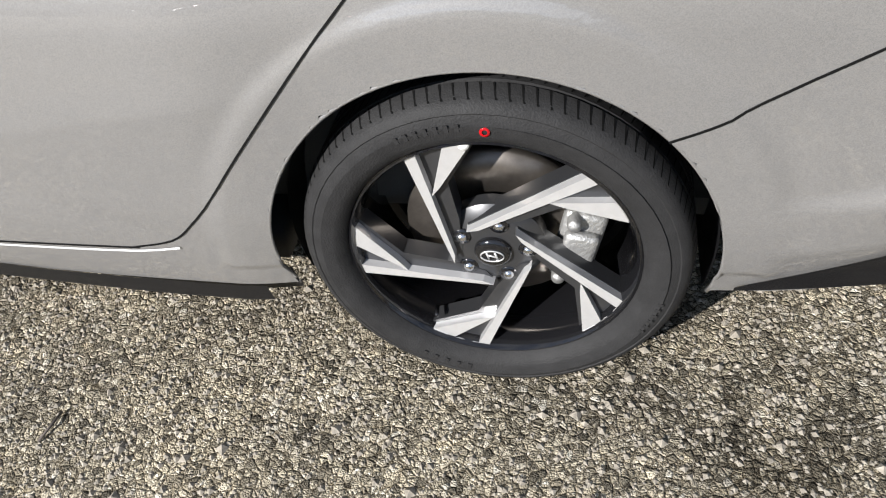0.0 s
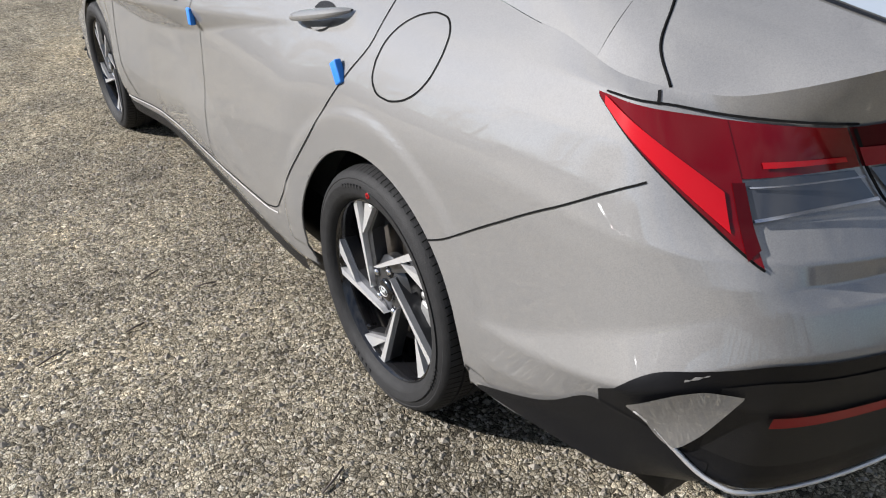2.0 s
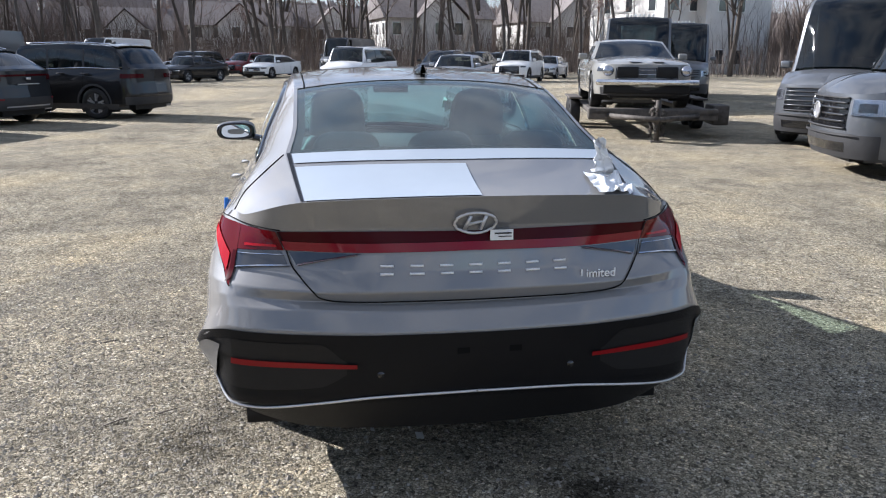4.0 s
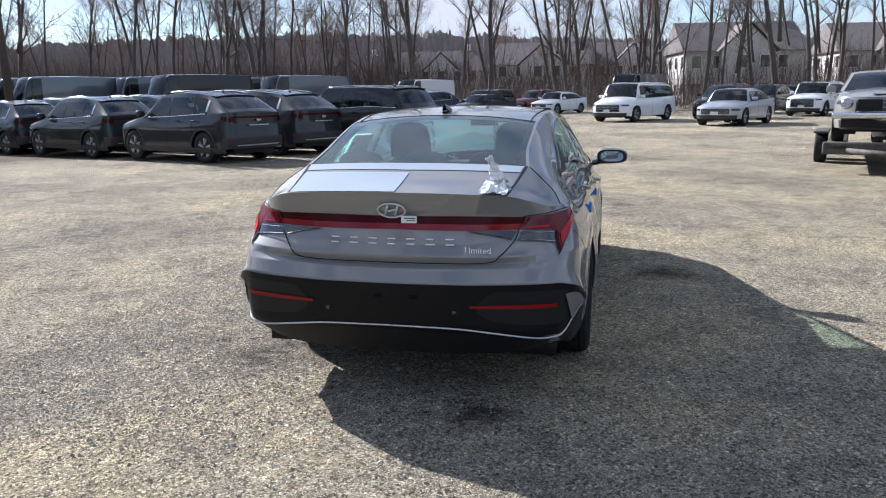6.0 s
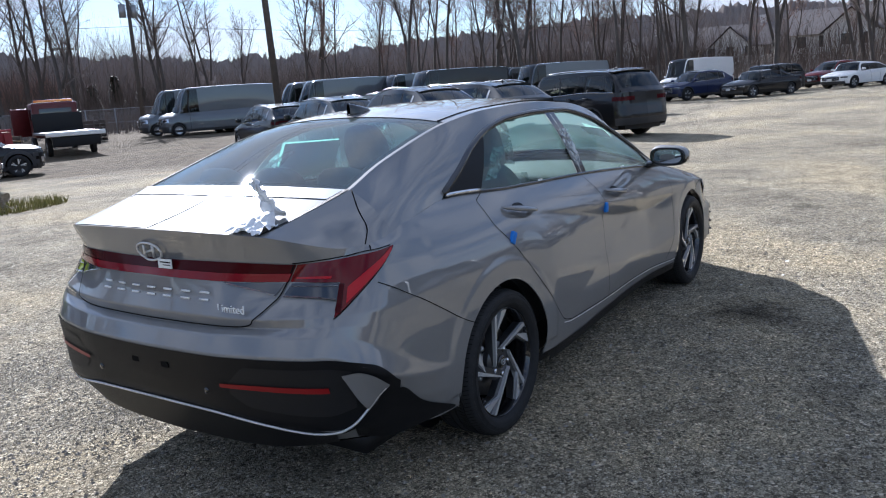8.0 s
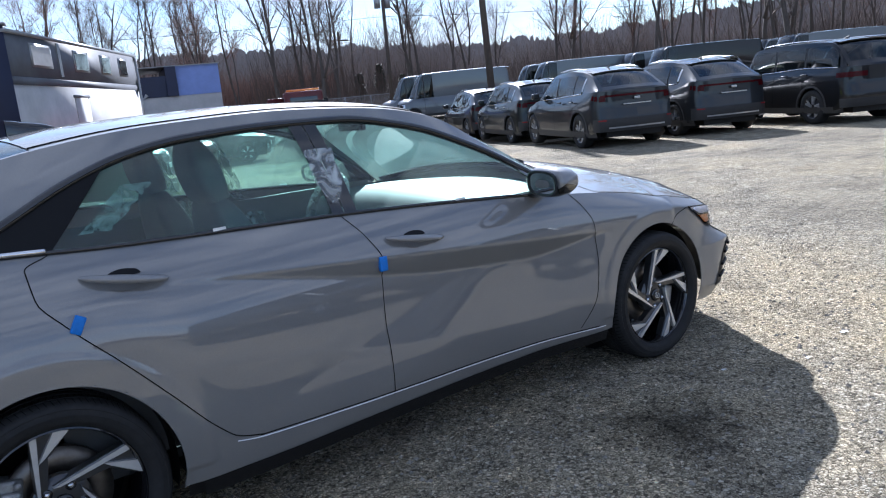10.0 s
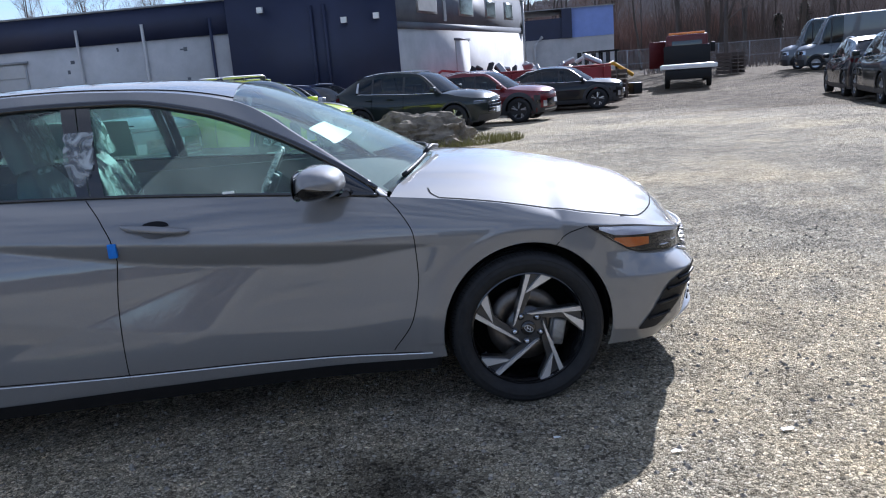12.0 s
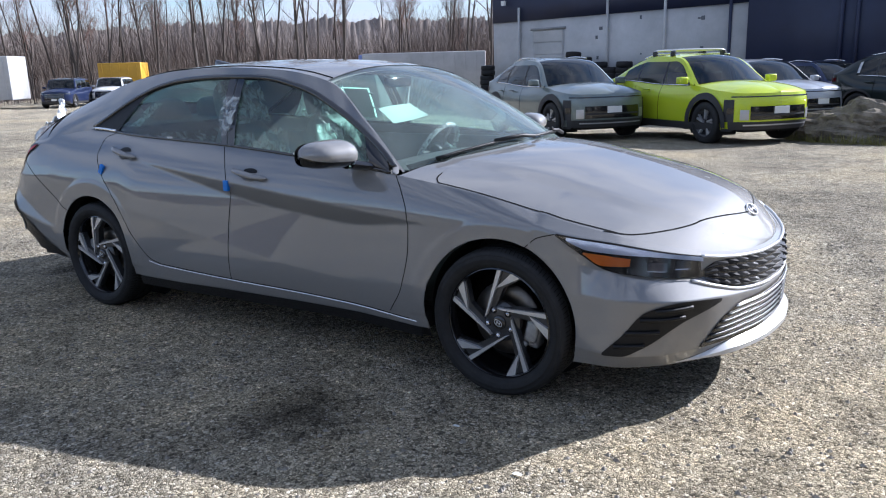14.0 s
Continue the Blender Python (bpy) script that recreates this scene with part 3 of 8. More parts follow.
SED_ROWS = [  # x, half width, sill height, shoulder height, shoulder inset
    (-1.125, 0.0, 0.30, 1.024, 0.0), (-1.118, 0.32, 0.30, 1.021, 0.0), (-1.085, 0.58, 0.31, 1.010, 0.0), (-1.015, 0.755, 0.33, 0.994, 0.0),
    (-0.92, 0.825, 0.33, 0.98, 0.03), (-0.75, 0.862, 0.30, 0.985, 0.088), (-0.45, 0.888, 0.25, 1.01, 0.125), (-0.13, 0.899, 0.245, 1.042, 0.170),
    (0.30, 0.905, 0.245, 1.018, 0.142), (1.13, 0.908, 0.24, 0.984, 0.115), (1.75, 0.906, 0.24, 0.942, 0.080), (2.21, 0.897, 0.24, 0.897, 0.066),
    (2.60, 0.893, 0.235, 0.838, 0.072), (3.0, 0.876, 0.21, 0.745, 0.070), (3.2, 0.878, 0.21, 0.693, 0.030), (3.4, 0.820, 0.205, 0.685, 0.010),
    (3.535, 0.66, 0.20, 0.683, 0.0), (3.607, 0.38, 0.19, 0.680, 0.010), (3.63, 0.0, 0.19, 0.678, 0.0)]
SED_REAR = [(0.28, 0.11), (0.36, 0.04), (0.45, 0.006), (0.55, 0.0), (0.62, 0.022), (0.66, 0.038), (0.70, 0.062), (0.73, 0.092), (0.80, 0.084),
            (0.86, 0.104), (0.90, 0.142), (0.935, 0.152), (1.0, 0.100), (1.03, 0.086)]
SED_FRONT = [(0.18, 0.10), (0.25, 0.05), (0.35, 0.02), (0.45, 0.0), (0.56, 0.004), (0.62, 0.010), (0.66, 0.026), (0.69, 0.045)]


class Sculpted(Shell):
    """The body shell, with a rear end drawn through crisp character lines from bottom to top.
    Each line runs from the middle round the corner: stations 0, 0.2, 0.36, 0.58, 0.78; the last station lies on the plain shell."""
    LINES = [
        [(-1.03, 0, 0.30), (-1.02, 0.30, 0.30), (-0.99, 0.52, 0.30), (-0.88, 0.74, 0.31), (-0.72, 0.835, 0.30)],
        [(-1.095, 0, 0.435), (-1.088, 0.30, 0.43), (-1.055, 0.52, 0.405), (-0.945, 0.785, 0.375), (-0.73, 0.850, 0.37)],
        [(-1.115, 0, 0.54), (-1.10, 0.31, 0.534), (-1.064, 0.51, 0.532), (-0.962, 0.785, 0.525), (-0.77, 0.872, 0.450)],
        [(-1.122, 0, 0.642), (-1.112, 0.31, 0.642), (-1.083, 0.50, 0.644), (-0.984, 0.775, 0.642), (-0.79, 0.906, 0.535)],
        [(-1.092, 0, 0.702), (-1.083, 0.30, 0.704), (-1.055, 0.49, 0.708), (-0.948, 0.785, 0.705), (-0.75, 0.880, 0.605)],
        [(-1.052, 0, 0.716), (-1.044, 0.30, 0.718), (-1.018, 0.49, 0.724), (-0.932, 0.786, 0.735), (-0.73, 0.873, 0.71)],
        [(-1.070, 0, 0.757), (-1.060, 0.30, 0.757), (-1.030, 0.50, 0.757), (-0.910, 0.784, 0.768), (-0.73, 0.868, 0.76)],
        [(-1.046, 0, 0.815), (-1.032, 0.31, 0.818), (-0.965, 0.56, 0.822), (-0.872, 0.768, 0.808), (-0.72, 0.852, 0.82)],
        [(-1.034, 0, 0.879), (-1.010, 0.32, 0.874), (-0.930, 0.59, 0.872), (-0.840, 0.757, 0.864), (-0.69, 0.832, 0.89)],
        [(-1.010, 0, 0.943), (-0.992, 0.34, 0.945), (-0.912, 0.617, 0.932), (-0.790, 0.742, 0.940), (-0.66, 0.808, 0.955)],
        [(-1.050, 0, 1.056), (-1.035, 0.32, 1.051), (-0.990, 0.545, 1.037), (-0.780, 0.742, 0.968), (-0.64, 0.782, 0.974)]]
    STATIONS = (0.0, 0.2, 0.36, 0.58, 0.78)
    # the nose likewise, from the front of the wheel arch round to the middle
    NOSE = [
        [(2.97, 0.868, 0.205), (3.18, 0.855, 0.205), (3.33, 0.76, 0.20), (3.44, 0.62, 0.197), (3.54, 0.42, 0.195), (3.60, 0.20, 0.19), (3.62, 0, 0.19)],
        [(2.97, 0.886, 0.29), (3.18, 0.888, 0.266), (3.36, 0.80, 0.262), (3.48, 0.63, 0.262), (3.57, 0.42, 0.26), (3.625, 0.20, 0.255), (3.64, 0, 0.255)],
        [(2.97, 0.892, 0.49), (3.18, 0.888, 0.49), (3.385, 0.835, 0.488), (3.51, 0.66, 0.474), (3.585, 0.42, 0.447), (3.635, 0.20, 0.432), (3.65, 0, 0.43)],
        [(2.97, 0.888, 0.61), (3.178, 0.846, 0.585), (3.343, 0.757, 0.556), (3.462, 0.605, 0.537), (3.565, 0.42, 0.470), (3.625, 0.20, 0.452), (3.64, 0, 0.45)],
        [(2.972, 0.880, 0.718), (3.185, 0.832, 0.693), (3.343, 0.728, 0.654), (3.455, 0.60, 0.622), (3.548, 0.42, 0.594), (3.61, 0.20, 0.580), (3.628, 0, 0.576)],
        [(2.98, 0.818, 0.758), (3.18, 0.795, 0.716), (3.325, 0.708, 0.672), (3.435, 0.585, 0.638), (3.528, 0.41, 0.607), (3.588, 0.20, 0.592), (3.606, 0, 0.588)]]
    NOSE_STATIONS = (0.10, 0.30, 0.47, 0.61, 0.77, 0.91, 1.0)

    def sculpt(self):
        self.end_s = self.s_at(-0.42)
        zb, zs = Shell.limits(self, self.end_s)
        self.lines = []
        for k, row in enumerate(self.LINES):
            z = min(zs, max(zb, row[-1][2] + (0.01 if 4 < k < 8 else -0.140 if k == 4 else 0.0)))
            if k < 4:
                z = (zb, 0.30, 0.36, 0.45)[k]
            if k == len(self.LINES) - 1:
                z = zs
            p = Shell.at(self, self.end_s, z)
            q = Shell.at(self, self.end_s + 0.012, z)
            keys = [(u, *r) for u, r in zip(self.STATIONS, row)] + [(1.0, p.x, p.y, z), (1.05, q.x, q.y, z)]
            keys = [(-0.2, row[1][0], -row[1][1], row[1][2])] + keys
            self.lines.append(smooth_keys(keys))
        self.nose_s = self.s_at(2.86)
        zb, zs = Shell.limits(self, self.nose_s)
        self.nose = []
        for k, row in enumerate(self.NOSE):
            z = (zb, 0.30, 0.49, 0.62, 0.735, zs)[k]
            p, q = Shell.at(self, self.nose_s, z), Shell.at(self, self.nose_s - 0.012, z)
            keys = [(-0.05, q.x, q.y, z), (0.0, p.x, p.y, z)] + [(u, *r) for u, r in zip(self.NOSE_STATIONS, row)]
            r = row[-2]
            keys.append((1.09, r[0], -r[1], r[2]))
            self.nose.append(smooth_keys(keys))
        return self

    def section(self, s):
        """The character points at s, bottom to top, where the body is sculpted."""
        if s < self.end_s:
            return [f(max(0.0, s) / self.end_s) for f in self.lines]
        if s > self.nose_s:
            return [f((min(1.0, s) - self.nose_s) / (1 - self.nose_s)) for f in self.nose]

    def limits(self, s):
        row = self.section(s)
        return (row[0][2], row[-1][2]) if row else Shell.limits(self, s)

    def raw(self, s, z):
        row = self.section(s)
        if not row:
            return Shell.at(self, s, z)
        for a, b in zip(row, row[1:]):
            if z <= b[2] or b is row[-1]:
                t = (z - a[2]) / max(1e-4, b[2] - a[2])
                t = min(max(t, -3.0), 1.3)
                return Vector((a[0] + (b[0] - a[0]) * t, a[1] + (b[1] - a[1]) * t, z))

    def at(self, s, z, off=0.0):
        if self.end_s <= s <= self.nose_s:
            return Shell.at(self, s, z, off)
        p = self.raw(s, z)
        if off:
            d = self.raw(min(1.0, s + 0.003), z) - self.raw(max(0, s - 0.003), z)
            n = Vector((-d.y, d.x, 0))
            if s < 0.003 or s > 0.997:
                n = Vector((-1 if s < 0.5 else 1, 0, 0))
            p = p + n.normalized() * off
        return p

    def rows(self, s, n):
        """Heights of the n + 1 mesh rows at s, set on the character lines where there are such."""
        zb, zs = self.limits(s)
        flat = [zb + (zs - zb) * j / n for j in range(n + 1)]
        row = self.section(s)
        if not row:
            return flat
        zz = [r[2] for r in row]
        per, out = n / (len(zz) - 1), []
        for j in range(n + 1):
            k = min(len(zz) - 2, int(j / per))
            out.append(zz[k] + (zz[k + 1] - zz[k]) * (j / per - k))
        w = ease((s / self.end_s - 0.72) / 0.26) if s < self.end_s else ease(1 - (s - self.nose_s) / (1 - self.nose_s) / 0.2)
        return [a + (b - a) * w for a, b in zip(out, flat)]

    def near(self, x, y, z):
        """The outline parameter of the sculpted surface nearest to a place."""
        ss = span(0, self.end_s, 300) if x < 1 else span(self.nose_s - 0.02, 1, 300)
        return min(ss, key=lambda s: (self.raw(s, z) - Vector((x, y, z))).length)


SHELL = Sculpted(SED_ROWS, SED_REAR, SED_FRONT, fold).sculpt()
S = SHELL.s_at
NEAR = SHELL.near
# rail and middle line of the upper body, from windscreen foot to rear glass foot
TOP = smooth_keys([(0, 2.20, 0.79, 0.905, 2.47, 0.985), (1, 1.92, 0.69, 1.12, 2.10, 1.19), (2, 1.63, 0.605, 1.305, 1.62, 1.375), (3, 1.30, 0.598, 1.365, 1.30, 1.412),
                   (4, 0.90, 0.595, 1.385, 0.90, 1.425), (5, 0.50, 0.585, 1.375, 0.50, 1.415), (6, 0.145, 0.572, 1.335, 0.10, 1.380), (7, -0.30, 0.572, 1.225, -0.33, 1.255),
                   (8, -0.57, 0.597, 1.138, -0.64, 1.158)])
RAIL = smooth_keys(sorted((TOP(t)[0], *TOP(t)[1:3]) for t in span(0, 8, 64)))
DLO = smooth_keys([(-0.15, 1.055), (0.0, 1.125), (0.2, 1.222), (0.4, 1.290), (0.6, 1.322), (0.9, 1.334), (1.2, 1.328), (1.5, 1.274), (1.8, 1.152), (2.05, 1.006), (2.17, 0.920)])


def top_at(t, v, off=0.0):
    """Upper body: t along the car (0 windscreen foot, 2 its head, 6 and 8 the rear glass), v from the middle (0) to the rail (1)."""
    xr, yr, zr, xc, zc = TOP(t)
    p = 2.3
    z = zr + (zc - zr) * (1 - abs(v) ** p)
    return Vector((xc + (xr - xc) * v * v, yr * v, z + off))


def top_s(x):
    """Outline parameter at which the shoulder passes x."""
    if -0.42 <= x <= 2.86:
        return S(x)
    a, b = (0.0, SHELL.end_s) if x < 0 else (SHELL.nose_s, 1.0)
    for _ in range(30):
        m = (a + b) / 2
        a, b = (m, b) if SHELL.section(m)[-1][0] < x else (a, m)
    return a


def belt(x):
    s = top_s(x)
    return SHELL.at(s, SHELL.limits(s)[1])


def green_at(x, z, off=0.0):
    """Side of the cabin, from belt to rail."""
    b = belt(x)
    yr, zr = RAIL(x)
    v = (z - b.z) / max(0.01, zr - b.z)
    y = b.y + (yr - b.y) * v + 0.022 * math.sin(math.pi * min(max(v, 0), 1))
    return Vector((x, y + off, z))


def both(name, geo, material, parent, label="", **k):
    a = part(name, geo, material, parent, label, **k)
    b = part(name, mirror_y(geo), material, parent, label, **k)
    return a, b


def lower_side(car):
    """Sides and ends below the shoulder, with the wheel openings cut out and drawn to a clean circle."""
    ss = span(0, SHELL.end_s, 70) + span(SHELL.end_s, SHELL.nose_s, 200)[1:] + span(SHELL.nose_s, 1, 90)[1:]
    nz = 90
    verts, faces = [], []
    for s in ss:
        for z in SHELL.rows(s, nz):
            verts.append(SHELL.at(s, z))
    n = nz + 1
    RA = 0.352
    keep = [True] * len(verts)
    for i, v in enumerate(verts):
        for cx in (0.0, 2.72):
            dx, dz = v.x - cx, v.z - 0.325
            d = math.hypot(dx, dz)
            if v.y > 0.7 and d < RA:
                keep[i] = False
    used = {}
    for i in range(len(ss) - 1):
        for j in range(nz):
            q = (i * n + j, i * n + j + 1, (i + 1) * n + j + 1, (i + 1) * n + j)
            if sum(keep[k] for k in q) >= 2:
                faces.append(q[::-1])
                for k in q:
                    used[k] = True
    for k in used:
        if not keep[k]:
            v = verts[k]
            cx = 0.0 if abs(v.x) < 0.6 else 2.72
            dx, dz = v.x - cx, v.z - 0.325
            d = max(1e-4, math.hypot(dx, dz))
            x, z = cx + dx * RA / d, 0.325 + dz * RA / d
            p = SHELL.at(S(x), max(z, 0.15))
            verts[k] = Vector((x, p.y, z))
    return panels(car, verts, faces)


def inside(poly, x, z):
    c = False
    for (x0, z0), (x1, z1) in zip(poly, poly[1:] + poly[:1]):
        if (z0 > z) != (z1 > z) and x < (x1 - x0) * (z - z0) / (z1 - z0) + x0:
            c = not c
    return c


REAR_DOOR = [(0.52, 0.33), (1.145, 0.30), (1.15, 0.60), (1.17, 0.79), (1.07, 0.99), (0.11, 1.07), (0.02, 1.0), (0.05, 0.87), (0.16, 0.76), (0.30, 0.60)]
FRONT_DOOR = [(1.145, 0.30), (2.17, 0.29), (2.28, 0.50), (2.29, 0.70), (2.20, 0.93), (1.07, 0.99), (1.17, 0.79), (1.15, 0.60)]


def panels(car, verts, faces):
    """Sorts the faces into the separate panels and keeps the shading continuous across the gaps."""
    bm = bmesh.new()
    bv = [bm.verts.new(v) for v in verts]
    for q in faces:
        try:
            bm.faces.new([bv[k] for k in q])
        except ValueError:
            pass
    bm.normal_update()
    normals = [v.normal.copy() for v in bv]
    bm.free()
    sets = {k: [] for k in ("rear_bumper", "quarter_panel", "rear_door", "front_door", "fender", "front_bumper", "sill")}
    for q in faces:
        x = sum(verts[k].x for k in q) / 4
        z = sum(verts[k].z for k in q) / 4
        if z < 0.285 and 0.2 < x < 2.5:
            k = "sill"
        elif inside(REAR_DOOR, x, z):
            k = "rear_door"
        elif inside(FRONT_DOOR, x, z):
            k = "front_door"
        elif x < -0.28 and z < min(0.80, 0.578 - 0.60 * (x + 0.285)):
            k = "rear_bumper"
        elif x < 1.0:
            k = "quarter_panel"
        elif x > 2.84 and z < 0.645 + 0.54 * (x - 2.84):
            k = "front_bumper"
        else:
            k = "fender"
        sets[k].append(q)
    made = {}
    for name, qs in sets.items():
        idx = sorted({k for q in qs for k in q})
        ren = {k: i for i, k in enumerate(idx)}
        geo = [verts[k] for k in idx], [tuple(ren[k] for k in q) for q in qs]
        for side in (1, -1):
            g = geo if side > 0 else mirror_y(geo)
            ob = part(name, g, PAINT, car)
            ns = [normals[k] if side > 0 else Vector((normals[k].x, -normals[k].y, normals[k].z)) for k in idx]
            ob.data.normals_split_custom_set_from_vertices([tuple(v) for v in ns])
            made[name, side] = ob
    return made


def hood_at(s, v, off=0.0):
    """Bonnet: from the shoulder (v = 0) in to the middle line (v = 1)."""
    e = SHELL.at(s, SHELL.limits(s)[1])
    u = (s - S(2.21)) / (1 - S(2.21))
    xc = 2.47 + (3.604 - 2.47) * min(1.0, max(0.0, (e.x - 2.205) / (3.606 - 2.205)))
    zc = HOODMID(xc)
    w = 1 - (1 - v) ** 2.6
    w = 0.25 * v + 0.75 * w + 0.055 * (ease((v - 0.27) / 0.07) - v)
    x = e.x + (xc - e.x) * v
    return Vector((x, e.y * (1 - v), e.z + (zc - e.z) * w + off))


HOODMID = smooth_keys([(2.4, 0.992), (2.7, 0.972), (3.0, 0.915), (3.25, 0.845), (3.42, 0.782), (3.52, 0.698), (3.58, 0.628), (3.61, 0.588)])


LIP = 0.36  # station of the lip corner, where the boot crease ends


def deck_at(w, v, off=0.0):
    """Boot deck between its creases: w from the glass (0) to the lip (1), v from the middle (0) to the crease (1)."""
    g = top_at(8, v)
    s = SHELL.end_s * LIP * v
    e = SHELL.at(s, SHELL.limits(s)[1])
    p = g.lerp(e, w)
    return p + Vector((0, 0, off - 0.010 * math.sin(math.pi * w) * (1 - 0.6 * v)))


def flank_at(u, v, off=0.0):
    """Sloping flank outside the crease: u from the lip corner (0) to the rear pillar (1), v from the shoulder (0) to the crease (1)."""
    s0, s1 = SHELL.end_s * LIP, top_s(-0.57)
    s = s0 + (s1 - s0) * u
    e = SHELL.at(s, SHELL.limits(s)[1])
    c = deck_at(1 - u, 1.0)
    k = 0.022 * math.sin(math.pi * v) * u
    return e.lerp(c, v) + Vector((-0.3 * k, k, off + 0.3 * k))


def strip_on(f, pts, width, n=40):
    """A narrow strip lying on a surface f(u, v) along (u, v) points."""
    g = smooth_keys([(i, *p) for i, p in enumerate(pts)])
    uv = [g(t) for t in span(0, len(pts) - 1, n)]
    verts, faces = [], []
    for i, (u, v) in enumerate(uv):
        p, a, b = f(u, v), f(*uv[max(0, i - 1)]), f(*uv[min(n, i + 1)])
        d = (b - a).normalized()
        e1, e2 = f(u + 0.004, v) - p, f(u, v - 0.01) - p
        nn = e1.cross(e2)
        if nn.length < 1e-9:
            nn = Vector((0, 0, 1))
        nn.normalize()
        if nn.z < -0.5:
            nn = -nn
        c = d.cross(nn).normalized() * width / 2
        verts += [p + c + nn * 0.0012, p - c + nn * 0.0012]
        if i:
            faces.append((2 * i - 2, 2 * i - 1, 2 * i + 1, 2 * i))
    return verts, faces


def sedan():
    car = thing("sedan_car", "warm grey metallic new sedan parked on chip-seal, with blue door guards", "car")
    made = lower_side(car)
    # bonnet, roof, boot deck, cabin sides
    hs = span(S(2.21), 1, 70)
    both("bonnet", grid(hood_at, hs, span(0, 1, 22)), PAINT, car, "long sculpted bonnet")
    both("boot_lid", grid(deck_at, span(0, 1, 20), span(0, 1, 24)), PAINT, car, "boot lid with a ducktail spoiler lip")
    both("boot_flank", grid(flank_at, span(0, 1, 40), span(0, 1, 14)), PAINT, car)
    roof = grid(lambda t, v: top_at(t, v), span(2, 6, 40), span(-1, 1, 30))
    part("roof", roof, PAINT, car)
    both("roof_ditch", tube([top_at(t, 0.925, 0.0005) for t in span(2.0, 6.0, 40)], 0.0035, 6), SEAM, car, "black roof ditch strip")
    ws = part("windscreen", grid(lambda t, v: top_at(t, v, -0.003), span(0.02, 2, 20), span(-0.99, 0.99, 28)), GLASS_FRONT, car, "green-tinted windscreen")
    part("frit_band", grid(lambda t, v: top_at(t, v, -0.007), span(0.0, 0.12, 4), span(-0.96, 0.96, 20)), GLOSSBLACK, ws)
    rg = part("rear_window", grid(lambda t, v: top_at(t, v, -0.003), span(6, 8, 24), span(-0.975, 0.975, 28)), GLASS_REAR, car, "dark tinted rear window")
    for v0, v1 in ((-0.975, -0.92), (0.92, 0.975)):
        part("frit_band", grid(lambda t, v: top_at(t, v, -0.006), span(6, 8, 18), span(v0, v1, 3)), GLOSSBLACK, rg)
    part("frit_band", grid(lambda t, v: top_at(t, v, -0.006), span(7.86, 8, 3), span(-0.975, 0.975, 18)), GLOSSBLACK, rg)
    part("frit_band", grid(lambda t, v: top_at(t, v, -0.006), span(6, 6.13, 3), span(-0.975, 0.975, 18)), GLOSSBLACK, rg)
    both("windscreen_pillar", grid(lambda t, v: top_at(t, v), span(0, 2, 20), span(0.99, 1.0, 3)), PAINT, car)
    both("rear_pillar", grid(lambda t, v: top_at(t, v), span(6, 8, 24), span(0.975, 1.0, 3)), PAINT, car)

    def cant(x, t):
        b, zr = belt(x), RAIL(x)[1]
        lo = DLO(x) if -0.15 < x < 2.17 else b.z
        return green_at(x, lo + (zr - lo) * t)
    both("cant_rail", grid(cant, span(-0.57, 2.2, 110), span(0, 1, 10)), PAINT, car)
    # side glass, black pillars, trims
    def pane(x0b, x0t, x1b, x1t, off, mat_, name, parent, label=""):
        def f(u, t):
            def zz(x):
                return belt(x).z + 0.004, DLO(x)
            xb, xt = x0b + (x1b - x0b) * u, x0t + (x1t - x0t) * u
            x = xb + (xt - xb) * t
            lo, hi = zz(xb)[0], zz(min(max(xt, -0.14), 2.16))[1]
            z = lo + (hi - lo) * t
            x = min(max(x, -0.15), 2.17)
            z = min(z, DLO(x))
            return green_at(x, z, off)
        return both(name, grid(f, span(0, 1, 36), span(0, 1, 12)), mat_, parent, label)
    pane(0.112, 0.33, 1.045, 0.985, -0.006, GLASS_SIDE, "rear_side_window", car, "tinted rear door glass")
    pane(1.135, 1.085, 2.10, 1.98, -0.006, GLASS_SIDE, "front_side_window", car, "tinted front door glass")
    for ob in car.children:
        if ob.data and ob.data.materials and ob.data.materials[0] in (GLASS_FRONT,):
            ob.visible_shadow = False
    pane(-0.13, -0.1, 0.112, 0.33, 0.001, DARKTRIM, "quarter_trim", car, "black triangular quarter trim")
    pane(1.04, 0.98, 1.085, 1.035, 0.001, GLOSSBLACK, "door_pillar_trim", car, "gloss black door pillar")
    pane(1.09, 1.04, 1.14, 1.09, 0.001, GLOSSBLACK, "door_pillar_trim", car, "gloss black door pillar")
    pane(2.06, 1.95, 2.165, 2.12, 0.002, GLOSSBLACK, "mirror_sail", car)
    xs = span(-0.14, 2.16, 60)
    both("window_surround", join(tube([green_at(x, DLO(x), -0.004) for x in xs], 0.016, 8), tube([green_at(x, belt(x).z + 0.006, 0.0) for x in xs], 0.008, 6)), GLOSSBLACK, car)
    both("chrome_trim", tube([green_at(x, belt(x).z + 0.012, 0.004) for x in span(-0.135, 0.10, 10)], 0.009, 6), CHROME, car, "bright quarter trim")
    for side in (1, -1):
        for x in (0.62, 1.60):
            p = green_at(x, belt(x).z + 0.014, 0.006)
            part("film_tab", box(x - 0.022, x + 0.022, side * p.y - 0.002, side * p.y + 0.002, p.z - 0.006, p.z + 0.006), PAPER, car, "white protective tab", smooth=False)
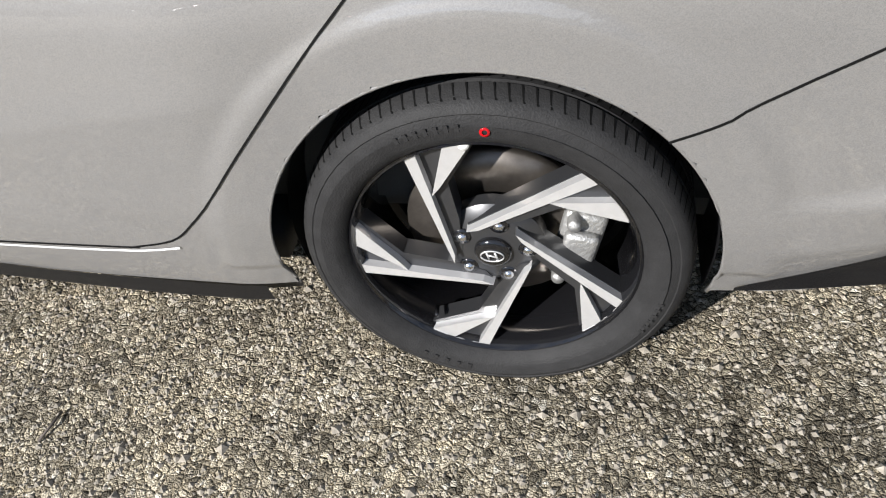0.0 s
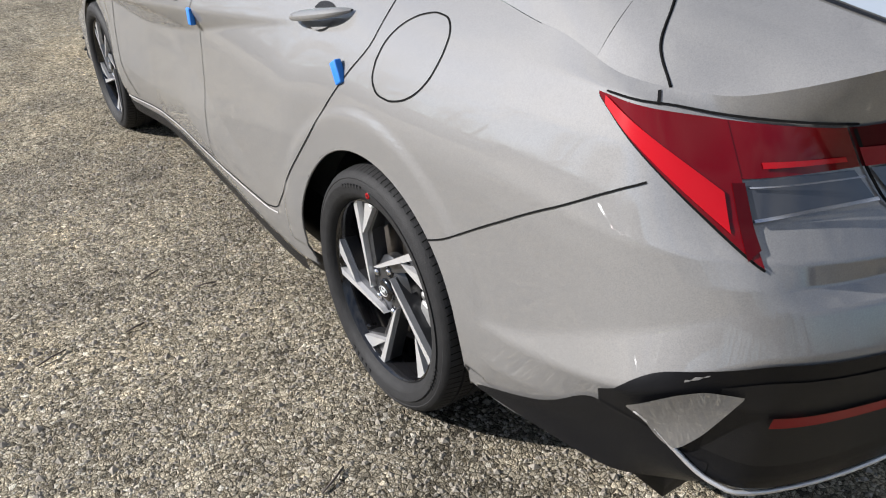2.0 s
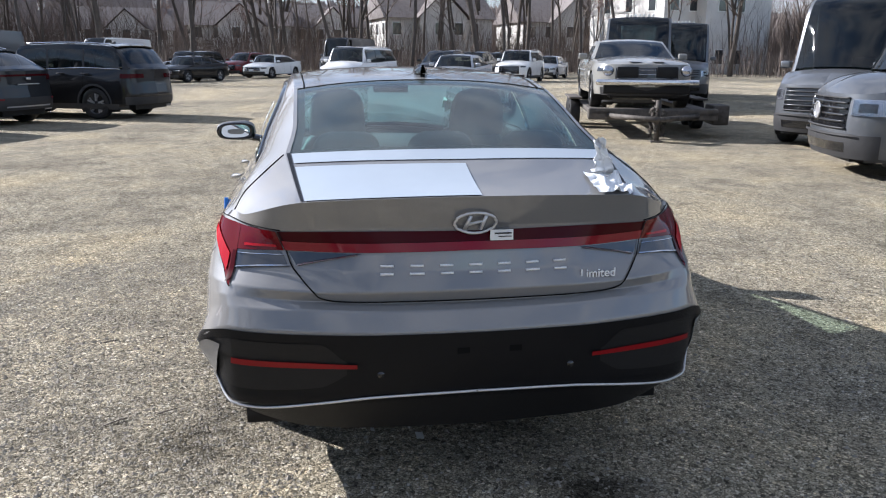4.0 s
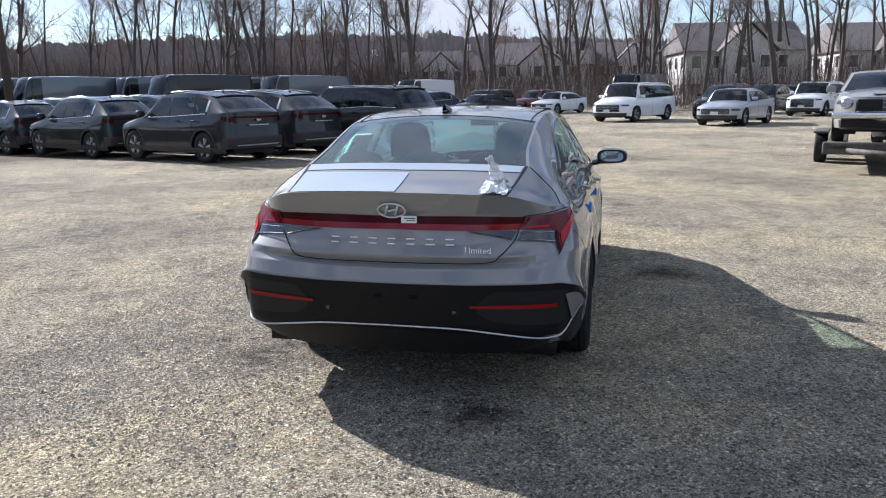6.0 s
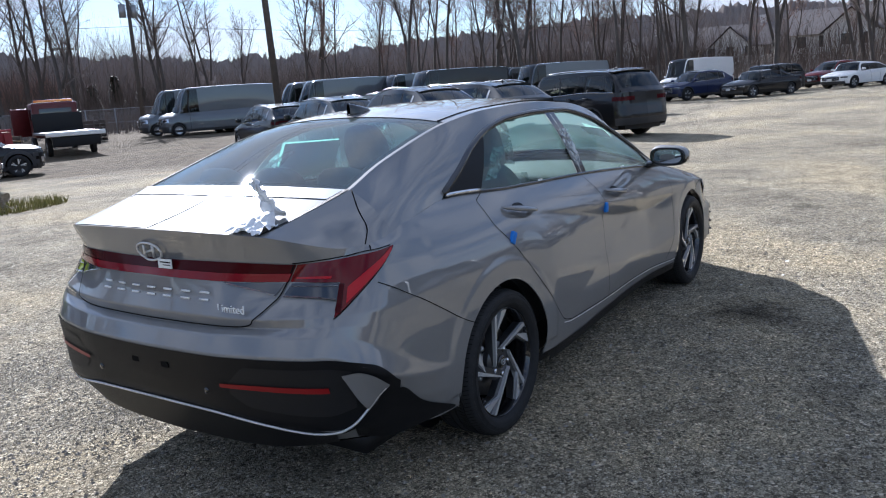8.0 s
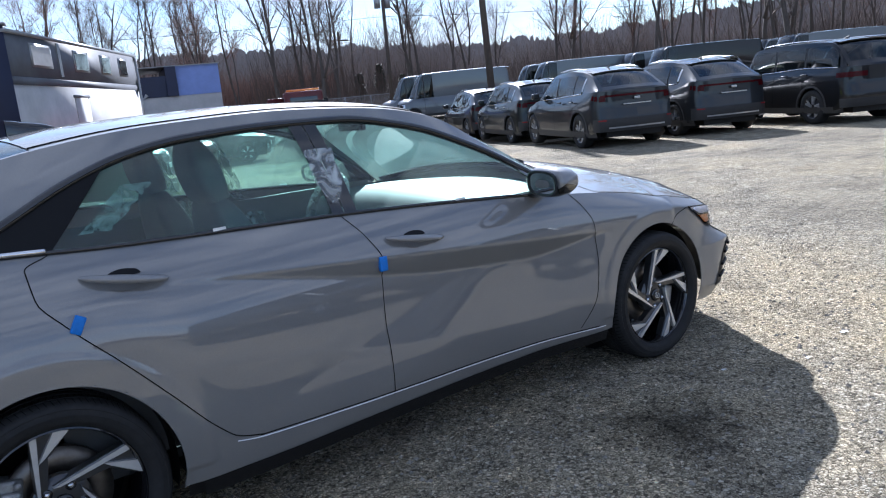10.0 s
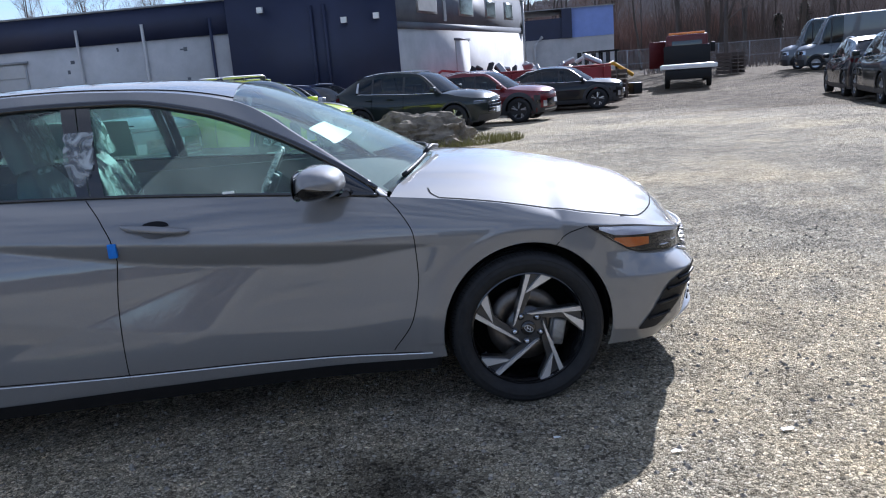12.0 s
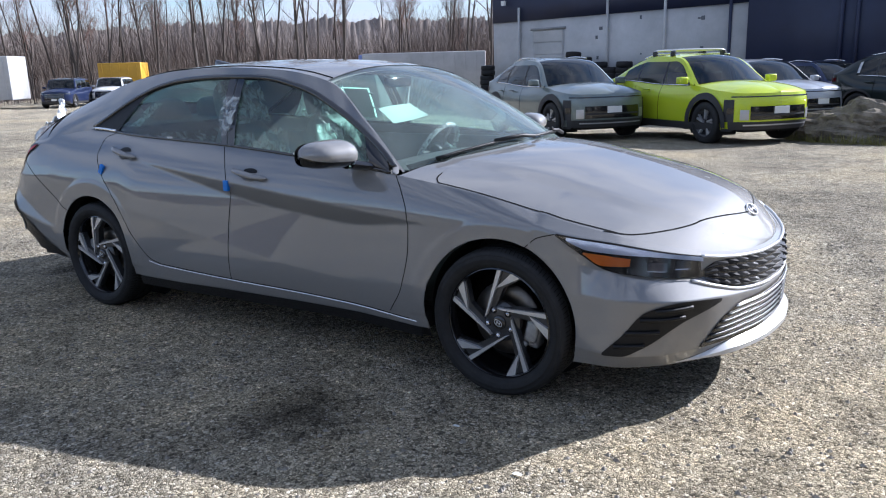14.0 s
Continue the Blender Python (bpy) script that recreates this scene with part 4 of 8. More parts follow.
    # gaps between the panels, as dark strips for the shade inside them
    seams = [[(S(1.15), 0.30), (S(1.15), 0.55), (S(1.17), 0.79), (S(1.13), 0.90), (S(1.07), 0.985)],
             [(S(2.17), 0.29), (S(2.255), 0.42), (S(2.290), 0.60), (S(2.285), 0.74), (S(2.24), 0.84), (S(2.195), 0.897)],
             [(S(0.62), 0.335), (S(0.53), 0.36), (S(0.46), 0.42), (S(0.35), 0.55), (S(0.22), 0.70), (S(0.10), 0.83), (S(0.035), 0.92), (S(0.03), 1.0), (S(0.10), 1.03)],
             [(S(0.60), 0.337), (S(1.13), 0.313), (S(1.66), 0.296), (S(2.28), 0.272)],
             [(S(-0.25), 0.568), (S(-0.30), 0.590), (S(-0.43), 0.668), (NEAR(-0.60, 0.87, 0.76), 0.765), (NEAR(-0.70, 0.85, 0.822), 0.822), (NEAR(-0.75, 0.84, 0.848), 0.848)],
             [(NEAR(2.975, 0.88, 0.715), 0.715), (S(2.90), 0.69), (S(2.84), 0.645)]]
    for i, sm in enumerate(seams):
        both("panel_gap", SHELL.seam(sm, 0.0038), SEAM, car)
    both("panel_gap", strip_on(hood_at, [(S(2.40), 0.012), (S(2.7), 0.012), (top_s(3.0), 0.014), (top_s(3.20), 0.02)], 0.007), SEAM, car)
    both("panel_gap", strip_on(hood_at, [(top_s(3.14), 0.004), (top_s(3.22), 0.03), (top_s(3.34), 0.18), (top_s(3.42), 0.42), (top_s(3.475), 0.72), (top_s(3.50), 0.995)], 0.006), SEAM, car)
    both("panel_gap", strip_on(hood_at, [(S(2.40), 0.012), (S(2.36), 0.06), (S(2.34), 0.12)], 0.006, 12), SEAM, car)
    gap = smooth_keys([(0, -0.716, 0.955), (1, -0.663, 1.016), (2, -0.635, 1.070), (3, -0.572, 1.134)])

    def gap_at(t):
        x, z = gap(t)
        if x > -0.57:
            return green_at(x, z, 0.001)
        a, b, w = 0.85, 0.5, 0.5
        for _ in range(10):
            cells = [(min(1.0, max(0.0, a + w * p * 0.5)), min(1.0, max(0.0, b + w * q * 0.5))) for p in (-1, 0, 1) for q in (-1, 0, 1)]
            a, b = min(cells, key=lambda c: abs(flank_at(*c).x - x) + abs(flank_at(*c).z - z))
            w *= 0.68
        return flank_at(a, b, 0.001)
    gap_f = smooth_keys([(t, *gap_at(t)) for t in (0, 1, 2, 3)])
    both("panel_gap", tube([gap_f(t) for t in span(0, 3, 24)], 0.0024, 6), SEAM, car)
    both("panel_gap", SHELL.seam([(NEAR(-0.70, 0.77, 0.966), 0.966), (NEAR(-0.712, 0.785, 0.950), 0.950)], 0.005, 0.002, 4), SEAM, car)
    # sills, with a silver strip painting the highlight along the door bottoms
    both("sill_highlight", SHELL.seam([(S(0.52), 0.345), (S(0.60), 0.331), (S(1.13), 0.307), (S(1.66), 0.290), (S(2.32), 0.265)], 0.0036, 0.003, 50), SILVERBADGE, car, "silver strip for the door-bottom highlight")
    # black sheets that paint the shade of the tucked-under sill
    both("sill_shade", sheet([(S(0.40), 0.19), (S(1.1), 0.19), (S(1.66), 0.19), (S(2.34), 0.19)], [(S(0.40), 0.242), (S(1.1), 0.246), (S(1.66), 0.244), (S(2.34), 0.240)], 0.003, 40, 4), BLACK, car, "black sheet for the shaded lower sill")
    both("sill_under_shade", SHELL.skin(S(0.36), S(2.36), 0.185, 0.255, -0.030, 40, 4), BLACK, car)
    # wheel openings: dark liners and rolled lips
    for cx in (0.0, 2.72):
        arc = []
        for q in span(-14, 194, 60):
            x, z = cx + 0.352 * math.cos(radians(q)), 0.325 + 0.352 * math.sin(radians(q))
            arc.append(Vector((x, SHELL.at(S(x), max(z, 0.2)).y - 0.003, z)))
        both("arch_lip", tube(arc, 0.0035, 6), PAINT, car)
        lin = grid(lambda q, t: Vector((cx + 0.350 * math.cos(radians(q)), 0.840 - 0.28 * t, 0.325 + 0.350 * math.sin(radians(q)))), span(-16, 196, 40), (0, 1))
        both("arch_liner", lin, BLACK, car)
        both("arch_back", lathe_disc(cx, 0.325, 0.56, 0.35), BLACK, car)
    # floor under the car; two hidden boxes are added to block stray sunlight
    part("underbody", join(box(-0.70, 3.40, -0.62, 0.62, 0.19, 0.26, 0.03), box(0.40, 2.32, -0.80, 0.80, 0.205, 0.275), box(-0.80, -0.38, -0.76, 0.76, 0.22, 0.30)), BLACK, car)
    for side in (1, -1):
        sg = 0 if side > 0 else 180
        main_wheel(car, (0.0, side * 0.792, 0.314), sg, 0 if side > 0 else -17, marks=side > 0)
        main_wheel(car, (2.72, side * 0.792, 0.314), sg, 20 if side > 0 else -31)
    rear_details(car)
    front_details(car)
    side_details(car)
    cabin(car)
    return car


def lathe_disc_x(x, cz, r):
    """A flat round plate facing forward."""
    return [Vector((x, r * math.cos(radians(q)), cz + r * math.sin(radians(q)))) for q in range(0, 360, 15)], [tuple(range(24))]


def lathe_disc(cx, cz, y, r):
    return [Vector((cx + r * math.cos(radians(q)), y, cz + r * math.sin(radians(q)))) for q in range(0, 360, 12)], [tuple(range(30))]


def sheet(poly_lo, poly_hi, off, ns=24, nz=6, flip=True):
    """A skin between two (s, z) lines that share their s values."""
    lo, hi = smooth_keys(poly_lo), smooth_keys(poly_hi)
    return SHELL.skin(poly_lo[0][0], poly_lo[-1][0], lo, hi, off, ns, nz)


def rear_details(car):
    def on(*pts):
        return [(NEAR(*p), p[2]) for p in pts]
    mid = 0.0
    # dark lower bumper, with gloss side vents and red reflectors
    lo = [(mid, 0.40), *on((-1.07, 0.40, 0.39), (-0.95, 0.78, 0.355), (-0.84, 0.84, 0.40), (-0.74, 0.88, 0.47))]
    hi = [(mid, 0.636), *on((-1.10, 0.40, 0.637), (-0.985, 0.772, 0.636), (-0.86, 0.85, 0.600), (-0.74, 0.885, 0.50))]
    both("bumper_insert", sheet(lo, hi, 0.004, 60, 10), DARKTRIM, car, "dark grey lower bumper")
    lo = on((-1.09, 0.42, 0.500), (-1.065, 0.50, 0.455), (-0.97, 0.76, 0.435), (-0.90, 0.83, 0.45))
    hi = on((-1.09, 0.42, 0.545), (-1.065, 0.50, 0.605), (-0.97, 0.76, 0.605), (-0.90, 0.83, 0.585))
    both("vent_surround", sheet(lo, hi, 0.006, 30, 6), BLACK, car, "black bumper vent")
    lo = on((-1.09, 0.385, 0.524), (-1.05, 0.58, 0.522), (-0.965, 0.77, 0.520))
    hi = on((-1.09, 0.385, 0.538), (-1.05, 0.58, 0.541), (-0.965, 0.77, 0.540))
    both("reflector", sheet(lo, hi, 0.012, 24, 3), REFLRED, car, "thin red bumper reflector")
    lo = on((-0.935, 0.80, 0.572), (-0.895, 0.83, 0.470), (-0.87, 0.85, 0.435), (-0.80, 0.872, 0.505))
    hi = on((-0.935, 0.80, 0.578), (-0.895, 0.83, 0.582), (-0.87, 0.85, 0.572), (-0.80, 0.872, 0.510))
    both("corner_fin", sheet(lo, hi, 0.013, 20, 4), PAINT, car)
    both("rear_valance", sheet([*on((-0.90, 0.83, 0.32), (-0.74, 0.86, 0.28), (-0.58, 0.87, 0.27)), (S(-0.38), 0.255)], [*on((-0.90, 0.83, 0.42), (-0.74, 0.87, 0.475), (-0.58, 0.88, 0.36)), (S(-0.38), 0.265)], 0.005, 30, 5), DARKTRIM, car, "dark lower valance")
    # silver line and diffuser under it
    pts = [(mid, 0.425), *on((-1.085, 0.30, 0.42), (-1.05, 0.52, 0.395), (-0.98, 0.72, 0.365), (-0.92, 0.81, 0.385), (-0.865, 0.85, 0.435), (-0.81, 0.872, 0.50))]
    f = smooth_keys([(i, *p) for i, p in enumerate(pts)])
    both("silver_line", tube([SHELL.at(*f(t), 0.009) for t in span(0, 6, 50)], 0.0045, 6), SILVERBADGE, car, "silver bumper line")
    both("diffuser", sheet([(mid, 0.27), *on((-1.02, 0.45, 0.275), (-0.93, 0.76, 0.30))], [(mid, 0.412), *on((-1.06, 0.45, 0.39), (-0.95, 0.76, 0.352))], 0.004, 30, 4), BLACK, car, "black rear diffuser")
    both("bumper_floor_panel", grid(lambda s, t: SHELL.at(s, 0.30).lerp(Vector((-0.45, min(0.62, SHELL.at(s, 0.30).y), 0.24)), t), span(0, NEAR(-0.72, 0.835, 0.30), 30), span(0, 1, 4)), SEAM, car)
    for y in (-0.17, 0.0):
        part("plate_clip", box(-1.122, -1.10, y + 0.03, y + 0.07, 0.565, 0.585), SEAM, car, smooth=False)
    for side in (1, -1):
        p = SHELL.at(NEAR(-1.10, 0.31, 0.50), 0.50, 0.005)
        part("parking_sensor", moved(lathe([(0.0001, 0.004), (0.011, 0.003), (0.012, 0)], 14), pose(p.x, side * p.y, p.z, 0, 0, 90)), GLOSSBLACK, car)
    # full-width light bar and lamps
    lo = [(mid, 0.881), *on((-1.01, 0.32, 0.876), (-0.926, 0.598, 0.874))]
    hi = [(mid, 0.940), *on((-0.992, 0.34, 0.942), (-0.914, 0.612, 0.932))]
    bar = both("light_bar", sheet(lo, hi, 0.004, 30, 4), LAMPDARK, car, "smoked red full-width light bar")
    lo = [(mid, 0.882), *on((-1.01, 0.32, 0.877), (-0.928, 0.594, 0.875))]
    hi = [(mid, 0.908), *on((-1.0, 0.33, 0.905), (-0.922, 0.598, 0.903))]
    for b, g in zip(bar, (1, -1)):
        geo = sheet(lo, hi, 0.007, 30, 3)
        part("light_strip", geo if g > 0 else mirror_y(geo), LAMPMID, b)
    for side in (1, -1):
        tail_lamp(car, side)
    # boot lid outline
    pts = [(mid, 0.724), *on((-1.045, 0.30, 0.725), (-1.025, 0.44, 0.728), (-1.02, 0.50, 0.745), (-0.99, 0.54, 0.79), (-0.955, 0.575, 0.83), (-0.925, 0.60, 0.89), (-0.912, 0.615, 0.930))]
    both("panel_gap", SHELL.seam(pts, 0.005, 0.006, 70), SEAM, car)
    # badge on the lip: an oval with a slanted double bar
    def rp(y, z, off=0.006):
        p = SHELL.at(NEAR(-1.05, abs(y), z), z, off)
        return Vector((p.x, math.copysign(p.y, y), p.z))
    ring = [rp(0.068 * math.cos(q), 0.968 + 0.034 * math.sin(q), 0.014) for q in span(0, 2 * math.pi, 40)[:-1]]
    badge = join(tube(ring, 0.0045, 8, True), tube([rp(0.035, 0.945, 0.014), rp(0.018, 0.992, 0.014)], 0.006, 6), tube([rp(-0.018, 0.945, 0.014), rp(-0.035, 0.992, 0.014)], 0.006, 6),
                 tube([rp(0.027, 0.962, 0.014), rp(-0.027, 0.975, 0.014)], 0.005, 6))
    part("badge", badge, SILVERBADGE, car, "silver oval badge")
    # the model name is given as plain silver bars
    for i in range(7):
        y = 0.283 - i * 0.0943
        bars = [tube([rp(y - 0.021, z, 0.004), rp(y + 0.021, z, 0.004)], 0.0038, 6) for z in (0.812, 0.836)]
        part("letter_bar", join(*bars), LETTERS, car)
    trim = bpy.data.curves.new("trim_word", "FONT")
    trim.body, trim.size, trim.extrude, trim.align_x = "Limited", 0.042, 0.002, "CENTER"
    tw = new("trim_word", trim)
    tw.matrix_world = pose(-1.037, -0.415, 0.775, 90, 0, -86)
    tw.parent = car
    trim.materials.append(LETTERS)
    part("paper_label", box(-1.036, -1.032, -0.123, -0.048, 0.910, 0.944), PAPER, car, "small white stock label", smooth=False)
    part("label_print", join(box(-1.0375, -1.036, -0.117, -0.062, 0.931, 0.935), box(-1.0375, -1.036, -0.117, -0.075, 0.921, 0.924)), SEAM, car, smooth=False)
    # protective film on the deck, a torn scrap of it on the lip
    film = []
    for w0, w1, ylo, yhi in ((0.30, 0.985, -0.03, 0.965), (0.02, 0.22, -0.965, 0.965)):
        def ff(v, w):
            p = deck_at(w, abs(v), 0.003)
            return Vector((p.x, math.copysign(p.y, v), p.z))
        film.append(grid(ff, span(ylo, yhi, 40), span(w0, w1, 8), True))
    # dark strip on the deck: the lid's gap together with its shadow
    both("boot_gap_shade", grid(lambda w, v: deck_at(w, v, 0.0025), span(0.0, 0.99, 16), span(0.972, 0.994, 3)), DARKTRIM, car, "dark strip for the boot-lid gap and its shadow")
    part("deck_film", film[0], FILM, car, "pale protective film on the boot")
    part("deck_film", film[1], FILM, car, "pale protective film on the boot")
    def on_deck(w, v, up):
        p = deck_at(w, v)
        return Vector((p.x, -p.y, p.z + up))

    def scrap(u, t):
        w = 0.99 - (0.45 - 0.25 * u) * t + 0.05 * noise.noise((u * 4, t * 3, 2))
        return on_deck(w, 0.72 + 0.27 * u, 0.006 + 0.035 * max(0.0, noise.noise((u * 5, t * 5, 7)) + 0.15) * (0.4 + u))
    part("torn_film", grid(scrap, span(0, 1, 24), span(0, 1, 18)), TORN, car, "torn scrap of clear film")

    def spike(u, t):
        w = 0.075 * (1 - 0.55 * u)
        p = on_deck(0.62, 0.86, 0.0)
        return p + Vector((-0.05 * u + 0.035 * noise.noise((u * 5, t * 2, 3)), (t - 0.5) * w + 0.05 * u + 0.02 * noise.noise((u * 4, t * 4, 8)), 0.005 + 0.135 * u + 0.02 * noise.noise((u * 7, t * 3, 5))))
    part("torn_film", grid(spike, span(0, 1, 18), span(0, 1, 9)), TORN, car, "torn scrap of clear film")
    # shark-fin aerial
    fin = []
    for u in span(0, 1, 10):
        h = 0.054 * (1 - u) ** 0.8 + 0.002
        wd = 0.030 * math.sin(math.pi * (0.12 + 0.83 * u))
        fin.append((0.160 + 0.165 * u, h, wd))
    def finf(i, q):
        x, h, wd = fin[int(i)]
        zz = smooth_top(x)
        return Vector((x, wd * math.cos(q) * 1.0, zz + h * max(0, math.sin(q)) ** 0.7))
    part("aerial", grid(finf, range(11), span(0, math.pi, 10)), GLOSSBLACK, car, "black shark-fin aerial")


def smooth_top(x):
    best = min(span(0, 8, 160), key=lambda t: abs(TOP(t)[3] - x))
    return TOP(best)[4]


def tail_lamp(car, side):
    def one(name, geo, m, parent, label=""):
        return part(name, geo if side > 0 else mirror_y(geo), m, parent, label)

    def on(*pts):
        return [(NEAR(*p), p[2]) for p in pts]
    lamp = one("tail_lamp", sheet(on((-0.924, 0.603, 0.874), (-0.88, 0.69, 0.870), (-0.845, 0.755, 0.866)), on((-0.912, 0.614, 0.931), (-0.86, 0.68, 0.934), (-0.80, 0.745, 0.938)), 0.005, 24, 6), LAMPRED, car, "angular red tail lamp")
    tip = NEAR(-0.618, 0.824, 0.951)
    g = NEAR(-0.845, 0.752, 0.866)

    def edge(s, t):
        """Hook of the lamp: from the lower point up to the outer tip."""
        k = min(1.0, max(0.0, (s - g) / (tip - g)))
        lo = 0.764 + (0.948 - 0.764) * k
        hi = 0.938 + 0.014 * k
        return SHELL.at(s, lo + (hi - lo) * t, 0.006)
    one("lamp_hook", grid(edge, span(g, tip, 36), span(0, 1, 8)), LAMPRED, lamp)

    def rib(s, t):
        k = (s - g) / (tip - g)
        lo = 0.770 + (0.945 - 0.770) * k
        return SHELL.at(s, lo + 0.006 + t * 0.055 * (1 - k) ** 0.6, 0.010)
    one("lamp_rib", grid(rib, span(g + (tip - g) * 0.14, g + (tip - g) * 0.93, 30), span(0, 1, 3)), LAMPRED2, lamp)
    one("lamp_rib", sheet(on((-0.915, 0.622, 0.884), (-0.86, 0.73, 0.880)), on((-0.915, 0.622, 0.891), (-0.86, 0.73, 0.888)), 0.008, 12, 2), LAMPRED2, lamp)
    one("lamp_shade", sheet(on((-0.905, 0.77, 0.785), (-0.895, 0.785, 0.772)), on((-0.85, 0.752, 0.863), (-0.845, 0.765, 0.862)), 0.009, 4, 6), LAMPDARK, lamp)
    # clear reversing lamps under the red, with a bright edge
    clear = one("clear_lamp", sheet(on((-0.95, 0.585, 0.828), (-0.90, 0.68, 0.822), (-0.87, 0.755, 0.812)), on((-0.93, 0.60, 0.870), (-0.88, 0.69, 0.868), (-0.845, 0.748, 0.863)), 0.005, 16, 4), CLEARLAMP, lamp, "clear reversing lamp")
    one("lamp_edge", SHELL.seam(on((-0.95, 0.585, 0.832), (-0.90, 0.68, 0.826), (-0.87, 0.752, 0.816)), 0.006, 0.009, 12), CHROME, clear)
    one("lamp_edge", SHELL.seam(on((-0.935, 0.60, 0.862), (-0.90, 0.68, 0.860), (-0.85, 0.745, 0.857)), 0.003, 0.009, 12), CHROME, clear)
    inner = one("clear_lamp", sheet(on((-1.0, 0.36, 0.872), (-0.97, 0.48, 0.850), (-0.96, 0.56, 0.830)), on((-1.0, 0.36, 0.874), (-0.965, 0.48, 0.873), (-0.935, 0.572, 0.871)), 0.005, 16, 4), CLEARLAMP, lamp, "clear reversing lamp")
    one("lamp_edge", SHELL.seam(on((-1.0, 0.37, 0.871), (-0.97, 0.48, 0.852), (-0.96, 0.56, 0.834)), 0.007, 0.009, 12), CHROME, inner)
    gap = [(g + (tip - g) * k, 0.760 + (0.946 - 0.760) * k) for k in span(0.0, 1.0, 8)]
    one("panel_gap", SHELL.seam(gap, 0.004, 0.003, 30), SEAM, lamp)
    gap = on((-0.915, 0.61, 0.936), (-0.86, 0.68, 0.940), (-0.79, 0.742, 0.944), (-0.72, 0.785, 0.952), (-0.63, 0.82, 0.954))
    one("panel_gap", SHELL.seam(gap, 0.004, 0.003, 30), SEAM, lamp)


def front_details(car):
    def on(*pts):
        return [(NEAR(*p), p[2]) for p in pts]
    # headlamps: slim wedge with a pale blade along the top and an amber corner
    lamp_lo = on((2.978, 0.880, 0.713), (3.08, 0.865, 0.645), (3.178, 0.846, 0.590), (3.343, 0.752, 0.560), (3.462, 0.605, 0.541))
    lamp_hi = on((2.978, 0.880, 0.717), (3.08, 0.860, 0.704), (3.185, 0.832, 0.690), (3.343, 0.728, 0.652), (3.462, 0.592, 0.618))
    for side in (1, -1):
        def one(name, geo, m, parent, label=""):
            return part(name, geo if side > 0 else mirror_y(geo), m, parent, label)
        lamp = one("headlamp", sheet(lamp_lo, lamp_hi, 0.004, 40, 8), GLOSSBLACK, car, "slim black headlamp with amber corner")
        one("lamp_blade", sheet(on((3.02, 0.875, 0.695), (3.10, 0.86, 0.662), (3.20, 0.83, 0.650), (3.343, 0.735, 0.632), (3.462, 0.595, 0.600)), on((3.02, 0.875, 0.708), (3.10, 0.855, 0.698), (3.20, 0.825, 0.684), (3.343, 0.73, 0.649), (3.462, 0.592, 0.616)), 0.008, 30, 3), LAMPBLADE, lamp, "pale daylight blade")
        one("amber_corner", sheet(on((3.085, 0.865, 0.648), (3.16, 0.850, 0.605), (3.25, 0.81, 0.603)), on((3.085, 0.865, 0.654), (3.16, 0.848, 0.646), (3.25, 0.805, 0.632)), 0.008, 12, 3), AMBER, lamp, "amber side reflector")
        for x, y in ((3.30, 0.77), (3.38, 0.70)):
            one("projector", sheet(on((x, y, 0.583), (x + 0.05, y - 0.05, 0.578)), on((x, y, 0.618), (x + 0.05, y - 0.05, 0.610)), 0.007, 6, 3), CLEARLAMP, lamp)
            one("projector_edge", SHELL.seam(on((x, y, 0.585), (x + 0.05, y - 0.05, 0.579)), 0.004, 0.009, 6), CHROME, lamp)
        one("lens", sheet(lamp_lo, lamp_hi, 0.014, 40, 8), LENS, lamp)
        one("panel_gap", SHELL.seam(lamp_hi, 0.007, 0.004, 30), SEAM, lamp)
        one("panel_gap", SHELL.seam(lamp_lo, 0.006, 0.004, 30), SEAM, lamp)
        # corner vent with louvres
        vent = one("bumper_vent", sheet(on((3.179, 0.888, 0.262), (3.245, 0.87, 0.263), (3.32, 0.83, 0.30), (3.45, 0.74, 0.40), (3.535, 0.58, 0.448)), on((3.179, 0.888, 0.272), (3.245, 0.875, 0.345), (3.33, 0.85, 0.445), (3.43, 0.78, 0.480), (3.54, 0.57, 0.459)), 0.004, 36, 6), BLACK, car, "black bumper vent")
        for z0, a, b in ((0.305, (3.22, 0.88), (3.32, 0.83)), (0.36, (3.26, 0.87), (3.37, 0.81)), (0.415, (3.31, 0.855), (3.44, 0.75)), (0.452, (3.36, 0.83), (3.46, 0.73))):
            one("louvre", tube([SHELL.at(NEAR(a[0] + (b[0] - a[0]) * u, a[1] + (b[1] - a[1]) * u, z0), z0 + 0.006 * u, 0.010) for u in span(0, 1, 8)], 0.007, 6), BLACK, vent)
    lo = [*on((3.44, 0.63, 0.548), (3.50, 0.55, 0.505), (3.565, 0.42, 0.472), (3.62, 0.22, 0.456)), (1.0, 0.452)]
    hi = [*on((3.44, 0.62, 0.552), (3.50, 0.53, 0.590), (3.548, 0.42, 0.588), (3.608, 0.22, 0.575)), (1.0, 0.570)]
    gr = both("grille", sheet(lo, hi, 0.003, 30, 8), GLOSSBLACK, car, "jewelled dark grille")
